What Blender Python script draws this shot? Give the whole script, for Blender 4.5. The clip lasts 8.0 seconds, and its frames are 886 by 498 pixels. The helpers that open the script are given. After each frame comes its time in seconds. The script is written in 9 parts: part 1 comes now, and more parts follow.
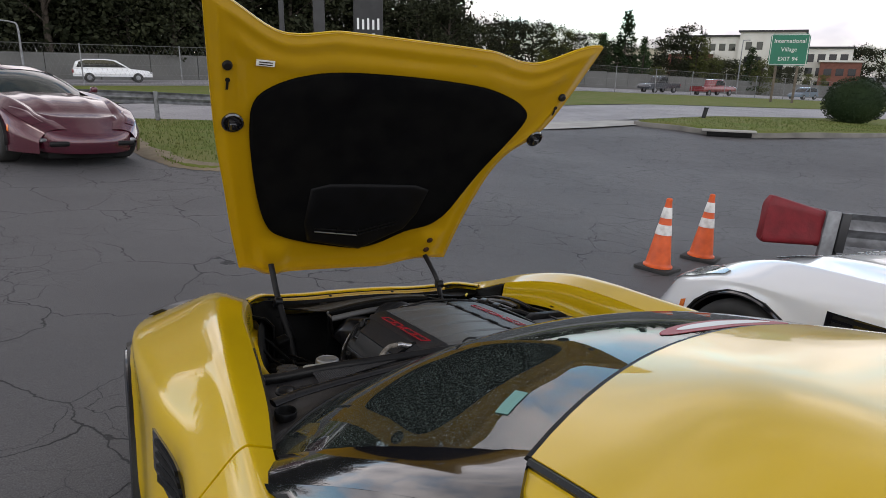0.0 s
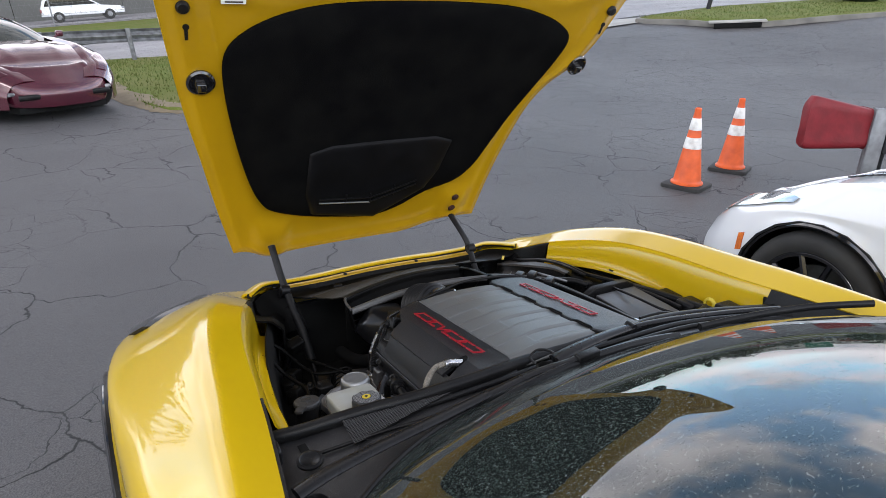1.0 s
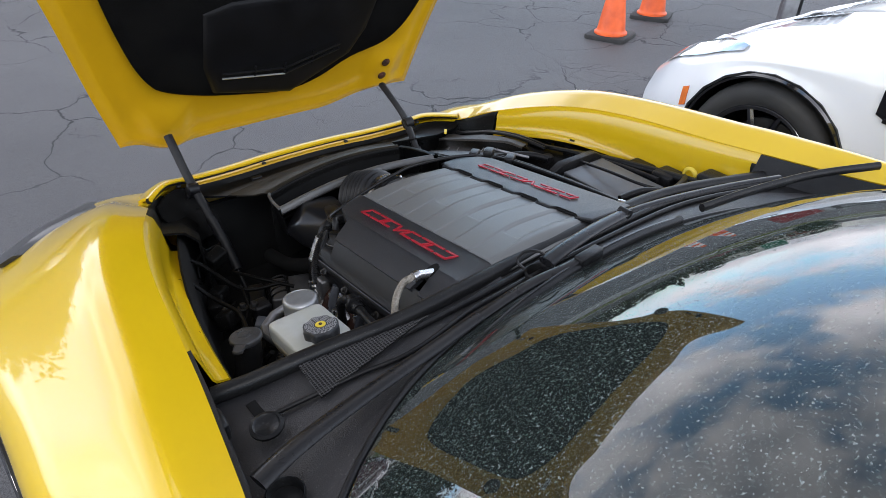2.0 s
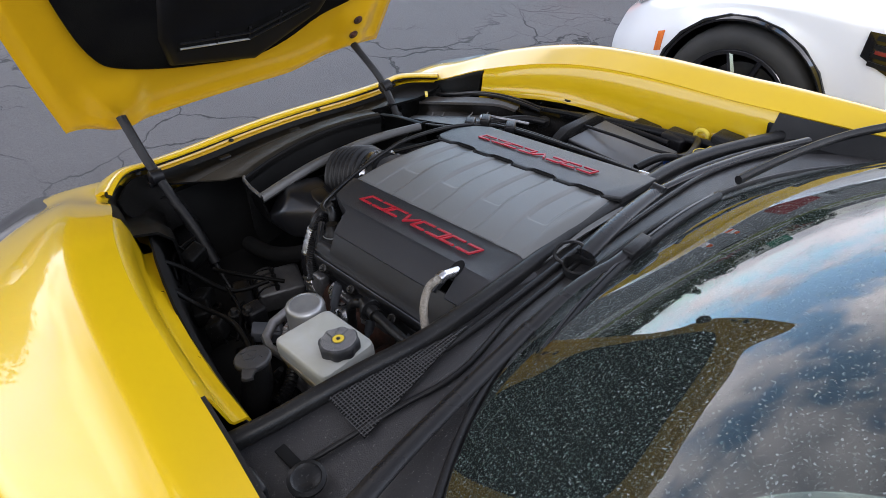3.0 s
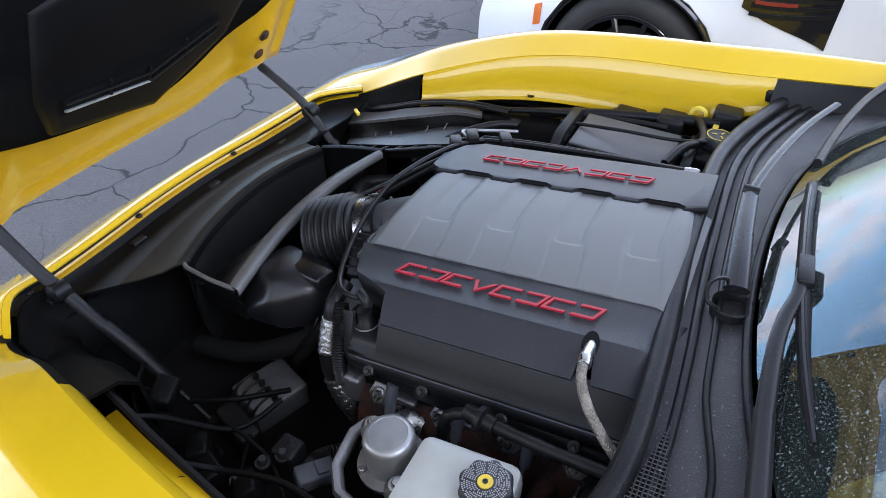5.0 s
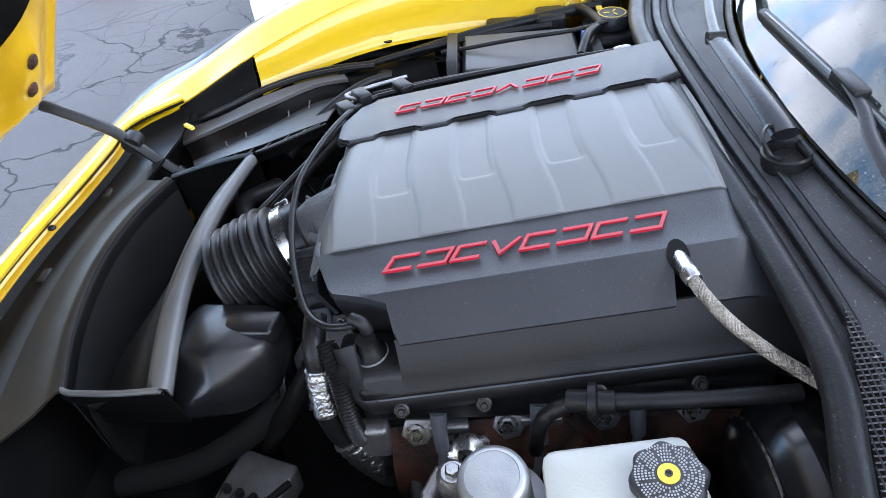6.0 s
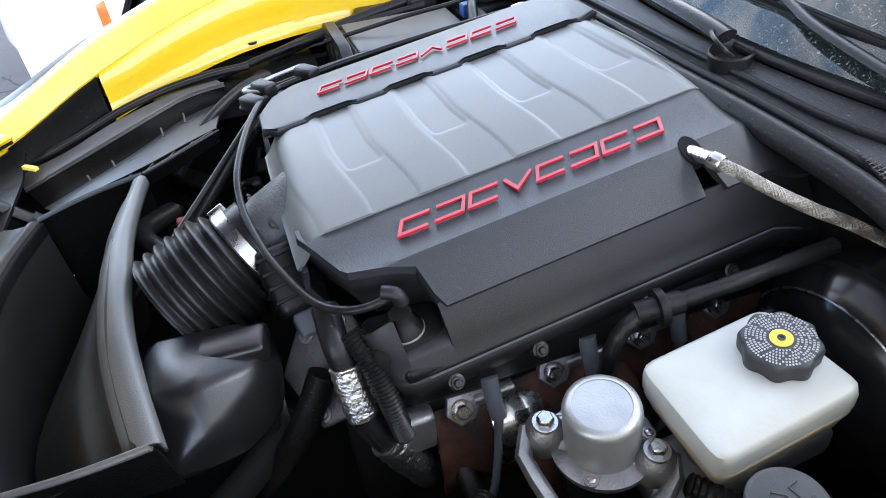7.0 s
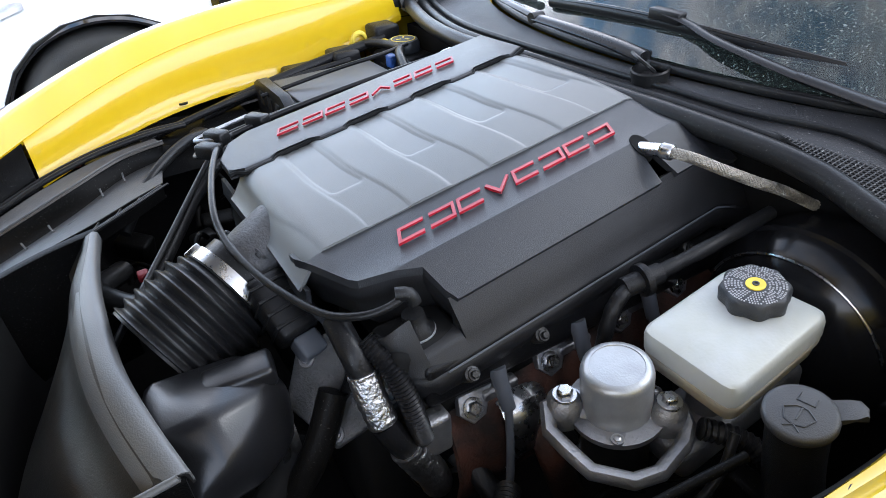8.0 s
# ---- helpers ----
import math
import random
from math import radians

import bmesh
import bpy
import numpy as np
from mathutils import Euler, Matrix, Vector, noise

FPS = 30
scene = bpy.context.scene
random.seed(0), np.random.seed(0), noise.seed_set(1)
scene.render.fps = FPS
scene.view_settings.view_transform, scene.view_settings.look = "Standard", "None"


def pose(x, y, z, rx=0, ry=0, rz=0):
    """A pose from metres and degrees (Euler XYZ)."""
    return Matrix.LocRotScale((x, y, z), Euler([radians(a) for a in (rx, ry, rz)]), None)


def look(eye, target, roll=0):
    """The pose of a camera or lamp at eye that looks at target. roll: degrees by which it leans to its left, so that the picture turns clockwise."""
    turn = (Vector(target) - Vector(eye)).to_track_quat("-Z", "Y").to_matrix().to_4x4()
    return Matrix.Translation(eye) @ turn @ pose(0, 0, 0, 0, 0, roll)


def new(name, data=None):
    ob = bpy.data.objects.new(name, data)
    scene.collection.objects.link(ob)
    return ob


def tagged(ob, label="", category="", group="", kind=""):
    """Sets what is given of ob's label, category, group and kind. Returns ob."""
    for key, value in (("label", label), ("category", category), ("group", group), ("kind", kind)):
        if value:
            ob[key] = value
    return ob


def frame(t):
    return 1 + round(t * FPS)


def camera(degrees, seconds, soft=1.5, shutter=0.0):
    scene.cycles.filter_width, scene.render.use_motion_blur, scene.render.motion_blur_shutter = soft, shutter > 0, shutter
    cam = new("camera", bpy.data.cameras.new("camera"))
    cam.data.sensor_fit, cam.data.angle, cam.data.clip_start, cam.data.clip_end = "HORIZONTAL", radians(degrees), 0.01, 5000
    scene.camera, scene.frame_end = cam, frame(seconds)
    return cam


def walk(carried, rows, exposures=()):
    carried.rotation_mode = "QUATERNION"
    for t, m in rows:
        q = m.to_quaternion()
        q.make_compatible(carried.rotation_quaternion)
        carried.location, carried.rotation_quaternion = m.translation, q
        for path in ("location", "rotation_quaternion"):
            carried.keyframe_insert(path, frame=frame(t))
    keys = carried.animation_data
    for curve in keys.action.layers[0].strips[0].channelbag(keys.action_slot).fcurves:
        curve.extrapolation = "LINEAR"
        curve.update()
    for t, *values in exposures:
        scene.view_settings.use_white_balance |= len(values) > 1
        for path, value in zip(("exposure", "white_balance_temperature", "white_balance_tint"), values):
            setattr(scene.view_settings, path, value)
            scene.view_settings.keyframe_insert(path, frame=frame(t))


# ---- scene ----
cam = camera(70.00, 8.0, soft=0.85)
PATH = [
    (0, (-0.9656, -1.4902, 1.5643), (-0.0507, 0.2176, 1.0683), 5.51),
    (0.5, (-0.9309, -1.2465, 1.5928), (-0.0213, 0.4474, 1.0419), 4.54),
    (1, (-0.8484, -1.0259, 1.5988), (0.0354, 0.6075, 0.8565), 1.03),
    (1.5, (-0.8179, -0.8601, 1.5648), (0.1471, 0.5944, 0.5885), 2.06),
    (2, (-0.7915, -0.7349, 1.5259), (0.2243, 0.5799, 0.4126), 1.29),
    (2.2, (-0.7838, -0.6895, 1.5289), (0.2169, 0.5964, 0.3692), 0.77),
    (3.3, (-0.8123, -0.4829, 1.5173), (0.2945, 0.6123, 0.2621), 0.93),
    (3.5, (-0.8357, -0.4507, 1.5143), (0.2772, 0.642, 0.2623), -0.2),
    (4, (-0.8441, -0.3413, 1.4928), (0.2841, 0.7107, 0.2198), -0.69),
    (4.2, (-0.8211, -0.2907, 1.4849), (0.3254, 0.7422, 0.2126), -0.47),
    (5.3, (-0.8043, 0.0393, 1.4209), (0.6431, 0.5748, 0.1488), -0.38),
    (5.5, (-0.7787, 0.0846, 1.3853), (0.697, 0.5381, 0.1138), -3.18),
    (6, (-0.7175, 0.223, 1.2953), (0.782, 0.3777, -0.0191), -6.93),
    (6.5, (-0.704, 0.3662, 1.2452), (0.7825, 0.2152, -0.0843), -7.06),
    (7, (-0.6922, 0.4574, 1.1997), (0.7876, 0.005, -0.0674), -4.84),
    (7.5, (-0.6808, 0.4974, 1.1691), (0.7969, -0.1671, -0.0033), -4.66),
    (8, (-0.7105, 0.5962, 1.1683), (0.7391, -0.2353, 0.0695), -3.6),
]
# the lot leans by a few degrees; everything parked on it is laid out level and then tilted by LOT
LOT = pose(0, 0, 0, 0.562, 4.614, -1.158)
walk(cam, [(t, LOT @ look(eye, target, roll)) for t, eye, target, roll in PATH], [(0.0, -2.58, 6800, 19), (0.5, -2.34, 6600, 19), (1.0, -1.82, 6450, 18), (1.5, -1.64, 6250, 17), (3.5, -1.52, 6300, 21), (5.5, -1.00, 5650, 19), (6.5, -0.40, 5820, 16), (8.0, -0.74, 5950, 16)])

# ---- light ----
SUN_EL, SUN_AZ = 50.0, 200.0
world = bpy.data.worlds.new("world")
scene.world = world
world.use_nodes = True
wn, wl = world.node_tree.nodes, world.node_tree.links
wn.clear()
w_out, w_bg = wn.new("ShaderNodeOutputWorld"), wn.new("ShaderNodeBackground")
w_sky = wn.new("ShaderNodeTexSky")
w_sky.sky_type, w_sky.sun_disc = "NISHITA", False
w_sky.sun_elevation, w_sky.sun_rotation = radians(SUN_EL), radians(SUN_AZ)
w_co, w_map = wn.new("ShaderNodeTexCoord"), wn.new("ShaderNodeMapping")
w_map.inputs["Scale"].default_value = (1.0, 1.0, 2.2)
w_n1 = wn.new("ShaderNodeTexNoise")
w_n1.inputs["Scale"].default_value, w_n1.inputs["Detail"].default_value, w_n1.inputs["Roughness"].default_value = 2.5, 10.0, 0.60
w_r1 = wn.new("ShaderNodeValToRGB")
w_r1.color_ramp.elements[0].color = (0.03, 0.03, 0.03, 1)
w_r1.color_ramp.elements[0].position, w_r1.color_ramp.elements[1].position = 0.40, 0.51
w_n2 = wn.new("ShaderNodeTexNoise")
w_n2.inputs["Scale"].default_value, w_n2.inputs["Detail"].default_value = 5.5, 6.0
w_r2 = wn.new("ShaderNodeValToRGB")
w_r2.color_ramp.elements[0].color, w_r2.color_ramp.elements[1].color = (19.0, 20.0, 21.5, 1), (35.0, 35.2, 35.0, 1)
w_r2.color_ramp.elements[0].position, w_r2.color_ramp.elements[1].position = 0.35, 0.62
w_mix = wn.new("ShaderNodeMix")
w_mix.data_type = "RGBA"
wl.new(w_co.outputs["Generated"], w_map.inputs["Vector"])
wl.new(w_map.outputs["Vector"], w_n1.inputs["Vector"])
wl.new(w_map.outputs["Vector"], w_n2.inputs["Vector"])
wl.new(w_n1.outputs["Fac"], w_r1.inputs["Fac"])
wl.new(w_n2.outputs["Fac"], w_r2.inputs["Fac"])
wl.new(w_r1.outputs["Color"], w_mix.inputs["Factor"])
w_gain = wn.new("ShaderNodeMix")
w_gain.data_type, w_gain.blend_type = "RGBA", "MULTIPLY"
w_gain.inputs["Factor"].default_value, w_gain.inputs["B"].default_value = 1.0, (6.2, 7.3, 6.6, 1)
wl.new(w_sky.outputs["Color"], w_gain.inputs["A"])
wl.new(w_gain.outputs["Result"], w_mix.inputs["A"])
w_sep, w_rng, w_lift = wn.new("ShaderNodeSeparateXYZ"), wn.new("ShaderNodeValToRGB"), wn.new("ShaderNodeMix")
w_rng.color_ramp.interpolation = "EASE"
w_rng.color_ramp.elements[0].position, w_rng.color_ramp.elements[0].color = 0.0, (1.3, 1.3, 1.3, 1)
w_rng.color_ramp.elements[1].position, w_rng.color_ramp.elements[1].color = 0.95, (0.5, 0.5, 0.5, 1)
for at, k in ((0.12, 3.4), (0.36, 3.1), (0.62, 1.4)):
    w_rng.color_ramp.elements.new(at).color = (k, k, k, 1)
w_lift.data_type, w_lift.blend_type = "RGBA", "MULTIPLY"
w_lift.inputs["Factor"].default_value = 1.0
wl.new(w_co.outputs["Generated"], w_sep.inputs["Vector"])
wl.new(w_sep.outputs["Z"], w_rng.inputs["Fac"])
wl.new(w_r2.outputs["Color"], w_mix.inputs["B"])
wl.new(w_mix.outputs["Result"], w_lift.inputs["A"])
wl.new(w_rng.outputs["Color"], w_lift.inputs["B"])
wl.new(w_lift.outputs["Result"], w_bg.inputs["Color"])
w_bg.inputs["Strength"].default_value = 0.12
wl.new(w_bg.outputs["Background"], w_out.inputs["Surface"])
sun = new("sun", bpy.data.lights.new("sun", "SUN"))
sun.data.energy, sun.data.angle, sun.data.color = 1.2, radians(10), (1.0, 0.975, 0.94)
az, el = radians(SUN_AZ), radians(SUN_EL)
sun.matrix_basis = look((0, 0, 30), Vector((0, 0, 30)) - Vector((math.sin(az) * math.cos(el), math.cos(az) * math.cos(el), math.sin(el))))


# ---- materials ----
def mat(name, color, rough=0.5, metal=0.0, color2=None, scale=8.0, bump=0.0, bscale=60.0, coat=0.0, spec=0.5, rvar=0.0, detail=5.0, lo=0.35, hi=0.65, bdist=0.004, rand=0.0, speck=0.0):
    """Principled material with two scales of variation and a fine relief, in metres."""
    m = bpy.data.materials.new(name)
    m.use_nodes = True
    nt = m.node_tree
    b = nt.nodes["Principled BSDF"]
    n, k = nt.nodes.new, nt.links.new
    b.inputs["Roughness"].default_value, b.inputs["Metallic"].default_value = rough, metal
    b.inputs["Coat Weight"].default_value, b.inputs["Coat Roughness"].default_value = coat, 0.02
    b.inputs["Specular IOR Level"].default_value = spec
    co = n("ShaderNodeTexCoord")
    c1 = (*color, 1)
    b.inputs["Base Color"].default_value = c1
    tone = n("ShaderNodeTexNoise")
    tone.inputs["Scale"].default_value, tone.inputs["Detail"].default_value = scale, detail
    k(co.outputs["Object"], tone.inputs["Vector"])
    last = None
    if color2:
        r = n("ShaderNodeValToRGB")
        r.color_ramp.elements[0].position, r.color_ramp.elements[1].position = lo, hi
        r.color_ramp.elements[0].color, r.color_ramp.elements[1].color = c1, (*color2, 1)
        k(tone.outputs["Fac"], r.inputs["Fac"])
        last = r.outputs["Color"]
    if rand:
        info, hsv, mr = n("ShaderNodeObjectInfo"), n("ShaderNodeHueSaturation"), n("ShaderNodeMapRange")
        mr.inputs["To Min"].default_value, mr.inputs["To Max"].default_value = 1 - rand, 1 + rand
        k(info.outputs["Random"], mr.inputs["Value"])
        k(mr.outputs["Result"], hsv.inputs["Value"])
        if last:
            k(last, hsv.inputs["Color"])
        else:
            hsv.inputs["Color"].default_value = c1
        last = hsv.outputs["Color"]
    if speck:
        sp, sr, sm = n("ShaderNodeTexNoise"), n("ShaderNodeValToRGB"), n("ShaderNodeMix")
        sp.inputs["Scale"].default_value, sp.inputs["Detail"].default_value = 420, 2
        sr.color_ramp.elements[0].position, sr.color_ramp.elements[1].position = 0.66, 0.72
        sr.color_ramp.elements[0].color, sr.color_ramp.elements[1].color = (0, 0, 0, 1), (speck, speck, speck, 1)
        sm.data_type = "RGBA"
        sm.inputs["B"].default_value = (0.30, 0.29, 0.27, 1)
        k(co.outputs["Object"], sp.inputs["Vector"])
        k(sp.outputs["Fac"], sr.inputs["Fac"])
        k(sr.outputs["Color"], sm.inputs["Factor"])
        if last:
            k(last, sm.inputs["A"])
        else:
            sm.inputs["A"].default_value = c1
        last = sm.outputs["Result"]
    if last:
        k(last, b.inputs["Base Color"])
    if rvar:
        mr = n("ShaderNodeMapRange")
        mr.inputs["To Min"].default_value, mr.inputs["To Max"].default_value = max(0.02, rough - rvar), min(1.0, rough + rvar)
        t2 = n("ShaderNodeTexNoise")
        t2.inputs["Scale"].default_value, t2.inputs["Detail"].default_value = scale * 3.3, 4
        k(co.outputs["Object"], t2.inputs["Vector"])
        k(t2.outputs["Fac"], mr.inputs["Value"])
        k(mr.outputs["Result"], b.inputs["Roughness"])
    if bump:
        g, bp = n("ShaderNodeTexNoise"), n("ShaderNodeBump")
        g.inputs["Scale"].default_value, g.inputs["Detail"].default_value = bscale, 4
        bp.inputs["Strength"].default_value, bp.inputs["Distance"].default_value = bump, bdist
        k(co.outputs["Object"], g.inputs["Vector"])
        k(g.outputs["Fac"], bp.inputs["Height"])
        k(bp.outputs["Normal"], b.inputs["Normal"])
    return m


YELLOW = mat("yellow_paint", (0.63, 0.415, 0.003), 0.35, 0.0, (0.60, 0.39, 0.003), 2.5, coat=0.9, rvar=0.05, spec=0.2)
# the body yellow darkened: the underside's shade is put into the colour
YELLOW_IN = mat("yellow_inner_shaded", (0.42, 0.240, 0.003), 0.30, 0.0, (0.39, 0.222, 0.003), 5.0, coat=0.5, rvar=0.03)
WHITE = mat("white_paint", (0.78, 0.79, 0.80), 0.30, 0.0, (0.74, 0.75, 0.77), 2.0, coat=1.0, rvar=0.05)
RED_CAR = mat("maroon_paint", (0.085, 0.010, 0.024), 0.26, 0.3, (0.065, 0.008, 0.018), 2.0, coat=1.0)
BLACK_PL = mat("black_plastic", (0.006, 0.006, 0.007), 0.36, 0.0, (0.011, 0.011, 0.011), 9.0, 0.18, 700, rvar=0.12, spec=0.22, speck=0.12)
BLACK_GL = mat("gloss_black", (0.008, 0.008, 0.010), 0.10, coat=1.0, color2=(0.012, 0.012, 0.014))
RUBBER = mat("black_rubber", (0.007, 0.007, 0.008), 0.36, 0.0, (0.013, 0.013, 0.013), 14.0, 0.12, 260, rvar=0.10, spec=0.20, speck=0.15)
TYRE = mat("tyre_rubber", (0.016, 0.016, 0.016), 0.75, 0.0, (0.030, 0.029, 0.027), 7.0, 0.25, 200)
COWL = mat("weathered_cowl_plastic", (0.018, 0.018, 0.020), 0.50, 0.0, (0.032, 0.031, 0.032), 5.0, 0.25, 500, rvar=0.12, spec=0.4, speck=0.5)
DUSTY = mat("dusty_black_plastic", (0.0035, 0.0035, 0.0035), 0.40, 0.0, (0.008, 0.0075, 0.007), 4.0, 0.15, 400, rvar=0.10, lo=0.45, hi=0.75, spec=0.07, speck=0.15)
# dusty plastic, its grey raised further to paint sky sheen on edges
LIP = mat("dusty_lit_lip_plastic", (0.062, 0.063, 0.066), 0.42, 0.0, (0.090, 0.089, 0.086), 7.0, 0.15, 500, rvar=0.08)
APRON = mat("brown_dusted_plastic", (0.012, 0.011, 0.009), 0.42, 0.0, (0.022, 0.019, 0.014), 9.0, 0.12, 400, rvar=0.10, spec=0.2, speck=0.12)
DUCT = mat("dusty_duct_plastic", (0.010, 0.010, 0.010), 0.40, 0.0, (0.022, 0.020, 0.017), 9.0, 0.12, 500, rvar=0.10, spec=0.28, speck=0.12)
BOXPL = mat("smooth_black_plastic", (0.007, 0.007, 0.008), 0.30, 0.0, (0.010, 0.010, 0.011), 6.0, 0.06, 500, rvar=0.05, spec=0.45)
COVER_GREY = mat("grey_cover", (0.108, 0.111, 0.110), 0.42, 0.0, (0.124, 0.126, 0.125), 6.0, 0.10, 900, rvar=0.06, spec=0.32)
COVER_DARK = mat("charcoal_cover", (0.017, 0.018, 0.021), 0.40, 0.0, (0.023, 0.024, 0.027), 6.0, 0.20, 1100, rvar=0.06, spec=0.48, speck=0.12)
COVER_BLACK = mat("matt_black_skirt", (0.009, 0.009, 0.010), 0.46, 0.0, (0.013, 0.013, 0.014), 7.0, 0.15, 900, rvar=0.06, spec=0.4)
SATIN = mat("satin_wiper_paint", (0.009, 0.009, 0.010), 0.28, 0.0, (0.014, 0.014, 0.015), 8.0, 0.08, 500, rvar=0.06, spec=0.35)
RED_LET = mat("red_lettering", (0.33, 0.009, 0.020), 0.36, color2=(0.27, 0.007, 0.016), scale=30)
PAD = mat("black_insulation_felt", (0.0035, 0.0035, 0.004), 0.95, 0.0, (0.006, 0.006, 0.006), 12.0, 0.5, 500, spec=0.02)
ALU = mat("cast_aluminium", (0.34, 0.34, 0.35), 0.50, 0.9, (0.23, 0.23, 0.24), 25.0, 0.25, 350, rvar=0.12)
CAN = mat("satin_can_metal", (0.40, 0.41, 0.42), 0.38, 0.65, (0.32, 0.33, 0.34), 30.0, 0.08, 400, rvar=0.08)
STEEL = mat("bright_steel", (0.55, 0.55, 0.56), 0.28, 1.0, (0.42, 0.42, 0.43), 30.0, 0.05, 400, rvar=0.1)
FOIL = mat("foil_sleeve", (0.66, 0.66, 0.68), 0.32, 1.0, (0.46, 0.46, 0.47), 60.0, 0.55, 190, rvar=0.1, bdist=0.006)
MILKY = mat("milky_plastic", (0.46, 0.475, 0.465), 0.36, 0.0, (0.40, 0.41, 0.375), 18.0, 0.08, 300, rvar=0.1)
CAPBLK = mat("cap_plastic", (0.022, 0.024, 0.028), 0.5, 0.0, (0.034, 0.036, 0.040), 30.0, 0.2, 800)
YEL_MARK = mat("yellow_mark", (0.72, 0.55, 0.05), 0.5, color2=(0.65, 0.48, 0.04), scale=40)
PRINT = mat("white_print", (0.36, 0.36, 0.37), 0.6, color2=(0.28, 0.28, 0.29), scale=80)
RUST = mat("rusty_cast_iron", (0.014, 0.008, 0.006), 0.75, 0.3, (0.060, 0.020, 0.011), 30.0, 0.5, 200)
IRON = mat("dark_metal", (0.06, 0.06, 0.062), 0.45, 0.8, (0.035, 0.033, 0.03), 20.0, 0.3, 250)
GREYPL = mat("grey_plastic", (0.085, 0.092, 0.108), 0.5, color2=(0.06, 0.066, 0.078), scale=20, bump=0.1)
# near black that puts deep shade into the colour of hidden parts
SHADE = mat("painted_shade", (0.004, 0.004, 0.004), 0.85, color2=(0.007, 0.007, 0.007), scale=10, spec=0.2)
AMBER = mat("amber_lens", (0.75, 0.18, 0.02), 0.15, coat=1.0, color2=(0.65, 0.14, 0.015), scale=50)
LENS = mat("headlamp_lens", (0.10, 0.105, 0.11), 0.10, 0.0, (0.42, 0.43, 0.45), 12.0, coat=0.6)
LENS_D = mat("smoked_headlamp_lens", (0.022, 0.023, 0.025), 0.3, 0.0, (0.05, 0.051, 0.054), 16.0, spec=0.4)
ORANGE = mat("orange_cone_plastic", (0.82, 0.13, 0.025), 0.5, 0.0, (0.62, 0.09, 0.02), 9.0, 0.1, 100, rvar=0.1)
REFLEX = mat("white_reflective_sheet", (0.72, 0.71, 0.68), 0.45, 0.0, (0.48, 0.46, 0.43), 14.0, 0.1, 150, lo=0.45, hi=0.7)
GALV = mat("galvanised_steel", (0.30, 0.31, 0.32), 0.5, 0.7, (0.17, 0.17, 0.18), 7.0, 0.2, 60, rvar=0.15)
REDTARP = mat("red_tarpaulin", (0.21, 0.008, 0.014), 0.6, 0.0, (0.15, 0.005, 0.009), 10.0, 0.4, 40)
DARKGLASS = mat("tinted_glass", (0.012, 0.014, 0.015), 0.06, coat=1.0, color2=(0.018, 0.02, 0.02), scale=3)
INTERIOR = mat("dark_interior", (0.012, 0.012, 0.013), 0.75, 0.0, (0.020, 0.020, 0.020), 10.0, 0.4, 600)


def glass(name, tint, rough=0.0, dust=0.0, ior=1.95):
    """Thin pane: mirror by Fresnel over a clear pass, with specks of dust where asked."""
    m = bpy.data.materials.new(name)
    m.use_nodes = True
    nt = m.node_tree
    n, k = nt.nodes.new, nt.links.new
    nt.nodes.clear()
    out, tr, gl, fr, mx = n("ShaderNodeOutputMaterial"), n("ShaderNodeBsdfTransparent"), n("ShaderNodeBsdfGlossy"), n("ShaderNodeFresnel"), n("ShaderNodeMixShader")
    tr.inputs["Color"].default_value = (*tint, 1)
    gl.inputs["Roughness"].default_value = rough
    fr.inputs["IOR"].default_value = ior
    k(fr.outputs["Fac"], mx.inputs["Fac"])
    k(tr.outputs["BSDF"], mx.inputs[1])
    k(gl.outputs["BSDF"], mx.inputs[2])
    last = mx.outputs["Shader"]
    if dust:
        co, v, r, df, m2 = n("ShaderNodeTexCoord"), n("ShaderNodeTexNoise"), n("ShaderNodeValToRGB"), n("ShaderNodeBsdfDiffuse"), n("ShaderNodeMixShader")
        v.inputs["Scale"].default_value, v.inputs["Detail"].default_value = 330, 2
        r.color_ramp.elements[0].position, r.color_ramp.elements[1].position = 0.625, 0.69
        r.color_ramp.elements[0].color, r.color_ramp.elements[1].color = (0.018, 0.018, 0.018, 1), (dust, dust, dust, 1)
        df.inputs["Color"].default_value = (0.29, 0.33, 0.315, 1)
        k(co.outputs["Object"], v.inputs["Vector"])
        k(v.outputs["Fac"], r.inputs["Fac"])
        k(r.outputs["Color"], m2.inputs["Fac"])
        k(last, m2.inputs[1])
        k(df.outputs["BSDF"], m2.inputs[2])
        last = m2.outputs["Shader"]
    k(last, out.inputs["Surface"])
    return m


GLASS = glass("windscreen_glass", (0.62, 0.75, 0.70), 0.0, 0.62, 1.90)


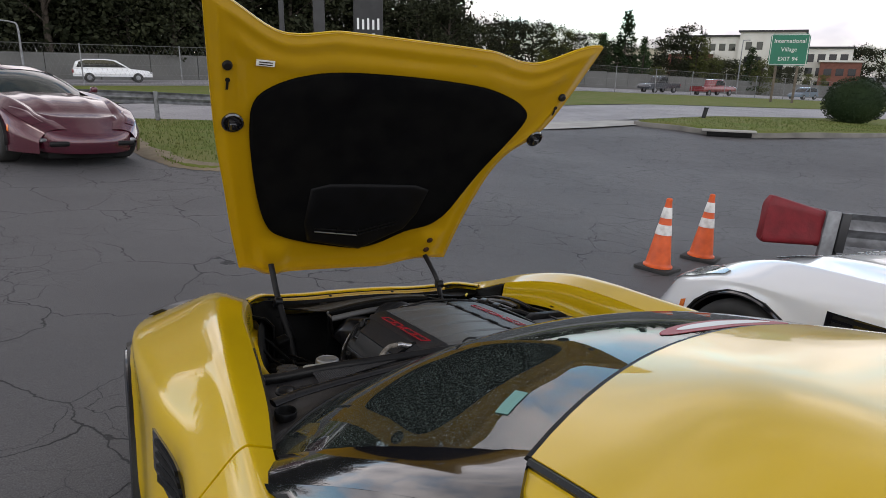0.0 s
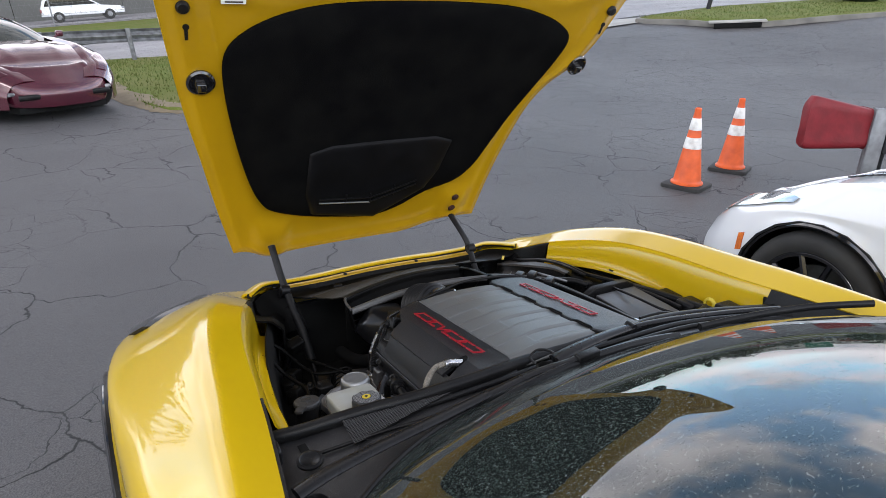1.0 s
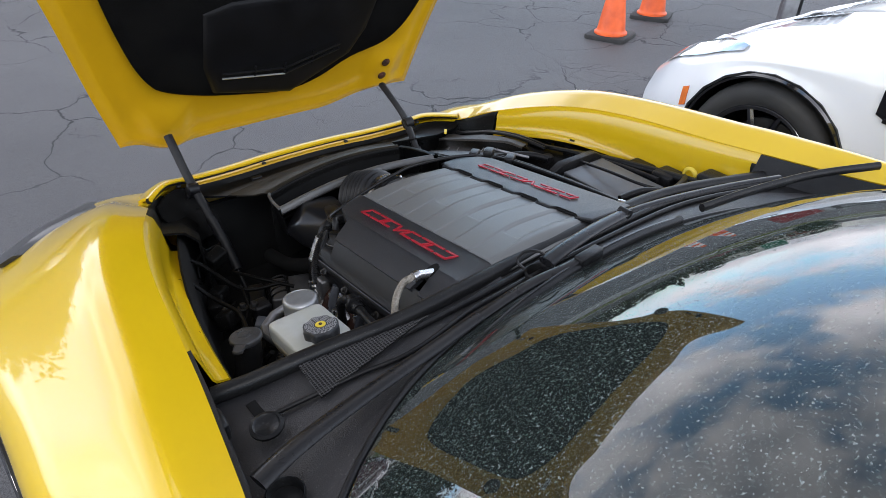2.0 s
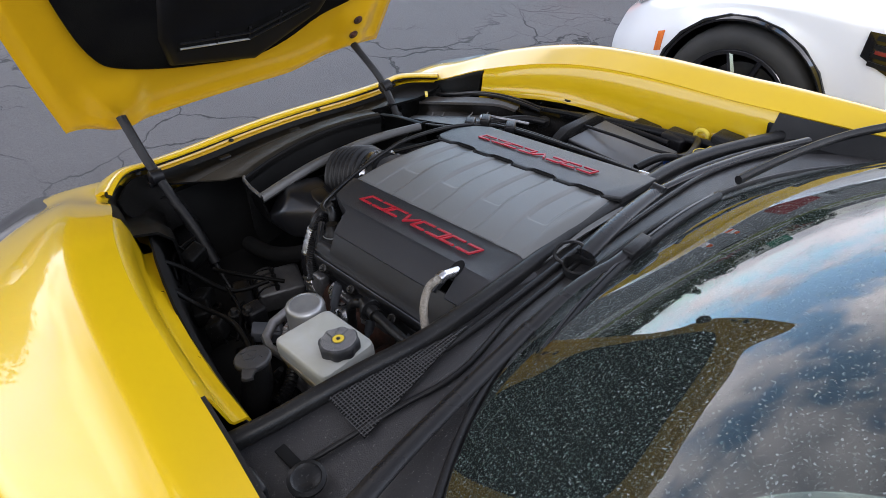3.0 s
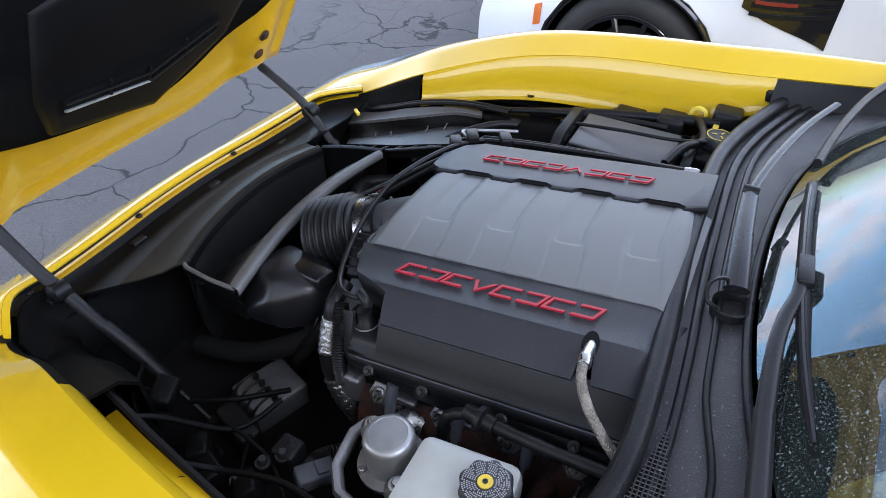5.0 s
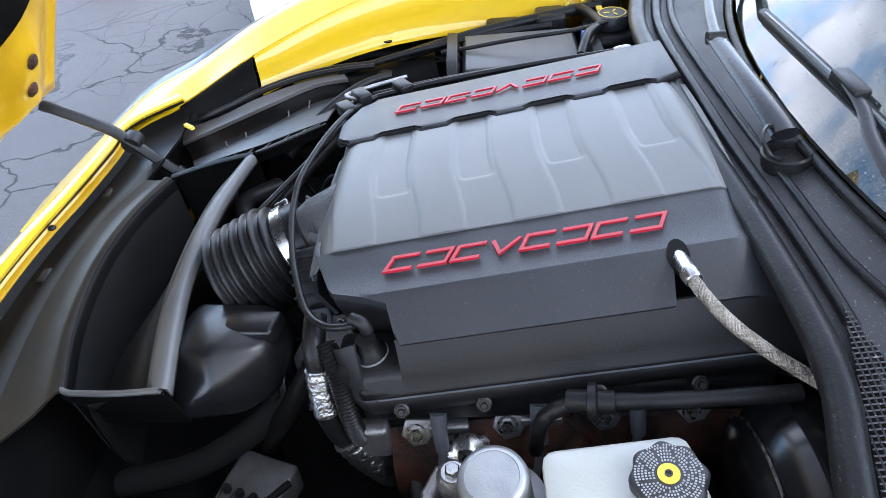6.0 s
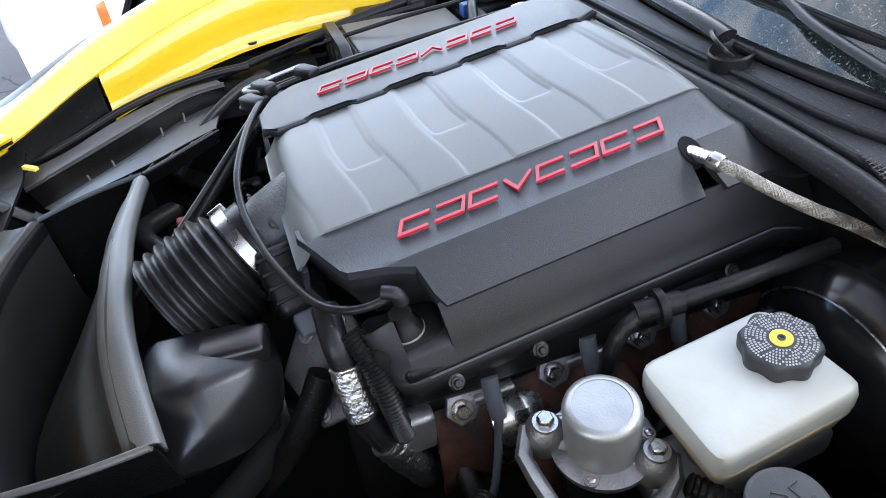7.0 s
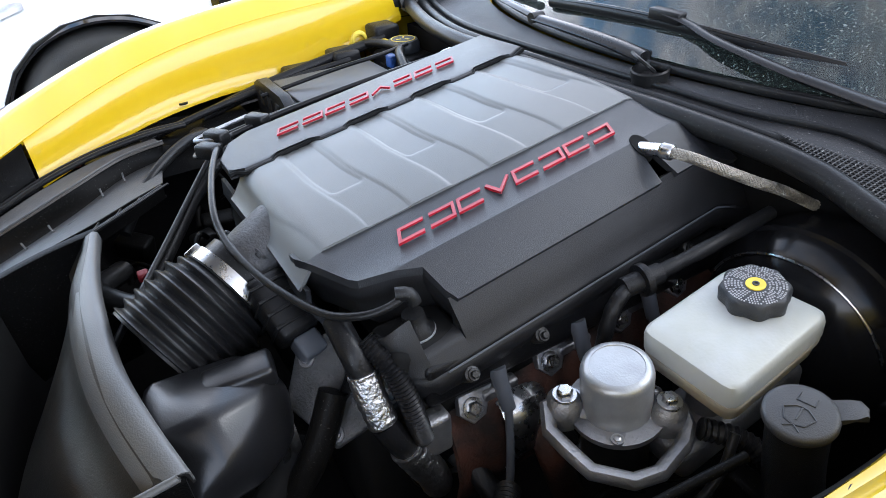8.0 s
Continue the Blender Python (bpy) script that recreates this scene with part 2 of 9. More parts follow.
def asphalt(name, base, crack=1.0, cell=0.9, light=0.0):
    """Old tarmac: aggregate grain, broad stains, a net of cracks where they gather."""
    m = bpy.data.materials.new(name)
    m.use_nodes = True
    nt = m.node_tree
    n, k = nt.nodes.new, nt.links.new
    b = nt.nodes["Principled BSDF"]
    b.inputs["Roughness"].default_value, b.inputs["Specular IOR Level"].default_value = 0.72, 0.45
    co = n("ShaderNodeTexCoord")
    warp, wm, wa = n("ShaderNodeTexNoise"), n("ShaderNodeVectorMath"), n("ShaderNodeVectorMath")
    warp.inputs["Scale"].default_value, warp.inputs["Detail"].default_value = 1.7, 6
    wm.operation, wa.operation = "SCALE", "ADD"
    wm.inputs["Scale"].default_value = 0.55
    k(co.outputs["Object"], warp.inputs["Vector"])
    k(warp.outputs["Color"], wm.inputs[0])
    k(co.outputs["Object"], wa.inputs[0])
    k(wm.outputs["Vector"], wa.inputs[1])
    vo = n("ShaderNodeTexVoronoi")
    vo.feature = "DISTANCE_TO_EDGE"
    vo.inputs["Scale"].default_value = 1 / cell
    k(wa.outputs["Vector"], vo.inputs["Vector"])
    cr = n("ShaderNodeValToRGB")
    cr.color_ramp.elements[0].position, cr.color_ramp.elements[1].position = 0.0035, 0.008
    cr.color_ramp.elements[0].color, cr.color_ramp.elements[1].color = (1, 1, 1, 1), (0, 0, 0, 1)
    k(vo.outputs["Distance"], cr.inputs["Fac"])
    vo2 = n("ShaderNodeTexVoronoi")
    vo2.feature = "DISTANCE_TO_EDGE"
    vo2.inputs["Scale"].default_value = 3.1 / cell
    k(wa.outputs["Vector"], vo2.inputs["Vector"])
    cr2 = n("ShaderNodeValToRGB")
    cr2.color_ramp.elements[0].position, cr2.color_ramp.elements[1].position = 0.004, 0.009
    cr2.color_ramp.elements[0].color, cr2.color_ramp.elements[1].color = (1, 1, 1, 1), (0, 0, 0, 1)
    k(vo2.outputs["Distance"], cr2.inputs["Fac"])
    gate, gr = n("ShaderNodeTexNoise"), n("ShaderNodeValToRGB")
    gate.inputs["Scale"].default_value, gate.inputs["Detail"].default_value = 0.45, 4
    gr.color_ramp.elements[0].position, gr.color_ramp.elements[1].position = 0.39, 0.49
    k(co.outputs["Object"], gate.inputs["Vector"])
    k(gate.outputs["Fac"], gr.inputs["Fac"])
    gate2, gr2 = n("ShaderNodeTexNoise"), n("ShaderNodeValToRGB")
    gate2.inputs["Scale"].default_value, gate2.inputs["Detail"].default_value = 0.7, 4
    gr2.color_ramp.elements[0].position, gr2.color_ramp.elements[1].position = 0.50, 0.58
    k(wa.outputs["Vector"], gate2.inputs["Vector"])
    k(gate2.outputs["Fac"], gr2.inputs["Fac"])
    m1, m2, mx = n("ShaderNodeMath"), n("ShaderNodeMath"), n("ShaderNodeMath")
    m1.operation = m2.operation = "MULTIPLY"
    mx.operation = "MAXIMUM"
    k(cr.outputs["Color"], m1.inputs[0])
    k(gr.outputs["Color"], m1.inputs[1])
    k(cr2.outputs["Color"], m2.inputs[0])
    k(gr2.outputs["Color"], m2.inputs[1])
    k(m1.outputs["Value"], mx.inputs[0])
    k(m2.outputs["Value"], mx.inputs[1])
    ma = n("ShaderNodeMath")
    ma.operation = "MULTIPLY"
    ma.inputs[1].default_value = crack
    k(mx.outputs["Value"], ma.inputs[0])
    st, sr = n("ShaderNodeTexNoise"), n("ShaderNodeValToRGB")
    st.inputs["Scale"].default_value, st.inputs["Detail"].default_value, st.inputs["Roughness"].default_value = 0.35, 8, 0.6
    d, l = base * 0.82, base * (1.22 + light)
    sr.color_ramp.elements[0].color, sr.color_ramp.elements[1].color = (d * 1.01, d * 0.97, d * 1.0, 1), (l * 1.01, l * 0.975, l * 1.0, 1)
    sr.color_ramp.elements[0].position, sr.color_ramp.elements[1].position = 0.35, 0.68
    k(co.outputs["Object"], st.inputs["Vector"])
    k(st.outputs["Fac"], sr.inputs["Fac"])
    gn, gm, gx = n("ShaderNodeTexNoise"), n("ShaderNodeMapRange"), n("ShaderNodeMix")
    gn.inputs["Scale"].default_value, gn.inputs["Detail"].default_value = 170, 2
    gm.inputs["From Min"].default_value, gm.inputs["From Max"].default_value = 0.3, 0.7
    gm.inputs["To Min"].default_value, gm.inputs["To Max"].default_value = 0.60, 1.40
    k(co.outputs["Object"], gn.inputs["Vector"])
    k(gn.outputs["Fac"], gm.inputs["Value"])
    gx.data_type, gx.blend_type = "RGBA", "MULTIPLY"
    gx.inputs["Factor"].default_value = 1
    k(sr.outputs["Color"], gx.inputs["A"])
    k(gm.outputs["Result"], gx.inputs["B"])
    cx = n("ShaderNodeMix")
    cx.data_type = "RGBA"
    cx.inputs["B"].default_value = (0.006, 0.006, 0.007, 1)
    k(ma.outputs["Value"], cx.inputs["Factor"])
    k(gx.outputs["Result"], cx.inputs["A"])
    k(cx.outputs["Result"], b.inputs["Base Color"])
    bp, inv, ad = n("ShaderNodeBump"), n("ShaderNodeMath"), n("ShaderNodeMath")
    inv.operation, ad.operation = "MULTIPLY", "ADD"
    inv.inputs[1].default_value = -1.6
    k(ma.outputs["Value"], inv.inputs[0])
    k(inv.outputs["Value"], ad.inputs[0])
    k(gn.outputs["Fac"], ad.inputs[1])
    bp.inputs["Strength"].default_value, bp.inputs["Distance"].default_value = 0.55, 0.006
    k(ad.outputs["Value"], bp.inputs["Height"])
    k(bp.outputs["Normal"], b.inputs["Normal"])
    return m


ASPHALT = asphalt("cracked_asphalt", 0.080, cell=0.85)
ROAD = asphalt("worn_road_asphalt", 0.27, crack=0.3, cell=4.0)
TRAY = mat("dusty_tray_plastic", (0.026, 0.026, 0.026), 0.45, 0.0, (0.040, 0.039, 0.037), 9.0, 0.2, 300, rvar=0.1, speck=0.25)
VENT = mat("vent_plastic", (0.0035, 0.0035, 0.004), 0.5, 0.0, (0.006, 0.006, 0.007), 9.0, spec=0.10)
KERBM = mat("stained_kerb_concrete", (0.20, 0.19, 0.17), 0.9, 0.0, (0.11, 0.105, 0.095), 1.6, 0.4, 30, lo=0.3, hi=0.7)
CONCRETE = mat("old_concrete", (0.42, 0.41, 0.38), 0.85, 0.0, (0.30, 0.29, 0.27), 1.2, 0.3, 30, lo=0.3, hi=0.7)
GRASS = mat("mown_grass", (0.115, 0.155, 0.028), 0.9, 0.0, (0.16, 0.165, 0.05), 0.8, 0.8, 25, bdist=0.05, spec=0.15)
BLADE = mat("grass_blade", (0.075, 0.115, 0.020), 0.8, 0.0, (0.13, 0.14, 0.04), 1.5, spec=0.2)
DIRT = mat("sandy_soil", (0.24, 0.19, 0.12), 0.95, 0.0, (0.16, 0.125, 0.08), 3.0, 0.5, 40)
WALLC = mat("grey_noise_wall", (0.13, 0.13, 0.125), 0.9, 0.0, (0.095, 0.095, 0.09), 0.25, 0.2, 8)
LEAF = mat("tree_leaves", (0.016, 0.021, 0.008), 0.75, 0.0, (0.030, 0.034, 0.014), 0.35, spec=0.25, rand=0.25)
LEAF_Y = mat("light_leaves", (0.062, 0.076, 0.018), 0.7, 0.0, (0.092, 0.098, 0.026), 0.5, spec=0.25, rand=0.2)
CONIFER = mat("conifer_needles", (0.016, 0.034, 0.012), 0.75, 0.0, (0.030, 0.052, 0.016), 0.6, spec=0.2, rand=0.2)
BARK = mat("tree_bark", (0.075, 0.058, 0.045), 0.95, 0.0, (0.045, 0.036, 0.028), 6.0, 0.6, 30)
STUCCO = mat("white_stucco", (0.62, 0.61, 0.57), 0.85, 0.0, (0.55, 0.54, 0.50), 0.4, 0.1, 8)
CREAM = mat("cream_stucco", (0.55, 0.50, 0.40), 0.85, 0.0, (0.48, 0.44, 0.35), 0.4, 0.1, 8)
BRICKM = mat("red_brickwork", (0.19, 0.075, 0.055), 0.9, 0.0, (0.14, 0.055, 0.042), 1.5, 0.2, 12)
GREENSIGN = mat("green_sign_sheet", (0.004, 0.17, 0.10), 0.4, 0.0, (0.004, 0.145, 0.085), 1.0)
SIGNWHITE = mat("white_sign_sheet", (0.75, 0.76, 0.75), 0.45, color2=(0.68, 0.70, 0.69), scale=2.0)
WOODPOST = mat("weathered_timber", (0.16, 0.13, 0.10), 0.9, 0.0, (0.10, 0.08, 0.06), 3.0, 0.4, 40)
SIGNDARK = mat("dark_sign_frame", (0.020, 0.020, 0.022), 0.5, color2=(0.03, 0.03, 0.032), scale=3.0)
BLUECAR = mat("blue_grey_paint", (0.10, 0.15, 0.20), 0.3, 0.2, (0.085, 0.13, 0.175), 2.0, coat=1.0)
DARKCAR = mat("dark_grey_paint", (0.03, 0.035, 0.045), 0.3, 0.2, (0.025, 0.03, 0.04), 2.0, coat=1.0)
REDTRUCK = mat("red_paint", (0.22, 0.016, 0.02), 0.3, 0.1, (0.18, 0.012, 0.016), 2.0, coat=1.0)


# ---- mesh helpers ----
BASES = {}
SKEW = []      # a turn or shift laid over all parts while it holds one


def thing(name, base, label, category, group="", kind="", world_m=None):
    """An Empty at a thing's base; its parts are given in the lot's own coordinates."""
    ob = new(name)
    ob.empty_display_size = 0.1
    ob.matrix_basis = (LOT if world_m is None else world_m) @ Matrix.Translation(base)
    BASES[ob.name] = Vector(base)
    return tagged(ob, label, category, group, kind)


def part(name, bm, material, parent, label="", smooth=True, angle=50.0):
    """Links bm as one mesh under a thing or a part."""
    root = parent
    while root is not None and root.parent is not None:
        root = root.parent
    me = bpy.data.meshes.new(name)
    if SKEW:
        bmesh.ops.transform(bm, matrix=SKEW[-1], verts=bm.verts)
    if root is not None:
        bmesh.ops.translate(bm, verts=bm.verts, vec=-BASES[root.name])
    bmesh.ops.recalc_face_normals(bm, faces=bm.faces)
    lim = radians(angle)
    for e in bm.edges:
        e.smooth = len(e.link_faces) == 2 and e.calc_face_angle(0.0) < lim
    for f in bm.faces:
        f.smooth = smooth
    bm.to_mesh(me)
    bm.free()
    me.materials.append(material)
    ob = new(name, me)
    if parent is not None:
        ob.parent = parent
    return tagged(ob, label) if label else ob


def setting(name, bm, material, label, category, smooth=True):
    """A piece of the setting, in world coordinates."""
    me = bpy.data.meshes.new(name)
    bmesh.ops.recalc_face_normals(bm, faces=bm.faces)
    for f in bm.faces:
        f.smooth = smooth
    bm.to_mesh(me)
    bm.free()
    me.materials.append(material)
    return tagged(new(name, me), label, category, kind="structure")


def spline(pts, k=6, closed=False):
    """Catmull-Rom points through pts."""
    p = [Vector(q) for q in pts]
    n = len(p)
    out = []
    for i in range(n if closed else n - 1):
        a, b, c, d = (p[(i - 1) % n], p[i], p[(i + 1) % n], p[(i + 2) % n]) if closed else (p[max(i - 1, 0)], p[i], p[i + 1], p[min(i + 2, n - 1)])
        for j in range(k):
            t = j / k
            out.append(0.5 * (2 * b + (c - a) * t + (2 * a - 5 * b + 4 * c - d) * t * t + (3 * b - a - 3 * c + d) * t ** 3))
    if not closed:
        out.append(p[-1])
    return out


def grid(bm, rows, closed_u=False, closed_v=False):
    """Quads over rows of points."""
    vs = [[bm.verts.new(q) for q in r] for r in rows]
    nr, nc = len(vs), len(vs[0])
    for i in range(nr if closed_v else nr - 1):
        for j in range(nc if closed_u else nc - 1):
            q = (vs[i][j], vs[i][(j + 1) % nc], vs[(i + 1) % nr][(j + 1) % nc], vs[(i + 1) % nr][j])
            try:
                bm.faces.new(q)
            except ValueError:
                pass
    return vs


def slab(rows, thick, back=None):
    """A surface with thickness, offset along its normals (or along back)."""
    bm = bmesh.new()
    R = [[Vector(q) for q in r] for r in rows]
    nr, nc = len(R), len(R[0])
    under = []
    for i in range(nr):
        line = []
        for j in range(nc):
            du = R[i][min(j + 1, nc - 1)] - R[i][max(j - 1, 0)]
            dv = R[min(i + 1, nr - 1)][j] - R[max(i - 1, 0)][j]
            nn = Vector(back) if back else du.cross(dv)
            nn = nn.normalized() if nn.length > 1e-9 else Vector((0, 0, 1))
            line.append(R[i][j] - nn * thick)
        under.append(line)
    a, b = grid(bm, R), grid(bm, under)
    rim = [(i, 0) for i in range(nr)] + [(nr - 1, j) for j in range(1, nc)] + [(i, nc - 1) for i in range(nr - 2, -1, -1)] + [(0, j) for j in range(nc - 2, 0, -1)]
    for (i, j), (p, q) in zip(rim, rim[1:] + rim[:1]):
        try:
            bm.faces.new((a[i][j], a[p][q], b[p][q], b[i][j]))
        except ValueError:
            pass
    return bm


def box(bm, lo, hi, m=None, bevel=0.0, seg=2):
    """A box from lo to hi, its edges rounded by bevel, moved by m."""
    lo, hi = Vector(lo), Vector(hi)
    g = bmesh.ops.create_cube(bm, size=1.0)
    vs = g["verts"]
    for v in vs:
        v.co = Vector((lo[i] + (v.co[i] + 0.5) * (hi[i] - lo[i]) for i in range(3)))
    if bevel:
        es = list({e for v in vs for e in v.link_edges})
        r = bmesh.ops.bevel(bm, geom=es, offset=bevel, segments=seg, profile=0.5, affect="EDGES")
        vs = list({v for f in r["faces"] for v in f.verts} | {v for v in vs if v.is_valid})
    if m is not None:
        bmesh.ops.transform(bm, matrix=m, verts=vs)
    return bm


def prism(bm, outline, lo, hi, m=None, bevel=0.0):
    """An outline in x, y drawn from height lo to hi."""
    a = [bm.verts.new((x, y, lo)) for x, y in outline]
    b = [bm.verts.new((x, y, hi)) for x, y in outline]
    n = len(a)
    fs = [bm.faces.new(b), bm.faces.new(a[::-1])] + [bm.faces.new((a[i], a[(i + 1) % n], b[(i + 1) % n], b[i])) for i in range(n)]
    vs = a + b
    if bevel:
        es = list(fs[0].edges)
        r = bmesh.ops.bevel(bm, geom=es, offset=bevel, segments=2, profile=0.5, affect="EDGES")
        vs = list({v for v in vs if v.is_valid} | {v for f in r["faces"] for v in f.verts})
    if m is not None:
        bmesh.ops.transform(bm, matrix=m, verts=vs)
    return bm


def lathe(bm, prof, n=24, m=None, wob=None, cap=True):
    """A turned shape from (radius, height) pairs round z; wob(angle) scales the radius."""
    rows = [[(r * (wob(a) if wob else 1) * math.cos(a), r * (wob(a) if wob else 1) * math.sin(a), z) for a in (2 * math.pi * j / n for j in range(n))] for r, z in prof]
    vs = grid(bm, rows, closed_u=True)
    for ring in (vs[0], vs[-1]) if cap else ():
        try:
            bm.faces.new(ring)
        except ValueError:
            pass
    if m is not None:
        bmesh.ops.transform(bm, matrix=m, verts=[v for r in vs for v in r])
    return bm


def axis_m(at, to, spin=0.0):
    """A pose at at whose z points towards to."""
    d = (Vector(to) - Vector(at)).normalized()
    return Matrix.Translation(at) @ d.to_track_quat("Z", "Y").to_matrix().to_4x4() @ Matrix.Rotation(radians(spin), 4, "Z")


def tube(bm, pts, r, n=10, k=6, ribs=None, cap=True, flat=1.0):
    """A pipe along a smooth line through pts; ribs(i) scales the radius along it."""
    p = spline(pts, k) if k > 1 else [Vector(q) for q in pts]
    rows, up = [], Vector((0.03, 0.05, 1)).normalized()
    for i, q in enumerate(p):
        t = (p[min(i + 1, len(p) - 1)] - p[max(i - 1, 0)]).normalized()
        s = t.cross(up)
        s = s.normalized() if s.length > 1e-4 else Vector((1, 0, 0))
        u = s.cross(t).normalized()
        up = u
        rr = (r[0] + (r[1] - r[0]) * i / (len(p) - 1) if isinstance(r, tuple) else r) * (ribs(i) if ribs else 1)
        rows.append([q + s * rr * math.cos(a) + u * rr * flat * math.sin(a) for a in (2 * math.pi * j / n for j in range(n))])
    vs = grid(bm, rows, closed_u=True)
    if cap:
        bm.faces.new(vs[0])
        bm.faces.new(vs[-1][::-1])
    return bm


def bolt(bm, at, to, r=0.008, h=0.007):
    """A hexagon head on its washer."""
    m = axis_m(at, to)
    lathe(bm, [(r * 1.5, -0.001), (r * 1.5, 0.0015), (r * 1.45, 0.002)], 16, m)
    lathe(bm, [(r, 0.001), (r, h * 0.8), (r * 0.8, h)], 6, m)
    return bm


def lettering(name, text, size, depth, m, material, parent, shear=0.0, squash=1.0):
    """Raised letters in the built-in font, as a mesh."""
    cu = bpy.data.curves.new(name, "FONT")
    cu.body, cu.size, cu.extrude, cu.align_x, cu.align_y, cu.shear = text, size, depth, "CENTER", "CENTER", shear
    tmp = bpy.data.objects.new(name, cu)
    me = bpy.data.meshes.new_from_object(tmp)
    bpy.data.objects.remove(tmp)
    me.transform(m @ Matrix.Diagonal((1, squash, 1, 1)))
    root = parent
    while root.parent is not None:
        root = root.parent
    me.transform(Matrix.Translation(-BASES[root.name]))
    me.materials.clear()
    me.materials.append(material)
    ob = new(name, me)
    ob.parent = parent
    return ob


def lerp(table, y):
    """Smooth value of a table {y: tuple} at y."""
    ys = sorted(table)
    y = min(max(y, ys[0]), ys[-1])
    i = max(0, min(len(ys) - 2, sum(v <= y for v in ys) - 1))
    t = (y - ys[i]) / (ys[i + 1] - ys[i])
    a, b = table[ys[i]], table[ys[i + 1]]
    a0, b0 = table[ys[max(i - 1, 0)]], table[ys[min(i + 2, len(ys) - 1)]]
    h = ys[i + 1] - ys[i]
    out = []
    for k in range(len(a)):
        ma = (b[k] - a0[k]) / (ys[i + 1] - ys[max(i - 1, 0)]) * h
        mb = (b0[k] - a[k]) / (ys[min(i + 2, len(ys) - 1)] - ys[i]) * h
        out.append((2 * t ** 3 - 3 * t * t + 1) * a[k] + (t ** 3 - 2 * t * t + t) * ma + (-2 * t ** 3 + 3 * t * t) * b[k] + (t ** 3 - t * t) * mb)
    return out


def arange(a, b, step):
    n = max(1, round(abs(b - a) / step))
    return [a + (b - a) * i / n for i in range(n + 1)]


# ---- the ground ----
UP = LOT.to_3x3() @ Vector((0, 0, 1))
FAR_Z = -0.40


def ease(a, b, v):
    s = min(max((v - a) / (b - a), 0.0), 1.0)
    return s * s * (3 - 2 * s)


def ground_z(x, y):
    """The leaning lot, easing into the level land round it, which falls a little towards the east."""
    lot = -(UP.x * x + UP.y * y) / UP.z
    u = 0.881 * x - 0.473 * y
    far = FAR_Z - 0.04 * min(max(0.0, u - 12), 60) + 0.035 * min(max(0.0, 4 - u), 12)
    s = ease(11, 24, math.hypot(x, y))
    return lot * (1 - s) + far * s


gb = bmesh.new()
radii = [0.0] + [0.8 * 1.16 ** i for i in range(52)]
ring_n = 96
centre = gb.verts.new((0, 0, ground_z(0, 0)))
prev = None
for r in radii[1:]:
    ring = [gb.verts.new((r * math.cos(a), r * math.sin(a), ground_z(r * math.cos(a), r * math.sin(a)))) for a in (2 * math.pi * k / ring_n for k in range(ring_n))]
    for k in range(ring_n):
        if prev is None:
            gb.faces.new((centre, ring[k], ring[(k + 1) % ring_n]))
        else:
            gb.faces.new((prev[k], ring[k], ring[(k + 1) % ring_n], prev[(k + 1) % ring_n]))
    prev = ring
setting("ground", gb, ASPHALT, "dark grey cracked asphalt of the parking lot", "asphalt")


# ---- the sports car, shared by the yellow and the white one ----
SIDE = {
    1.30: (0.26, 0.47, 0.38, 0.47, 0.50, 0.44, 0.60, 0.34, 0.60, 0.20),
    1.12: (0.37, 0.585, 0.52, 0.595, 0.68, 0.55, 0.76, 0.42, 0.76, 0.20),
    1.00: (0.435, 0.648, 0.60, 0.672, 0.78, 0.62, 0.845, 0.47, 0.845, 0.20),
    0.86: (0.515, 0.690, 0.67, 0.726, 0.85, 0.668, 0.905, 0.52, 0.905, 0.20),
    0.70: (0.545, 0.762, 0.735, 0.792, 0.890, 0.715, 0.915, 0.60, 0.920, 0.20),
    0.48: (0.600, 0.826, 0.775, 0.842, 0.918, 0.748, 0.933, 0.66, 0.940, 0.20),
    0.28: (0.635, 0.854, 0.795, 0.864, 0.920, 0.770, 0.933, 0.66, 0.940, 0.20),
    0.00: (0.670, 0.876, 0.805, 0.884, 0.915, 0.800, 0.925, 0.60, 0.930, 0.20),
    -0.30: (0.722, 0.902, 0.810, 0.900, 0.895, 0.805, 0.905, 0.60, 0.925, 0.20),
    -0.62: (0.745, 0.935, 0.800, 0.925, 0.890, 0.820, 0.910, 0.60, 0.925, 0.20),
    -1.40: (0.700, 0.960, 0.800, 0.945, 0.910, 0.840, 0.930, 0.60, 0.930, 0.20),
    -2.26: (0.600, 0.990, 0.800, 0.970, 0.955, 0.850, 0.968, 0.66, 0.968, 0.20),
    -2.80: (0.550, 0.960, 0.760, 0.940, 0.920, 0.820, 0.920, 0.60, 0.900, 0.25),
    -3.06: (0.500, 0.900, 0.680, 0.880, 0.820, 0.780, 0.820, 0.60, 0.780, 0.35),
}
for _y in [k for k in SIDE if -0.8 < k < 0.9]:
    v = list(SIDE[_y])
    v[2], v[3] = v[0] + 0.55 * (v[2] - v[0]), v[3] + 0.006
    v[6] -= 0.016
    v[8] -= 0.016
    SIDE[_y] = tuple(v)
SIDE[0.00] = (0.657, 0.870, 0.740, 0.890, 0.902, 0.800, 0.905, 0.60, 0.910, 0.20)
SIDE[-0.08] = (0.664, 0.876, 0.748, 0.896, 0.893, 0.804, 0.893, 0.60, 0.90, 0.20)
SIDE[-0.30] = (0.688, 0.892, 0.764, 0.906, 0.860, 0.800, 0.826, 0.62, 0.86, 0.20)
SIDE[-0.62] = (0.730, 0.928, 0.775, 0.931, 0.868, 0.820, 0.870, 0.60, 0.89, 0.20)
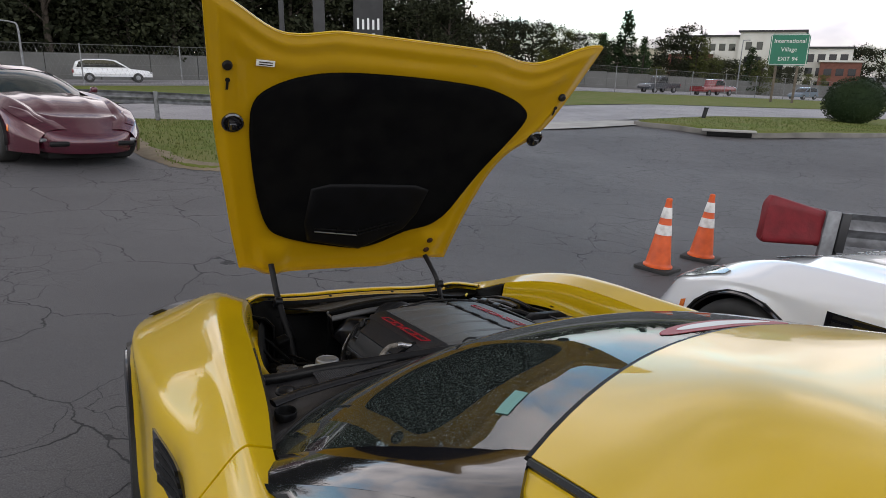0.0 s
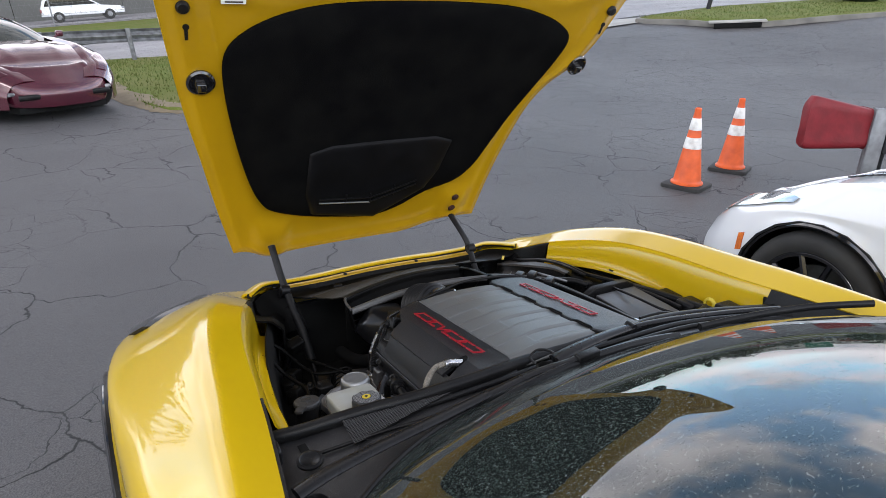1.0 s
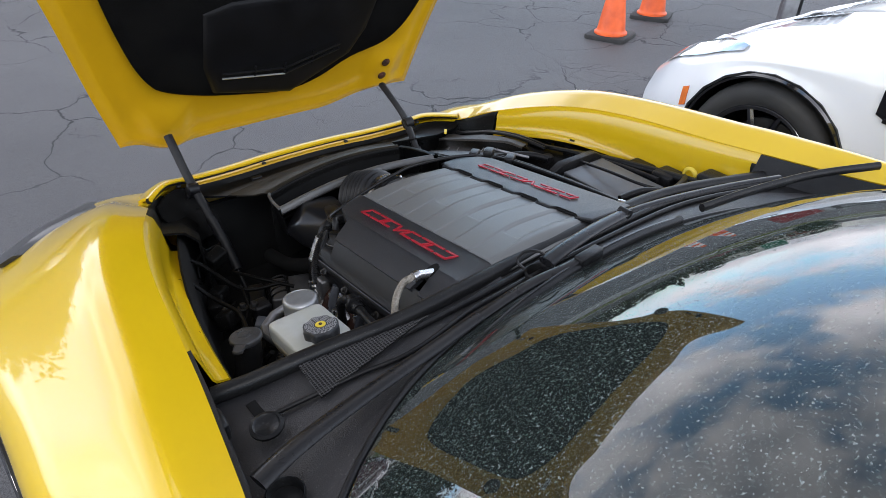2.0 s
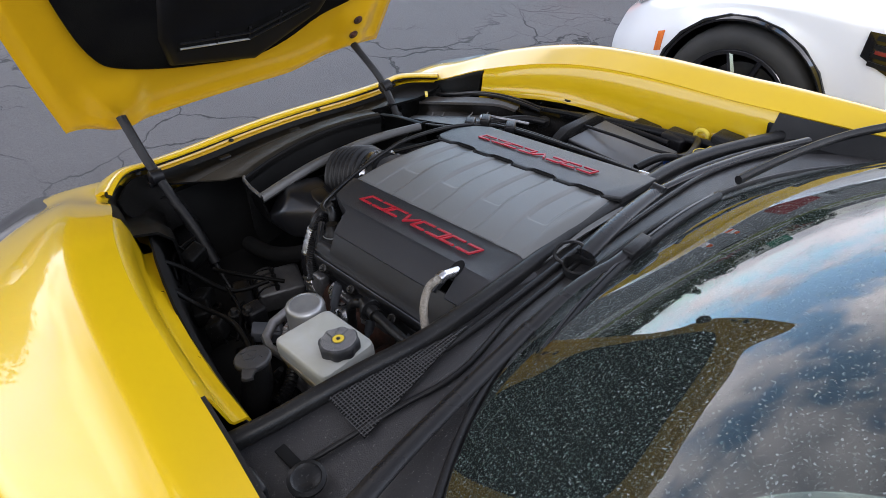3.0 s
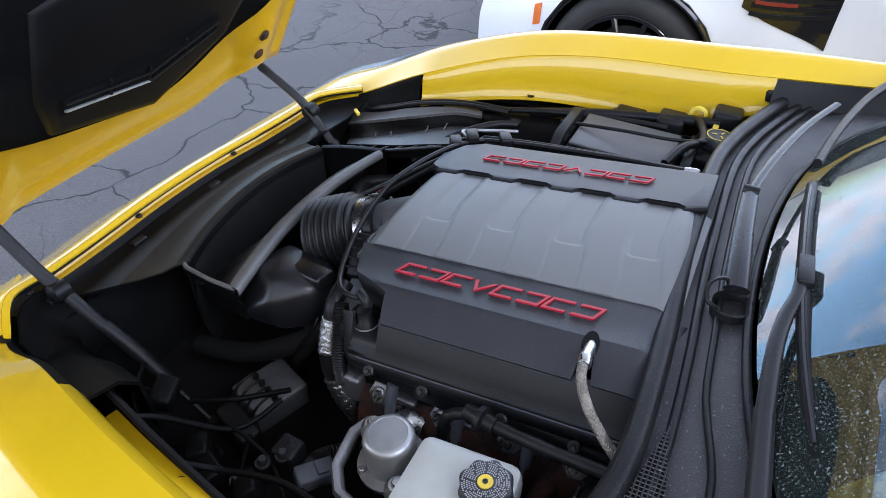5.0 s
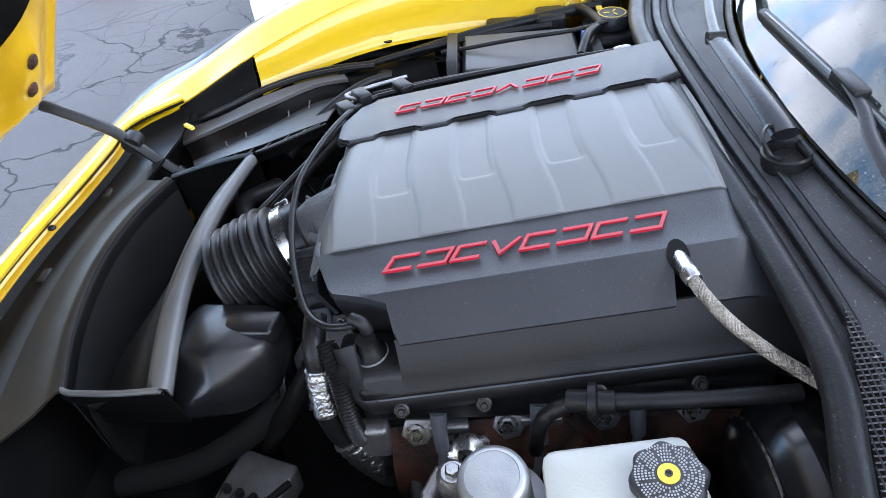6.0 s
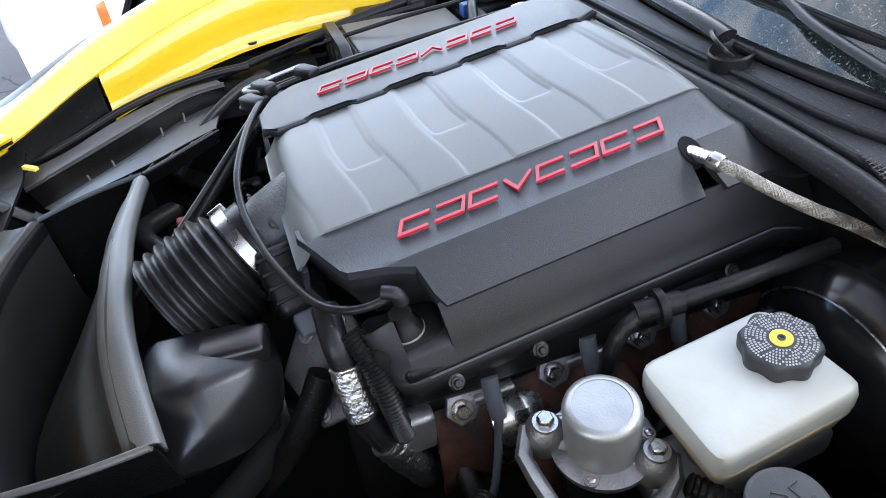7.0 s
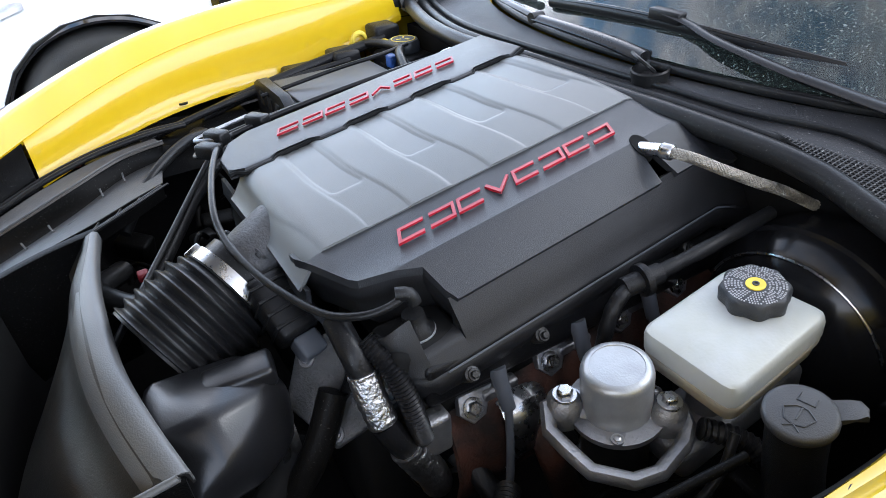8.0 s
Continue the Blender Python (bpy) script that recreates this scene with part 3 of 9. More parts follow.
for _y in list(SIDE):
    v, g = list(SIDE[_y]), min(1.0, max(0.0, (0.82 - _y) / 0.40)) * min(1.0, max(0.0, (_y + 0.75) / 0.45))
    v[1], v[3], v[5] = v[1] + 0.014 * g, v[3] + 0.034 * g, v[5] + 0.020 * g
    SIDE[_y] = tuple(v)
AXLE, AXLE_R, ARCH = 0.45, -2.26, 0.372


def side_row(y, s, n=8):
    """The body's section at y from the bonnet's edge down to the sill, on side s (-1 left)."""
    v = lerp(SIDE, y)
    p = [Vector((v[2 * i], 0, v[2 * i + 1])) for i in range(5)]
    for ax in (AXLE, AXLE_R):
        if abs(y - ax) < ARCH:
            lip = 0.335 + math.sqrt(ARCH ** 2 - (y - ax) ** 2)
            if lip > p[4].z:
                p[4].z = lip
                p[4].x = max(p[4].x, p[3].x + 0.012)
                p[3].z = lip + (p[2].z - lip) * 0.45
    out = []
    for i in range(4):
        for j in range(n):
            t, c = j / n, 0.26
            q = p[i].lerp(p[i + 1], t)
            if t < c and i > 0:
                k, a, b = 0.5 + 0.5 * t / c, p[i].lerp(p[i - 1], c), p[i].lerp(p[i + 1], c)
                q = a * (1 - k) ** 2 + p[i] * 2 * k * (1 - k) + b * k * k
            elif t > 1 - c and i < 3:
                k, a, b = 0.5 * (t - 1 + c) / c, p[i + 1].lerp(p[i], c), p[i + 1].lerp(p[min(i + 2, 4)], c)
                q = a * (1 - k) ** 2 + p[i + 1] * 2 * k * (1 - k) + b * k * k
            out.append(q)
    out.append(p[4])
    return [Vector((s * q.x, y, q.z)) for q in out]


def side_at(y, u, s, lift=0.0):
    """A point of the body's side: u from 0 at the bonnet's edge to 1 at the sill."""
    r = side_row(y, s)
    f = u * (len(r) - 1)
    i = min(int(f), len(r) - 2)
    q = r[i].lerp(r[i + 1], f - i)
    if lift:
        r2 = side_row(y - 0.02, s)
        nn = (r[i + 1] - r[i]).cross(r2[i] - r[i]).normalized()
        if nn.x * s < 0 and nn.z < 0.2:
            nn = -nn
        if nn.z < 0 and u < 0.5:
            nn = -nn
        q = q + nn * lift
    return q


def side_patch(y0, y1, u0, u1, s, lift=0.004, thick=0.012, ny=10, nu=6):
    """A plate on the body's side, its bounds u given as functions of 0..1 along it."""
    rows = [[side_at(y0 + (y1 - y0) * i / ny, u0(i / ny) + (u1(i / ny) - u0(i / ny)) * j / nu, s, lift) for j in range(nu + 1)] for i in range(ny + 1)]
    bm = bmesh.new()
    top = grid(bm, rows)
    mid = Vector((0, rows[0][0].y * 0.5 + rows[-1][0].y * 0.5, 0.5))
    low = [[bm.verts.new(v.co + (mid - v.co).normalized() * thick) for v in r] for r in top]
    nr, nc = len(top), len(top[0])
    rim = [(i, 0) for i in range(nr)] + [(nr - 1, j) for j in range(1, nc)] + [(i, nc - 1) for i in range(nr - 2, -1, -1)] + [(0, j) for j in range(nc - 2, 0, -1)]
    for (i, j), (p, q) in zip(rim, rim[1:] + rim[:1]):
        bm.faces.new((top[i][j], top[p][q], low[p][q], low[i][j]))
    return bm


def body_panel(y0, y1, s, step=0.035, thick=0.008):
    rows = [side_row(y, s) for y in arange(y0, y1, step)]
    return slab(rows, thick * (1 if s < 0 else -1))


EDGE = [(0.44, 0.955), (0.36, 0.970), (0.24, 0.988), (0.12, 0.999), (0.0, 1.003)]


def nose_edge():
    """The front edge of the bonnet's opening, from left to right."""
    right = [(0.505, 0.86, 0.695)] + [(x, y, 0.66 + 0.02 * max(0, x - 0.3) / 0.14) for x, y in EDGE]
    pts = [(-x, y, z) for x, y, z in right] + [(x, y, z) for x, y, z in right[-2::-1]]
    return spline(pts, 5)


def nose_out(x, y):
    """Outward way in plan from the bonnet's front edge."""
    d = Vector((x * 0.85, max(0.35, y - 0.45), 0))
    return d.normalized()


def bumper_bm():
    rows = []
    for q in nose_edge():
        d = nose_out(q.x, q.y)
        ax = abs(q.x)
        reach = 0.36 - 0.12 * (ax / 0.5) ** 2
        z = q.z
        prof = [(0.0, z), (0.008, z + 0.003), (0.022, z + 0.001), (0.05, z - 0.018), (0.10, z - 0.058), (0.18, z - 0.115), (0.28, z - 0.185), (reach, z - 0.24), (reach + 0.015, z - 0.33), (reach - 0.02, z - 0.46)]
        rows.append([q + d * r + Vector((0, 0, h - q.z)) for r, h in prof])
    return slab(rows, 0.008)


def wheel(car, x, y, rad=0.335, width=0.27, rim_mat=None, s=-1):
    """Tyre and spoked rim on a hub; s: the side its face looks to."""
    m = Matrix.Translation((x, y, rad)) @ Matrix.Rotation(radians(90 * s), 4, "Y")
    w = width / 2
    bm = bmesh.new()
    R = 0.245
    lathe(bm, [(R, -w + 0.01), (R + 0.02, -w), (rad - 0.03, -w), (rad - 0.008, -w + 0.02), (rad, -w + 0.05), (rad, w - 0.05), (rad - 0.008, w - 0.02), (rad - 0.03, w), (R + 0.02, w), (R, w - 0.01)], 40, m, None, False)
    t = part("tyre", bm, TYRE, car)
    bm = bmesh.new()
    lathe(bm, [(R + 0.004, -w + 0.015), (R + 0.004, w - 0.012), (R - 0.004, w - 0.004), (R - 0.02, w - 0.012), (R - 0.028, w - 0.06), (R - 0.03, -w + 0.02)], 40, m, None, False)
    lathe(bm, [(0.055, w - 0.07), (0.055, w - 0.03), (0.04, w - 0.02), (0.0, w - 0.018)], 20, m)
    for k in range(5):
        for off in (-9, 9):
            a = radians(72 * k + off)
            b = radians(72 * k + off * 1.9)
            p, q = Vector((0.04 * math.cos(a), 0.04 * math.sin(a), w - 0.035)), Vector(((R - 0.015) * math.cos(b), (R - 0.015) * math.sin(b), w - 0.02))
            tube(bm, [m @ p, m @ p.lerp(q, 0.5), m @ q], (0.017, 0.013), 6, 3)
    part("rim", bm, rim_mat or BLACK_GL, t, "black spoked alloy rim")
    bm = bmesh.new()
    lathe(bm, [(0.17, 0.0), (0.17, 0.03), (0.06, 0.035), (0.06, 0.0)], 32, m)
    part("brake_disc", bm, IRON, t)


def screen_base(x):
    return Vector((x, -0.150 - 0.30 * x * x - 0.60 * x ** 4, 0.872 + 0.03 * x * x))


def screen_top(x):
    return Vector((x, -0.815 - 0.52 * x * x, 1.198 - 0.20 * x * x))


def greenhouse(car, paint):
    """Windscreen, pillars, roof, side and rear glass."""
    rows = []
    for i in range(13):
        v = i / 12
        row = []
        for j in range(25):
            c = -1 + 2 * j / 24
            a, b = screen_base(0.735 * c), screen_top(0.525 * c)
            q = a.lerp(b, v)
            q.z += 0.035 * math.sin(math.pi * v) * (1 - 0.8 * c * c)
            q += Vector((0, 0.03, 0.02)) * math.sin(math.pi * v) * (1 - 0.7 * c ** 4)
            row.append(q)
        rows.append(row)
    bm = slab(rows, 0.004)
    w = part("windscreen", bm, GLASS, car, "dusty tinted windscreen glass")
    w.visible_shadow = False
    # black ceramic band under the lower edge of the glass
    brow = []
    for i in range(4):
        brow.append([rows[0][j].lerp(rows[2][j], i / 3 * (0.42 + 0.75 * abs(-1 + j / 12) ** 3)) + Vector((0, -0.004, -0.009)) for j in range(25)])
    part("ceramic_band", slab(brow, 0.002), INTERIOR, w, "black ceramic band along the glass")
    bm = bmesh.new()
    edge = [rows[0][j] + Vector((0, 0.012, -0.004)) for j in range(25)]
    tube(bm, edge, 0.006, 8, 2)
    part("windscreen_trim", bm, RUBBER, w)
    bm = bmesh.new()
    edge = [rows[12][j] + Vector((0, -0.006, 0.002)) for j in range(25)]
    tube(bm, edge, 0.010, 6, 2)
    part("roof_seal", bm, RUBBER, car)
    # ceramic border along the glass
    for s in (-1, 1):
        line = [rows[i][0 if s < 0 else 24] for i in range(13)]
        outer = [p + Vector((s * 0.06, -0.03 - 0.04 * i / 12, -0.012)) for i, p in enumerate(line)]
        prow = []
        for p, q in zip(line, outer):
            prow.append([p + Vector((-s * 0.012, 0.01, 0.006)), p.lerp(q, 0.3) + Vector((0, 0, 0.010)), p.lerp(q, 0.7) + Vector((0, 0, 0.009)), q])
        part("windscreen_pillar", slab(prow, 0.012 * -s), BLACK_GL, car, "gloss black windscreen pillar")
    # roof
    ys = arange(-0.80, -1.50, 0.06)
    rrows = []
    for i in range(13):
        v = i / 12
        row = []
        for j in range(25):
            c = -1 + 2 * j / 24
            a = screen_top(0.525 * c) + Vector((0, -0.012, 0.004))
            b = Vector((0.50 * c, -1.50, 1.215 - 0.17 * c * c * 0.25))
            q = a.lerp(b, v)
            q.z += 0.035 * math.sin(math.pi * min(1, v * 1.1)) * (1 - 0.4 * c * c) + 0.012 * math.exp(-((abs(c) - 0.45) / 0.22) ** 2) * min(1, 4 * v)
            row.append(q)
        rrows.append(row)
    part("roof", slab(rrows, 0.01), paint, car)
    for s in (-1, 1):
        jj = 0 if s < 0 else 24
        rail = [rrows[i][jj] for i in range(13)]
        prow = [[p, p + Vector((s * 0.035, 0, -0.012)), p + Vector((s * 0.065, 0, -0.045))] for p in rail]
        part("roof_rail", slab(prow, 0.01 * -s), paint, car)
        bm = bmesh.new()
        tube(bm, [p + Vector((s * 0.004, 0, 0.002)) for p in rail], 0.007, 6, 2)
        part("roof_side_seal", bm, RUBBER, car)
        # side window from pillar and rail down to the door's top
        tops = [rows[i][jj] + Vector((s * 0.06, -0.03 - 0.04 * i / 12, -0.012)) for i in range(2, 13, 2)] + [p + Vector((s * 0.065, 0, -0.045)) for p in rail[2::2]]
        prow = []
        for p in tops:
            low = Vector((s * lerp(SIDE, p.y)[0] * 1.03, p.y, lerp(SIDE, p.y)[1] - 0.005))
            prow.append([p, p.lerp(low, 0.5) + Vector((s * 0.01, 0, 0.0)), low])
        part("side_window", slab(prow, 0.004 * -s), DARKGLASS, car, "dark tinted side window")
    # rear window and deck
    drow = []
    for i in range(9):
        v = i / 8
        y = -1.50 - 1.45 * v
        h = 1.215 + (0.96 - 1.215) * v + 0.05 * math.sin(math.pi * v)
        e = lerp(SIDE, y)
        wv = 0.50 + (e[0] - 0.50) * min(1, v * 1.6)
        drow.append([Vector((wv * c, y, h + (e[1] - h) * abs(c) ** 3 * min(1, 0.2 + 1.5 * v))) for c in (-1 + j / 6 for j in range(13))])
    part("rear_window", slab(drow, 0.006), DARKGLASS, car, "dark sloping rear window")
    for s in (-1, 1):
        prow = []
        for i in range(9):
            y = -1.50 - 1.45 * i / 8
            e = lerp(SIDE, y)
            a = drow[i][0 if s < 0 else 12]
            prow.append([a, Vector((s * e[0], y, e[1]))])
        part("rear_pillar", slab(prow, 0.008), paint, car)
    bm = bmesh.new()
    box(bm, (-0.78, -3.09, 0.30), (0.78, -2.98, 0.90), bevel=0.06, seg=3)
    part("rear_bumper", bm, paint, car)
    # cabin seen through the glass
    bm = bmesh.new()
    drows = []
    for i in range(7):
        y = -0.20 - 0.62 * i / 6
        drows.append([Vector((0.70 * c, y - 0.20 * c * c, 0.855 + 0.02 * math.sin(math.pi * i / 6) + (0.045 * math.exp(-((c + 0.5) / 0.22) ** 2) if i > 2 else 0))) for c in (-1 + j / 8 for j in range(17))])
    part("dashboard", slab(drows, 0.03), INTERIOR, car, "dark stitched dashboard under the windscreen")
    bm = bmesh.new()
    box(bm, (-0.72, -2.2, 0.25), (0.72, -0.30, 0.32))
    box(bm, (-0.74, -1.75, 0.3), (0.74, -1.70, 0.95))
    # floor and back wall near black, the cabin's shade in their colour
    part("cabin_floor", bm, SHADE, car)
    for sx in (-0.36, 0.36):
        bm = bmesh.new()
        box(bm, (sx - 0.24, -1.35, 0.35), (sx + 0.24, -0.85, 0.52), bevel=0.06, seg=3)
        box(bm, (sx - 0.23, -0.08, 0.0), (sx + 0.23, 0.08, 0.62), Matrix.Translation((0, -1.38, 0.42)) @ Matrix.Rotation(radians(18), 4, "X"), bevel=0.06, seg=3)
        box(bm, (sx - 0.12, -0.05, 0.60), (sx + 0.12, 0.05, 0.78), Matrix.Translation((0, -1.38, 0.40)) @ Matrix.Rotation(radians(18), 4, "X"), bevel=0.04, seg=2)
        part("seat", bm, INTERIOR, car, "black bucket seat")
    bm = bmesh.new()
    ang = [2 * math.pi * k / 20 for k in range(20)]
    m = Matrix.Translation((-0.36, -0.86, 0.84)) @ Matrix.Rotation(radians(68), 4, "X")
    rows2 = []
    for a in ang:
        c0 = Vector((0.18 * math.cos(a), 0.175 * math.sin(a), 0))
        o = c0.normalized()
        rows2.append([m @ (c0 + o * 0.016 * math.cos(b) + Vector((0, 0, 0.016 * math.sin(b)))) for b in (2 * math.pi * k / 8 for k in range(8))])
    grid(bm, rows2, closed_u=True, closed_v=True)
    box(bm, (-0.17, -0.03, -0.02), (0.17, 0.03, 0.015), m, 0.01)
    box(bm, (-0.03, -0.17, -0.02), (0.03, 0.0, 0.015), m, 0.01)
    part("steering_wheel", bm, RUBBER, car)
    return rows


def underbody(car):
    bm = bmesh.new()
    box(bm, (-0.80, -3.0, 0.13), (0.80, 0.05, 0.20))
    box(bm, (-0.56, 0.05, 0.13), (0.56, 1.22, 0.20))
    # car's underside coloured near black as painted shade
    part("underbody", bm, SHADE, car)
    for s in (-1, 1):
        for ax in (AXLE, AXLE_R):
            rows = []
            for k in range(13):
                a = math.pi * (k / 12 * 1.1 - 0.05)
                c, z = (ARCH + 0.012) * math.cos(a), (ARCH + 0.012) * math.sin(a)
                rows.append([Vector((s * 0.60, ax + c, 0.335 + z)), Vector((s * (0.935 if ax > 0 else 0.95), ax + c, 0.335 + z))])
            part("wheel_arch_liner", slab(rows, 0.01), BLACK_PL, car)
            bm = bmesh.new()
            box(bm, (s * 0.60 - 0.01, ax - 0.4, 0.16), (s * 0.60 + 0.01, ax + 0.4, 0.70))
            # dark sheet that stands for shade inside the arch
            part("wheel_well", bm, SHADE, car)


def car_flanks(car, paint, vents=True):
    """Wings, doors, rear quarters, lamps, vents and arch lips of both sides."""
    for s in (-1, 1):
        w = part("front_wing", body_panel(1.22, -0.494, s), paint, car)
        part("door", body_panel(-0.502, -1.44, s, 0.09), paint, car)
        part("rear_quarter", body_panel(-1.448, -3.05, s, 0.06), paint, car)
        lips = []
        for k in range(29):
            a = math.pi * k / 28
            y, z = AXLE + ARCH * math.cos(a), 0.335 + ARCH * math.sin(a)
            lips.append(side_row(y, s)[-1] + Vector((s * 0.003, 0, -0.004)))
        bm = bmesh.new()
        tube(bm, lips, 0.011, 6, 1)
        part("arch_lip", bm, BLACK_GL, w, "gloss black wheel arch lip")
        # headlamp: narrow at the rear tip, wide at the nose
        h = part("headlamp", side_patch(0.64, 1.10, lambda v: 0.42 - 0.12 * min(1.0, 2.2 * v), lambda v: 0.465 + 0.03 * v, s, 0.010, 0.025, 16, 6), LENS if paint is WHITE else LENS_D if paint is YELLOW else paint, car, "headlamp under a lens set in the wing")
        part("side_marker", side_patch(0.835, 0.868, lambda v: 0.71, lambda v: 0.80, s, 0.004, 0.01, 4, 3), AMBER, w, "amber side marker lamp")
        if vents:
            y0, y1 = (0.06, -0.26) if paint is WHITE else (-0.10, -0.285)
            v = part("side_vent", side_patch(y0, y1, lambda v: 0.56, lambda v: 0.67 + 0.12 * v, s, 0.005, 0.02, 10, 6), BLACK_GL, car, "black side vent opening")
            if paint is WHITE:
                part("vent_badge", side_patch(0.02, -0.12, lambda q: 0.625, lambda q: 0.64, s, 0.014, 0.012, 5, 2), REDTRUCK, v, "small red and silver badge bar")
            for k in range(4):
                u0 = 0.57 + 0.035 * k
                part("vent_fin", side_patch(y0 - 0.03, y1 + 0.015, lambda q, u0=u0: u0, lambda q, u0=u0: u0 + 0.018, s, 0.010, 0.012, 5, 2), BLACK_PL, v)


# ---- yellow sports car with its bonnet open ----
yellow_car = thing("sports_car", (0, -0.9, 0), "yellow two-seat sports car with its front-hinged bonnet open", "car")
SKEW.append(Matrix(((1, 0, 0, -0.015), (0, 1, 0, 0), (0, 0, 1, 0), (0, 0, 0, 1))))
underbody(yellow_car)
car_flanks(yellow_car, YELLOW)
for sx in (-1, 1):
    wheel(yellow_car, sx * 0.80, AXLE, s=sx)
    wheel(yellow_car, sx * 0.80, AXLE_R, 0.345, 0.31, s=sx)
SCREEN = greenhouse(yellow_car, YELLOW)
bumper = part("front_bumper", bumper_bm(), YELLOW, yellow_car)

# ledge inside the bumper's edge, with clips
rows = []
for q in nose_edge():
    d = nose_out(q.x, q.y)
    if q.x < -0.365 or q.x > 0.40:
        continue
    rows.append([q + d * 0.004 + Vector((0, 0, -0.002)), q + Vector((0, 0, -0.009)), q - d * 0.008 + Vector((0, 0, -0.010)), q - d * 0.010 + Vector((0, 0, -0.016))])
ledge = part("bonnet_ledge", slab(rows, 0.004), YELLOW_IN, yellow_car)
bm = bmesh.new()
tube(bm, [q + nose_out(q.x, q.y) * 0.008 + Vector((0, 0, 0.002)) for q in nose_edge()], 0.009, 8, 1)
part("nose_seal", bm, RUBBER, bumper)
ne = nose_edge()
for k in range(7, len(ne) - 6, 12):
    q = ne[k]
    d = nose_out(q.x, q.y)
    bm = bmesh.new()
    c = q - d * 0.003 + Vector((0, 0, -0.0095))
    lathe(bm, [(0.007, 0), (0.007, 0.003), (0.005, 0.005), (0, 0.005)], 12, Matrix.Translation(c))
    part("push_clip", bm, BLACK_PL, ledge)

# black corner liner behind the left end of the ledge
rows = []
for q in nose_edge():
    d = nose_out(q.x, q.y)
    if -0.66 < q.x < -0.36:
        rows.append([q - d * 0.010 + Vector((0, 0, -0.014)), q - d * 0.016 + Vector((0, 0, -0.045)), q - d * 0.05 + Vector((0, 0, -0.085)), q - d * 0.09 + Vector((0, 0, -0.15))])
part("corner_liner", slab(rows, 0.004), DUSTY, yellow_car)

rows = []
for y in arange(0.52, 0.74, 0.04):
    v = lerp(SIDE, y)
    rows.append([Vector((-v[0] + a, y, v[1] - b)) for a, b in ((0.012, 0.045), (0.030, 0.118), (0.046, 0.135), (0.060, 0.34))])
part("corner_gusset", slab(rows, 0.004), DUSTY, yellow_car)

# inner flanges of the wings
for s in (-1, 1):
    rows = []
    for y in arange(0.695 if s > 0 else 0.62, -0.10 if s > 0 else 0.03, 0.05):
        v = lerp(SIDE, y)
        t = min(1, max(0, (0.70 - y) / 0.5))
        drop = 0.070 + 0.044 * t - 0.05 * max(0, (0.1 - y) / 0.2) if s > 0 else 0.117 - 0.03 * max(0, (0.16 - y) / 0.13)
        x, z = s * v[0], v[1]
        if s < 0:
            rows.append([Vector((x + a, y, z - b)) for a, b in ((-0.004, 0.003), (0.008, 0.016), (0.017, 0.05), (0.024, drop - 0.010), (0.030, drop - 0.001), (0.048, drop + 0.003), (0.051, drop + 0.013))])
            continue
        rows.append([Vector((x, y, z - 0.002)), Vector((x - s * 0.006, y, z - 0.012)), Vector((x - s * 0.008, y, z - drop * 0.6)), Vector((x - s * 0.010, y, z - drop + 0.008)), Vector((x - s * 0.014, y, z - drop)), Vector((x - s * 0.016, y, z - drop - 0.004)), Vector((x - s * 0.018, y, z - drop - 0.014))])
    fl = part("wing_flange", slab(rows, 0.004 * -s), YELLOW, yellow_car)
    for y in (0.42, 0.21):
        v = lerp(SIDE, y)
        t = min(1, max(0, (0.70 - y) / 0.5))
        drop = 0.070 + 0.047 * t if s > 0 else 0.117
        bm = bmesh.new()
        lathe(bm, [(0.009, 0), (0.009, 0.003), (0, 0.003)], 12, Matrix.Translation((s * (v[0] - (0.039 if s < 0 else 0.018)), y, v[1] - drop - 0.002)))
        part("flange_clip", bm, BLACK_PL, fl)
    # black corner tray between flange and nose
    rows = []
    for y in arange(0.70 if s > 0 else 0.624, 0.875 if s > 0 else 0.955, 0.03):
        v = lerp(SIDE, y)
        k = (y - 0.70) / 0.175
        x, z = s * v[0], v[1]
        rows.append([Vector((x, y, z - 0.003)), Vector((x - s * 0.012, y, z - 0.014)), Vector((x - s * 0.02, y, z - 0.06)), Vector((x - s * 0.07, y, z - 0.075)), Vector((x - s * 0.10, y, z - 0.11)), Vector((x - s * 0.105, y, z - 0.24))])
    part("corner_panel", slab(rows, 0.006 * -s), DUSTY, yellow_car, "black plastic corner panel")
    # rear corner block beside the cowl
    rows = []
    for y in arange(-0.10 if s > 0 else 0.03, -0.50, 0.04):
        v = lerp(SIDE, y)
        w = 1.0 if s > 0 else 0.08
        rows.append([Vector((s * v[0], y, v[1] - 0.003)), Vector((s * (v[0] - 0.012 * w), y, v[1] - 0.03)), Vector((s * (v[0] - 0.03 * w), y, v[1] - 0.055)), Vector((s * (v[0] - 0.10 * w), y, v[1] - 0.06))])
    part("cowl_corner", slab(rows, 0.006 * -s), BLACK_PL, yellow_car)
    bm = bmesh.new()
    box(bm, (s * 0.672 - 0.02, -0.125, 0.835), (s * 0.672 + 0.02, -0.085, 0.868), bevel=0.006)
    part("bonnet_stop", bm, RUBBER, yellow_car)

SKEW.clear()
# ---- the raised bonnet ----
HP, HD = Vector((0, 1.06, 0.76)), Vector((0, -0.458, 0.889)).normalized()
HN = Vector((1, 0, 0)).cross(HD)      # towards the engine bay
if HN.y > 0:
    HN = -HN


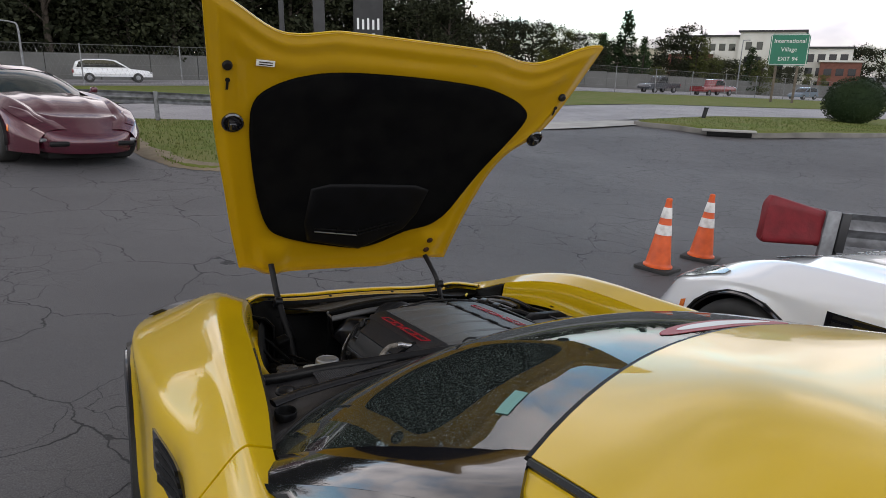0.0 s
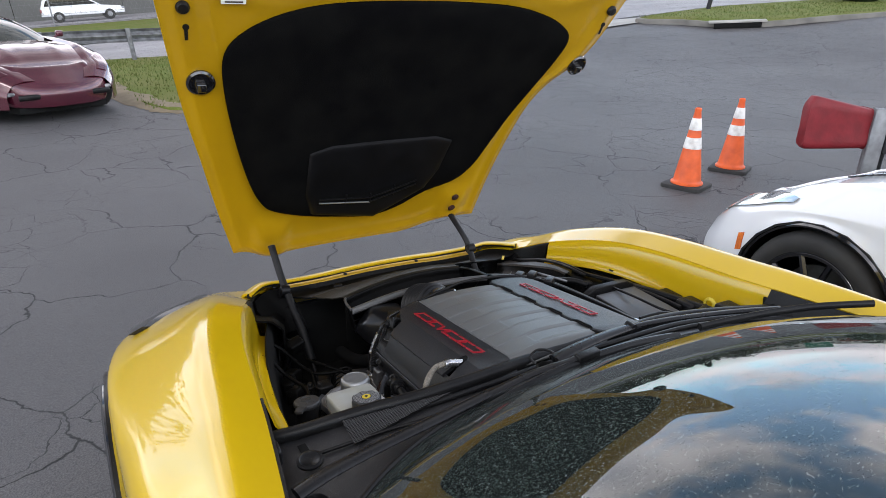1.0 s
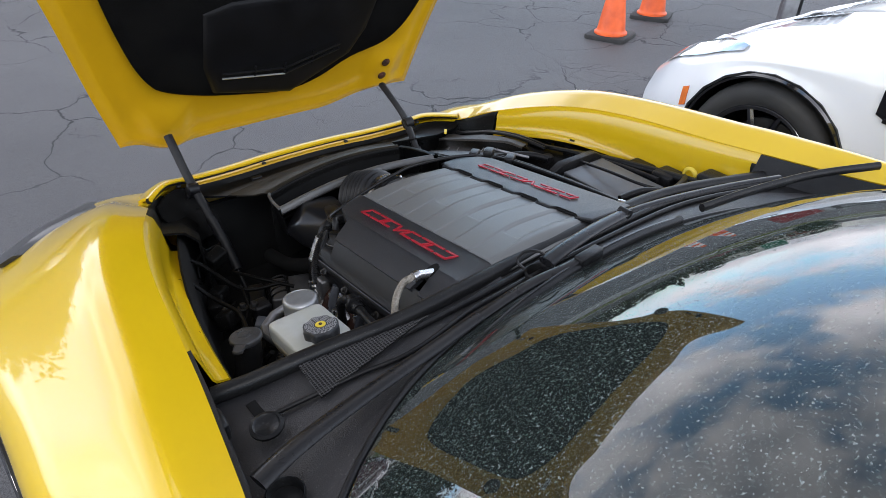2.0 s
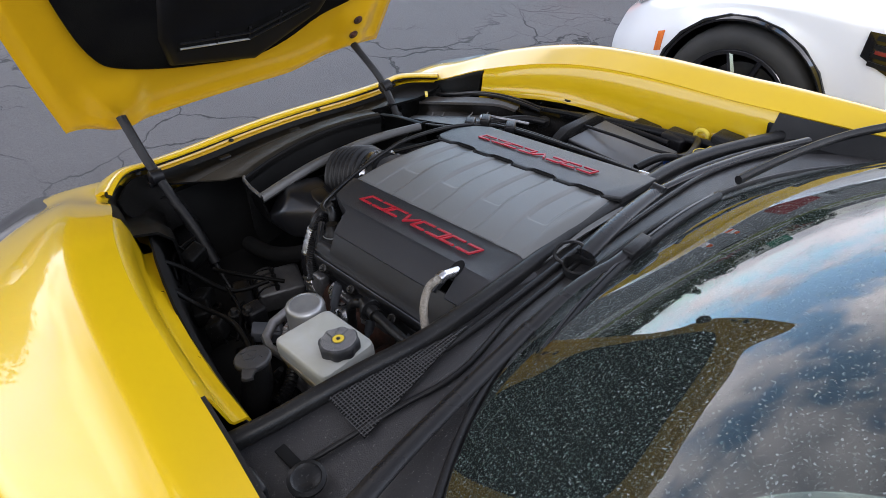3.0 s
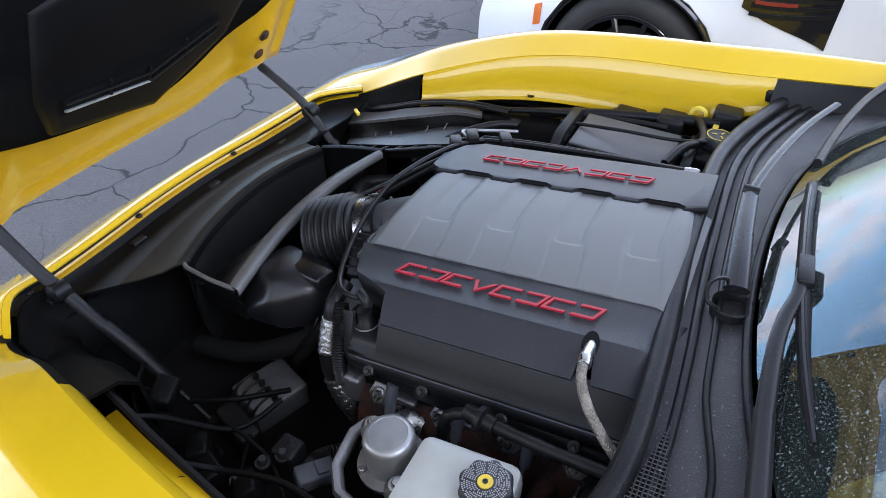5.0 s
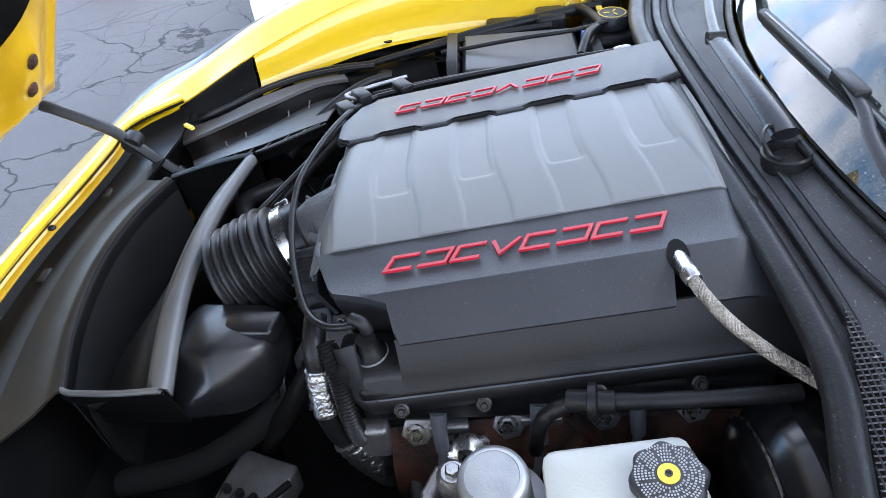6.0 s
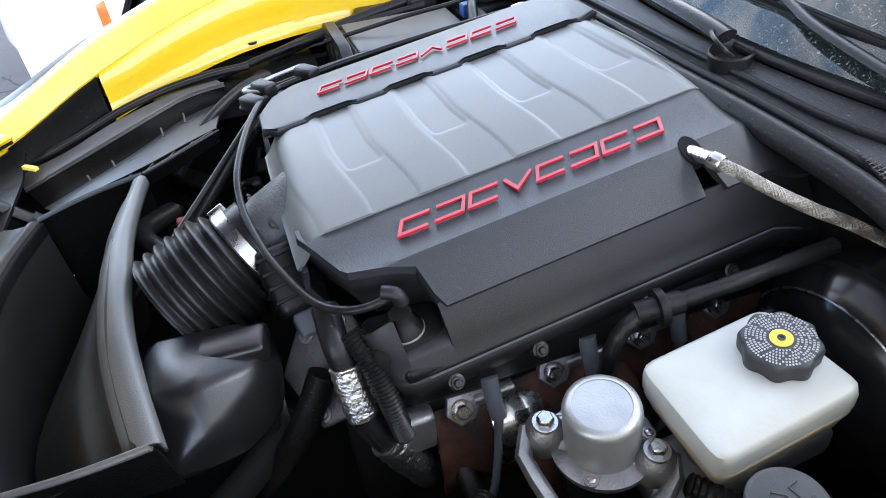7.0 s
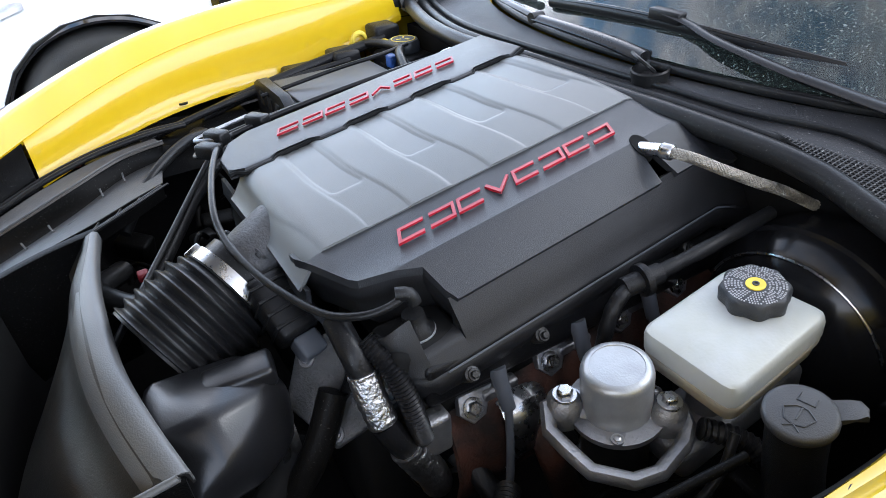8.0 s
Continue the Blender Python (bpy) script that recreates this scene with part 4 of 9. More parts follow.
def hood(x, v, n=0.0):
    """A place on the raised bonnet: x across, v up along it, n out of its underside; it bows a little."""
    bow = 0.10 * (abs(x) / 0.7) ** 2.2 - 0.015 * math.sin(math.pi * min(max(v, 0), 1.1) / 1.1)
    return HP + Vector((x, 0, 0)) + HD * v + HN * (n - 0.03 + bow * 0.35)


# half widths of the bonnet, left and right of the line through the engine's middle
HALF_L = {0.0: (0.527,), 0.03: (0.533,), 0.20: (0.573,), 0.42: (0.617,), 0.60: (0.655,), 0.81: (0.688,), 1.0: (0.714,), 1.14: (0.732,)}
HALF_R = {0.0: (0.412,), 0.03: (0.413,), 0.21: (0.426,), 0.38: (0.448,), 0.54: (0.484,), 0.625: (0.530,), 0.68: (0.588,), 0.76: (0.642,), 0.905: (0.686,), 1.04: (0.715,), 1.14: (0.735,)}


def half_at(v, side):
    return lerp(HALF_L if side < 0 else HALF_R, min(max(v, 0.0), 1.14))[0]


def hood_top(x):
    """Where the bonnet's rear edge lies at x."""
    a = abs(x)
    return 1.048 - 0.024 * ease(0.28, 0.44, a) + 0.115 * ease(0.46, 0.73, a)


def hood_low(x):
    return -0.034 + 0.046 * ease(-0.38, -0.52, x) + 0.050 * ease(0.08, 0.30, x) - 0.008 * math.exp(-((x + 0.40) / 0.05) ** 4)


def hood_rows(n0, inset=0.0, nv=60, nu=90):
    rows = []
    for i in range(nv + 1):
        t = i / nv
        row = []
        for j in range(nu + 1):
            c = -1 + 2 * j / nu
            v = t
            for _ in range(3):
                x = (half_at(v, c) - inset) * c
                v = hood_low(x) + inset + t * (hood_top(x) - hood_low(x) - 2 * inset)
            row.append((x, v, c))
        rows.append([hood(x, v, n0(x, v, c, t)) for x, v, c in row])
    return rows


def inner_relief(x, v, c, t):
    """The pressed inner panel: a soft rim, a shallow step round it, a rib and corner bosses."""
    e = min(t * 1.05, (1 - t) * 1.05, (1 - abs(c)) * 0.55)
    r = 0.004 + 0.011 * ease(0.0, 0.035, e) - 0.0035 * math.exp(-((e - 0.062) / 0.022) ** 2)
    r += 0.005 * math.exp(-((t - 0.905) / 0.030) ** 2) * ease(0.97, 0.85, abs(c))
    boss = ((x + 0.400) / 0.060) ** 4 if c < 0 else ((x - 0.290) / 0.055) ** 4
    r += 0.016 * math.exp(-boss - ((t - 0.080) / 0.085) ** 4) * ease(-0.01, 0.03, e + 0.012)
    return r


def panel_n(x, v):
    """How far the inner panel stands out at a place on the bonnet."""
    return inner_relief(x, v, x / half_at(v, x), (v - hood_low(x)) / (hood_top(x) - hood_low(x))) + 0.0005


bonnet = part("bonnet", slab(hood_rows(lambda x, v, c, t: -0.006), 0.006), YELLOW, yellow_car, "raised yellow bonnet outer skin")
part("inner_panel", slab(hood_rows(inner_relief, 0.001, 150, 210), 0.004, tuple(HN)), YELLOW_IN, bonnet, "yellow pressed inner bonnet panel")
outline = [(0.0, 0.922), (0.26, 0.914), (0.40, 0.888), (0.49, 0.850), (0.520, 0.805), (0.500, 0.730), (0.450, 0.620), (0.400, 0.510), (0.360, 0.400), (0.320, 0.300), (0.26, 0.235), (0.15, 0.195), (0.05, 0.135), (-0.05, 0.108), (-0.18, 0.128), (-0.30, 0.158), (-0.40, 0.200), (-0.445, 0.245), (-0.485, 0.340), (-0.525, 0.500), (-0.555, 0.680), (-0.552, 0.785), (-0.50, 0.845), (-0.40, 0.890), (-0.26, 0.915)]
outline = [(q.x, q.y) for q in spline([(x, v, 0) for x, v in outline], 4, closed=True)]
bm = bmesh.new()
rows = []
for f, n in ((1.0, 0.018), (1.0, 0.030), (0.985, 0.035), (0.8, 0.037), (0.55, 0.038), (0.25, 0.038), (0.02, 0.038)):
    rows.append([hood(x * f, 0.5 + (v - 0.5) * f, n) for x, v in outline])
vs = grid(bm, rows, closed_u=True)
bm.faces.new(vs[-1])
part("insulation_pad", bm, PAD, bonnet, "black felt insulation pad")
# air extractor in the lower middle of the pad
bm = bmesh.new()
EXT = [(-0.300, 0.430), (-0.23, 0.452), (0.13, 0.452), (0.195, 0.430), (0.175, 0.31), (0.135, 0.225), (-0.045, 0.115), (-0.275, 0.172), (-0.300, 0.26)]
rows = []
for f, n in ((1.02, 0.034), (1.0, 0.043), (0.97, 0.046), (0.90, 0.047), (0.60, 0.048), (0.30, 0.048), (0.02, 0.048)):
    rows.append([hood(-0.055 + (x + 0.055) * f, 0.28 + (v - 0.28) * f, n) for x, v in EXT])
vs = grid(bm, rows, closed_u=True)
bm.faces.new(vs[-1])
part("air_extractor", bm, VENT, bonnet, "black plastic bonnet vent duct")
# flat near-black patch stands for the shade in the slot
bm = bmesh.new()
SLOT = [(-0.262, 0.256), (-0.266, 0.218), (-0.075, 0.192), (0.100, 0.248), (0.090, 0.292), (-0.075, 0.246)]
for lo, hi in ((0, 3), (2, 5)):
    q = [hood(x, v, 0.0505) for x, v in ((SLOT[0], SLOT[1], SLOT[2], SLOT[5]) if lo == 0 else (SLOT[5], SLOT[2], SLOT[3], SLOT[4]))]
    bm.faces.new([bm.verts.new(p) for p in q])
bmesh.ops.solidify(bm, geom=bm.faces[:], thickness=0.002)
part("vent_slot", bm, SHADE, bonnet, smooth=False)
for s in (-1, 1):
    for k in range(2):
        a = hood(-0.075, 0.201 + 0.020 * k, 0.0530)
        b = hood(-0.258, 0.228 + 0.016 * k, 0.0530) if s < 0 else hood(0.092, 0.258 + 0.018 * k, 0.0530)
        bm = bmesh.new()
        tube(bm, [a, a.lerp(b, 0.5), b], 0.0050, 8, 2, flat=0.5)
        part("louvre", bm, CAN if s < 0 and k == 0 else VENT, bonnet)
for x, v0 in ((-0.165, 0.205), (-0.075, 0.194), (0.01, 0.220)):
    bm = bmesh.new()
    tube(bm, [hood(x, v0, 0.0535), hood(x, v0 + 0.046, 0.0535)], 0.0035, 6, 1)
    part("louvre_rib", bm, VENT, bonnet)
for s in (-1, 1):
    # rubber bump stops and latch openings
    bm = bmesh.new()
    m = axis_m(hood(s * 0.612, 0.705, panel_n(s * 0.612, 0.705) + 0.002), hood(s * 0.612, 0.705, 1.0))
    lathe(bm, [(0.036, 0), (0.036, 0.006), (0.031, 0.010), (0.026, 0.004), (0, 0.004)], 28, m)
    box(bm, (-0.012, -0.02, 0.0), (0.012, 0.004, 0.02), m, 0.003)
    part("latch_striker", bm, BLACK_GL, bonnet, "black round latch striker")
    bm = bmesh.new()
    lathe(bm, [(0.016, 0), (0.016, 0.006), (0.012, 0.012), (0, 0.013)], 20, axis_m(hood(s * 0.645, 0.912, panel_n(s * 0.645, 0.912)), hood(s * 0.645, 0.912, 1.0)))
    part("bump_stop", bm, RUBBER, bonnet)
    bm = bmesh.new()
    m = axis_m(hood(s * 0.640, 0.845, panel_n(s * 0.640, 0.845) + 0.001), hood(s * 0.640, 0.845, 1.0))
    box(bm, (-0.004, -0.018, 0), (0.004, 0.018, 0.0012), m)
    lathe(bm, [(0.008, 0), (0.008, 0.0015), (0, 0.0015)], 12, m @ Matrix.Translation((0, 0.016, 0)))
    part("keyhole_slot", bm, BLACK_PL, bonnet)
    for hx, v in ((0.291, 0.145), (0.290, 0.089)) if s > 0 else ():
        bm = bmesh.new()
        bolt(bm, hood(hx, v, panel_n(hx, v) + 0.001), hood(hx, v, 1), 0.0095, 0.006)
        part("hinge_bolt", bm, RUST, bonnet, "dark rusty hinge bolt")
    # hinge arm: down from the bonnet's lower edge, bent, then back into the bay
    p = [(0.286, 1.012, 0.808), (0.286, 0.986, 0.796), (0.298, 0.925, 0.748), (0.305, 0.894, 0.709), (0.296, 0.828, 0.646), (0.292, 0.79, 0.61)] if s > 0 else [(-0.408, 1.022, 0.795), (-0.406, 0.997, 0.766), (-0.400, 0.957, 0.708), (-0.394, 0.920, 0.668), (-0.386, 0.850, 0.605), (-0.378, 0.790, 0.555)]
    bm = bmesh.new()
    tube(bm, p, 0.0125, 8, 4, flat=0.75)
    arm = part("hinge_arm", bm, BLACK_PL, yellow_car, "black bonnet hinge arm")
    bm = bmesh.new()
    e = Vector(p[-1])
    tube(bm, [Vector(p[-2]), e, e + Vector((0, -0.07, -0.055))], 0.015, 10, 2)
    part("gas_strut", bm, BLACK_PL, arm)
    bm = bmesh.new()
    tube(bm, [e + Vector((0, -0.06, -0.048)), e + Vector((0.0, -0.15, -0.11))], 0.006, 8, 1)
    lathe(bm, [(0.010, -0.01), (0.013, 0), (0.010, 0.01)], 10, Matrix.Translation(e + Vector((0, -0.15, -0.11))))
    part("strut_rod", bm, BLACK_PL, arm)
    bm = bmesh.new()
    q = Vector(p[3])
    lathe(bm, [(0.018, -0.014), (0.019, 0), (0.018, 0.014), (0.010, 0.018)], 16, axis_m(q + Vector((s * 0.004, 0, 0)), q + Vector((s * 1.0, 0, 0.1))))
    part("hinge_pivot", bm, BLACK_PL, arm)
bm = bmesh.new()
m = Matrix.Translation(hood(-0.53, 0.93, panel_n(-0.53, 0.93) + 0.004)) @ Matrix((Vector((1, 0, 0)), HD, Vector((1, 0, 0)).cross(HD))).transposed().to_4x4()
box(bm, (-0.029, -0.010, -0.001), (0.029, 0.010, 0.001), m)
part("label_sticker", bm, SIGNWHITE, bonnet, "small white printed label")
for k in range(2):
    bm = bmesh.new()
    box(bm, (-0.02, -0.006 + 0.008 * k, -0.0022), (0.022, -0.003 + 0.008 * k, 0.0022), m)
    part("printed_bar", bm, RUST, bonnet)


# stickers on the windscreen
def glass_patch(c0, c1, v0, v1, lift, oval=False, n=12):
    """A thin patch on the windscreen between c0..c1 across and v0..v1 up."""
    def at(c, v):
        f, g = (c + 1) * 12, v * 12
        i, j = min(int(g), 11), min(int(f), 23)
        a = SCREEN[i][j].lerp(SCREEN[i][j + 1], f - j)
        b = SCREEN[i + 1][j].lerp(SCREEN[i + 1][j + 1], f - j)
        return a.lerp(b, g - i) + Vector((-0.015, 0.4 * lift, lift))
    rows = []
    for i in range(n + 1):
        v = -1 + 2 * i / n
        w = math.sqrt(max(0.02, 1 - v * v)) if oval else 1.0
        rows.append([at((c0 + c1) / 2 + (c1 - c0) / 2 * w * (-1 + 2 * j / n), (v0 + v1) / 2 + (v1 - v0) / 2 * v) for j in range(n + 1)])
    return slab(rows, 0.0006)


part("inspection_sticker", glass_patch(-0.870, -0.775, 0.838, 0.874, 0.0047), mat("teal_sticker", (0.14, 0.34, 0.30), 0.5, color2=(0.12, 0.30, 0.27), scale=30), yellow_car, "pale teal square windscreen sticker")
part("windscreen_banner", glass_patch(-0.24, 0.36, 0.895, 0.975, 0.0047, True), mat("red_sticker", (0.35, 0.02, 0.025), 0.45, color2=(0.3, 0.015, 0.02), scale=30), yellow_car, "red and white oval windscreen sticker")
part("banner_centre", glass_patch(-0.16, 0.28, 0.915, 0.955, 0.0056, True), SIGNWHITE, yellow_car)


# ---- engine bay ----
CM = Matrix.Translation((0.0, 0.19, 0.822)) @ Matrix.Rotation(radians(-8.4), 4, "X")   # the engine cover's own level


def cov(x, y, n=0.0):
    return CM @ Vector((x, y, n))


def cover_h(x, y):
    """Height of the grey middle panel over its level: an arch, raised runners that sweep back, and shallow pads between them."""
    h = 0.010 * (1 - ((x + 0.01) / 0.15) ** 2)
    h -= 0.034 * ease(0.215, 0.275, y) ** 2
    sweep = -0.018 * ease(0.01, -0.135, x)
    for c in (0.222, 0.1085, -0.005, -0.1185, -0.232):
        e = 0.0275 - abs(y - c - sweep)
        h += 0.0015 * ease(-0.0022, 0.0022, e)
    for c in (0.165, 0.052, -0.062, -0.175):
        u, v = 0.026 - abs(y - c - sweep), x + 0.052 + 0.006 * (c > 0.1)
        e = 0.012 - math.hypot(max(0.0, 0.012 - u), max(0.0, 0.012 - v)) if u < 0.012 or v < 0.012 else 0.05
        h -= 0.0026 * ease(0.0, 0.006, e) * ease(-0.10, 0.02, x) ** 0.5
    return h


cover = part("engine_cover", slab([[cov(-0.140 + 0.262 * j / 110, 0.272 - 0.525 * i / 260, cover_h(-0.140 + 0.262 * j / 110, 0.272 - 0.525 * i / 260) - 0.02 * ease(-0.215, -0.255, 0.272 - 0.525 * i / 260)) for j in range(111)] for i in range(261)], 0.004), COVER_GREY, yellow_car, "grey ribbed engine cover between two charcoal rails")


def plate(name, outline, height, material, parent, thick=0.010, bevel=0.003, label=""):
    """A shaped plate on the cover's level, its height given by height(x, y)."""
    bm = bmesh.new()
    top = [bm.verts.new(cov(x, y, height(x, y))) for x, y in outline]
    low = [bm.verts.new(cov(x, y, height(x, y) - thick)) for x, y in outline]
    n = len(top)
    f = bm.faces.new(top)
    bm.faces.new(low[::-1])
    for i in range(n):
        bm.faces.new((low[i], low[(i + 1) % n], top[(i + 1) % n], top[i]))
    if bevel:
        bmesh.ops.bevel(bm, geom=list(f.edges), offset=bevel, segments=2, profile=0.5, affect="EDGES", clamp_overlap=True)
    return part(name, bm, material, parent, label)


def rail_h(x, y):
    a = abs(x)
    return 0.006 - 0.009 * ease(0.12, 0.20, a) - 0.031 * max(0, a - 0.218) / 0.052 - 0.010 * ease(0.23, 0.28, y) - 0.030 * ease(-0.215, -0.285, y)


# left rail: rows across from the grey panel to the outer edge, cut back at the front by the notch
rows = []
for i in range(85):
    y = 0.262 - 0.545 * i / 84
    if y > 0.2266:
        xo = -0.204 + 0.084 * (y - 0.2266) / 0.0354
    elif y > 0.158:
        xo = -0.228 + 0.024 * (y - 0.158) / 0.0686
    else:
        xo = -0.228 - 0.042 * ease(0.158, 0.148, y)
    if -0.170 < y < -0.150:
        xo = -0.228
    xs = [-0.1395, -0.155, -0.17, -0.185, -0.20, -0.211, -0.2165, -0.2195, -0.225, -0.232, -0.245, -0.258, -0.270]
    rows.append([cov(max(x, xo), y, rail_h(max(x, xo), y)) for x in xs])
left_rail = part("cover_rail", slab(rows, 0.010), COVER_DARK, yellow_car, "charcoal side rail of the engine cover", angle=16)
# lower skirt below it
rows = []
for i in range(40):
    y = (0.236, 0.234, 0.229, 0.222, 0.213, 0.202, 0.200, 0.199, 0.154, 0.153)[i] if i < 10 else 0.152 - 0.435 * (i - 10) / 29
    o = [(-0.262, -0.034), (-0.268, -0.046), (-0.276, -0.060), (-0.284, -0.076), (-0.291, -0.0915), (-0.2925, -0.093), (-0.2925, -0.096), (-0.295, -0.0975), (-0.297, -0.110), (-0.292, -0.126), (-0.278, -0.138)]
    f = math.sqrt(max(0.0, 1 - (max(0.0, y - 0.192) / 0.044) ** 2))
    top = -0.070 if 0.1535 < y < 0.1995 else (-0.030 - 0.6 * (y - 0.2) if y > 0.1995 else 0.0)
    back = -0.030 * ease(-0.215, -0.285, y)
    rows.append([cov(-0.238 + (x + 0.238) * f, y, min(n, top) + (0.012 * (1 - f) if n < -0.1 else 0) if top else n + back) for x, n in o])
part("cover_skirt", slab(rows, 0.006), COVER_BLACK, cover, "matt black lower skirt of the engine cover")
corner = [Vector((x, y, 0)) for x, y in ((-0.10, 0.262), (-0.122, 0.260), (-0.150, 0.248), (-0.180, 0.2355), (-0.203, 0.225), (-0.210, 0.208), (-0.218, 0.185), (-0.226, 0.160), (-0.258, 0.150))]
rows = [[cov(q.x * k, q.y - dy, rail_h(q.x, q.y) - dz) for k, dy, dz in ((1.0, 0.0, 0.006), (1.004, -0.001, 0.020), (0.995, 0.003, 0.040), (0.965, 0.012, 0.075))] for q in corner]
part("cover_corner", slab(rows, 0.005), COVER_BLACK, cover, "black front corner under the rail")
bm = bmesh.new()
tube(bm, [cov(-0.2955, 0.186 - 0.44 * i / 12, -0.0945 - 0.030 * ease(-0.215, -0.285, 0.186 - 0.44 * i / 12)) for i in range(13)], 0.0012, 6, 1)
part("skirt_bead", bm, GREYPL, cover)
# right rail with its toothed inner edge
edge = []
for c in (0.222, 0.108, -0.005, -0.118, -0.232):
    edge += [(0.106, c + 0.020), (0.106, c - 0.020), (0.119, c - 0.030), (0.119, c - 0.083)]
edge = [(0.119, 0.262)] + [(0.119, 0.252)] + [p for p in edge if p[1] > -0.225] + [(0.119, -0.245)]
outline = edge + [(0.235, -0.245), (0.235, 0.20), (0.215, 0.235), (0.165, 0.262)]
right_rail = plate("cover_rail", outline, lambda x, y: 0.013 - 0.10 * max(0, x - 0.19), COVER_DARK, yellow_car, 0.014, 0.003, "charcoal side rail with a toothed edge")
# near-black tube draws the shade in the toothed gap
bm = bmesh.new()
tube(bm, [cov(x - 0.004, y, 0.008) for x, y in edge], 0.0035, 6, 1)
part("rail_gap", bm, SHADE, right_rail)
bm = bmesh.new()
rows = [[cov(0.233, 0.21 - 0.435 * i / 10, 0.007), cov(0.245, 0.21 - 0.435 * i / 10, -0.03), cov(0.26, 0.21 - 0.435 * i / 10, -0.09)] for i in range(11)]
part("cover_skirt", slab(rows, -0.006), COVER_DARK, cover)
bm = bmesh.new()
rows = [[cov(-0.150 + 0.34 * j / 10, 0.262, -0.028), cov(-0.150 + 0.34 * j / 10, 0.268, -0.05), cov(-0.150 + 0.34 * j / 10, 0.255, -0.09)] for j in range(11)]
part("cover_front", slab(rows, 0.006), COVER_DARK, cover)


def ribbon(bm, pts, t, m, lean, closed=False):
    """A flat stroke of width t along pts, raised a little, sheared by lean."""
    n = len(pts)
    left, right = [], []
    for i in range(n):
        p = Vector(pts[i])
        a = Vector(pts[i - 1]) if i or closed else p - (Vector(pts[1]) - p)
        b = Vector(pts[(i + 1) % n]) if i < n - 1 or closed else p + (p - Vector(pts[i - 1]))
        d, e = (p - a).normalized(), (b - p).normalized()
        u, w = Vector((-d.y, d.x)), Vector((-e.y, e.x))
        k = u + w
        k = k / max(0.4, k.dot(u))
        left.append(p + k * t / 2)
        right.append(p - k * t / 2)
    rows = [[m @ Vector((q.x + lean * q.y, q.y, z)) for q, z in ((l, -0.001), (l, 0.0022), (r, 0.0022), (r, -0.001))] for l, r in zip(left, right)]
    vs = grid(bm, rows, closed_u=True, closed_v=closed)
    if not closed:
        bm.faces.new(vs[0])
        bm.faces.new(vs[-1][::-1])


def badge(m, wide, high, parent):
    """Eight slanted red shapes in a row, where the raised name stands."""
    w, t, h = wide / 8, high * 0.165, high / 2 * 0.83
    for k in range(8):
        L, R = -wide / 2 + w * (k + 0.10), -wide / 2 + w * (k + 0.90)
        c = (L + R) / 2
        shapes = {3: [(L, h), (c, -h), (R, h)]}
        shapes.update({q: [(L, h), (R, h), (R, -h), (L, -h)] for q in (1, 5, 7)})
        bm = bmesh.new()
        ribbon(bm, shapes.get(k, [(R, h), (L, h), (L, -h), (R, -h)]), t, m, 0.45)
        part("badge_shape", bm, RED_LET, parent, smooth=False)


mL = CM @ Matrix.Translation((-0.176, 0.0, rail_h(-0.176, 0) + 0.0015)) @ Matrix(((0, 1, 0, 0), (-1, 0, 0, 0), (0, 0, 1, 0), (0, 0, 0, 1)))
badge(mL, 0.318, 0.026, left_rail)
mR = CM @ Matrix.Translation((0.172, 0.012, 0.0135)) @ Matrix(((0, -1, 0, 0), (1, 0, 0, 0), (0, 0, 1, 0), (0, 0, 0, 1)))
badge(mR, 0.318, 0.019, right_rail)

# pump connector in the notch
bm = bmesh.new()
lathe(bm, [(0.017, 0), (0.017, 0.03), (0.020, 0.032), (0.020, 0.045), (0.014, 0.05), (0.012, 0.065), (0, 0.066)], 18, axis_m((-0.250, 0.365, 0.690), (-0.247, 0.375, 0.78)))
tube(bm, [(-0.247, 0.368, 0.765), (-0.244, 0.372, 0.776), (-0.238, 0.385, 0.778)], 0.008, 8, 3)
con = part("fuel_connector", bm, BLACK_PL, yellow_car)
bm = bmesh.new()
lathe(bm, [(0.0185, 0.004), (0.0185, 0.007)], 18, axis_m((-0.250, 0.365, 0.690), (-0.247, 0.375, 0.78)))
part("clip_ring", bm, STEEL, con)
for h, w in ((0.022, 0.0188), (0.039, 0.0212)):
    bm = bmesh.new()
    lathe(bm, [(w - 0.002, h), (w, h + 0.0006), (w, h + 0.0022), (w - 0.002, h + 0.0028)], 20, axis_m((-0.250, 0.365, 0.690), (-0.247, 0.375, 0.78)))
    part("connector_ring", bm, CAN, con)
# near-black block paints the shade behind the connector
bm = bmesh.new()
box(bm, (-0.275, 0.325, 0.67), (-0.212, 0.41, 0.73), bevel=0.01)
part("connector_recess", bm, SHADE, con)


def pipe(name, pts, r, material, parent=yellow_car, label="", n=10, k=6, ribs=None):
    bm = bmesh.new()
    tube(bm, pts, r, n, k, ribs)
    return part(name, bm, material, parent, label)


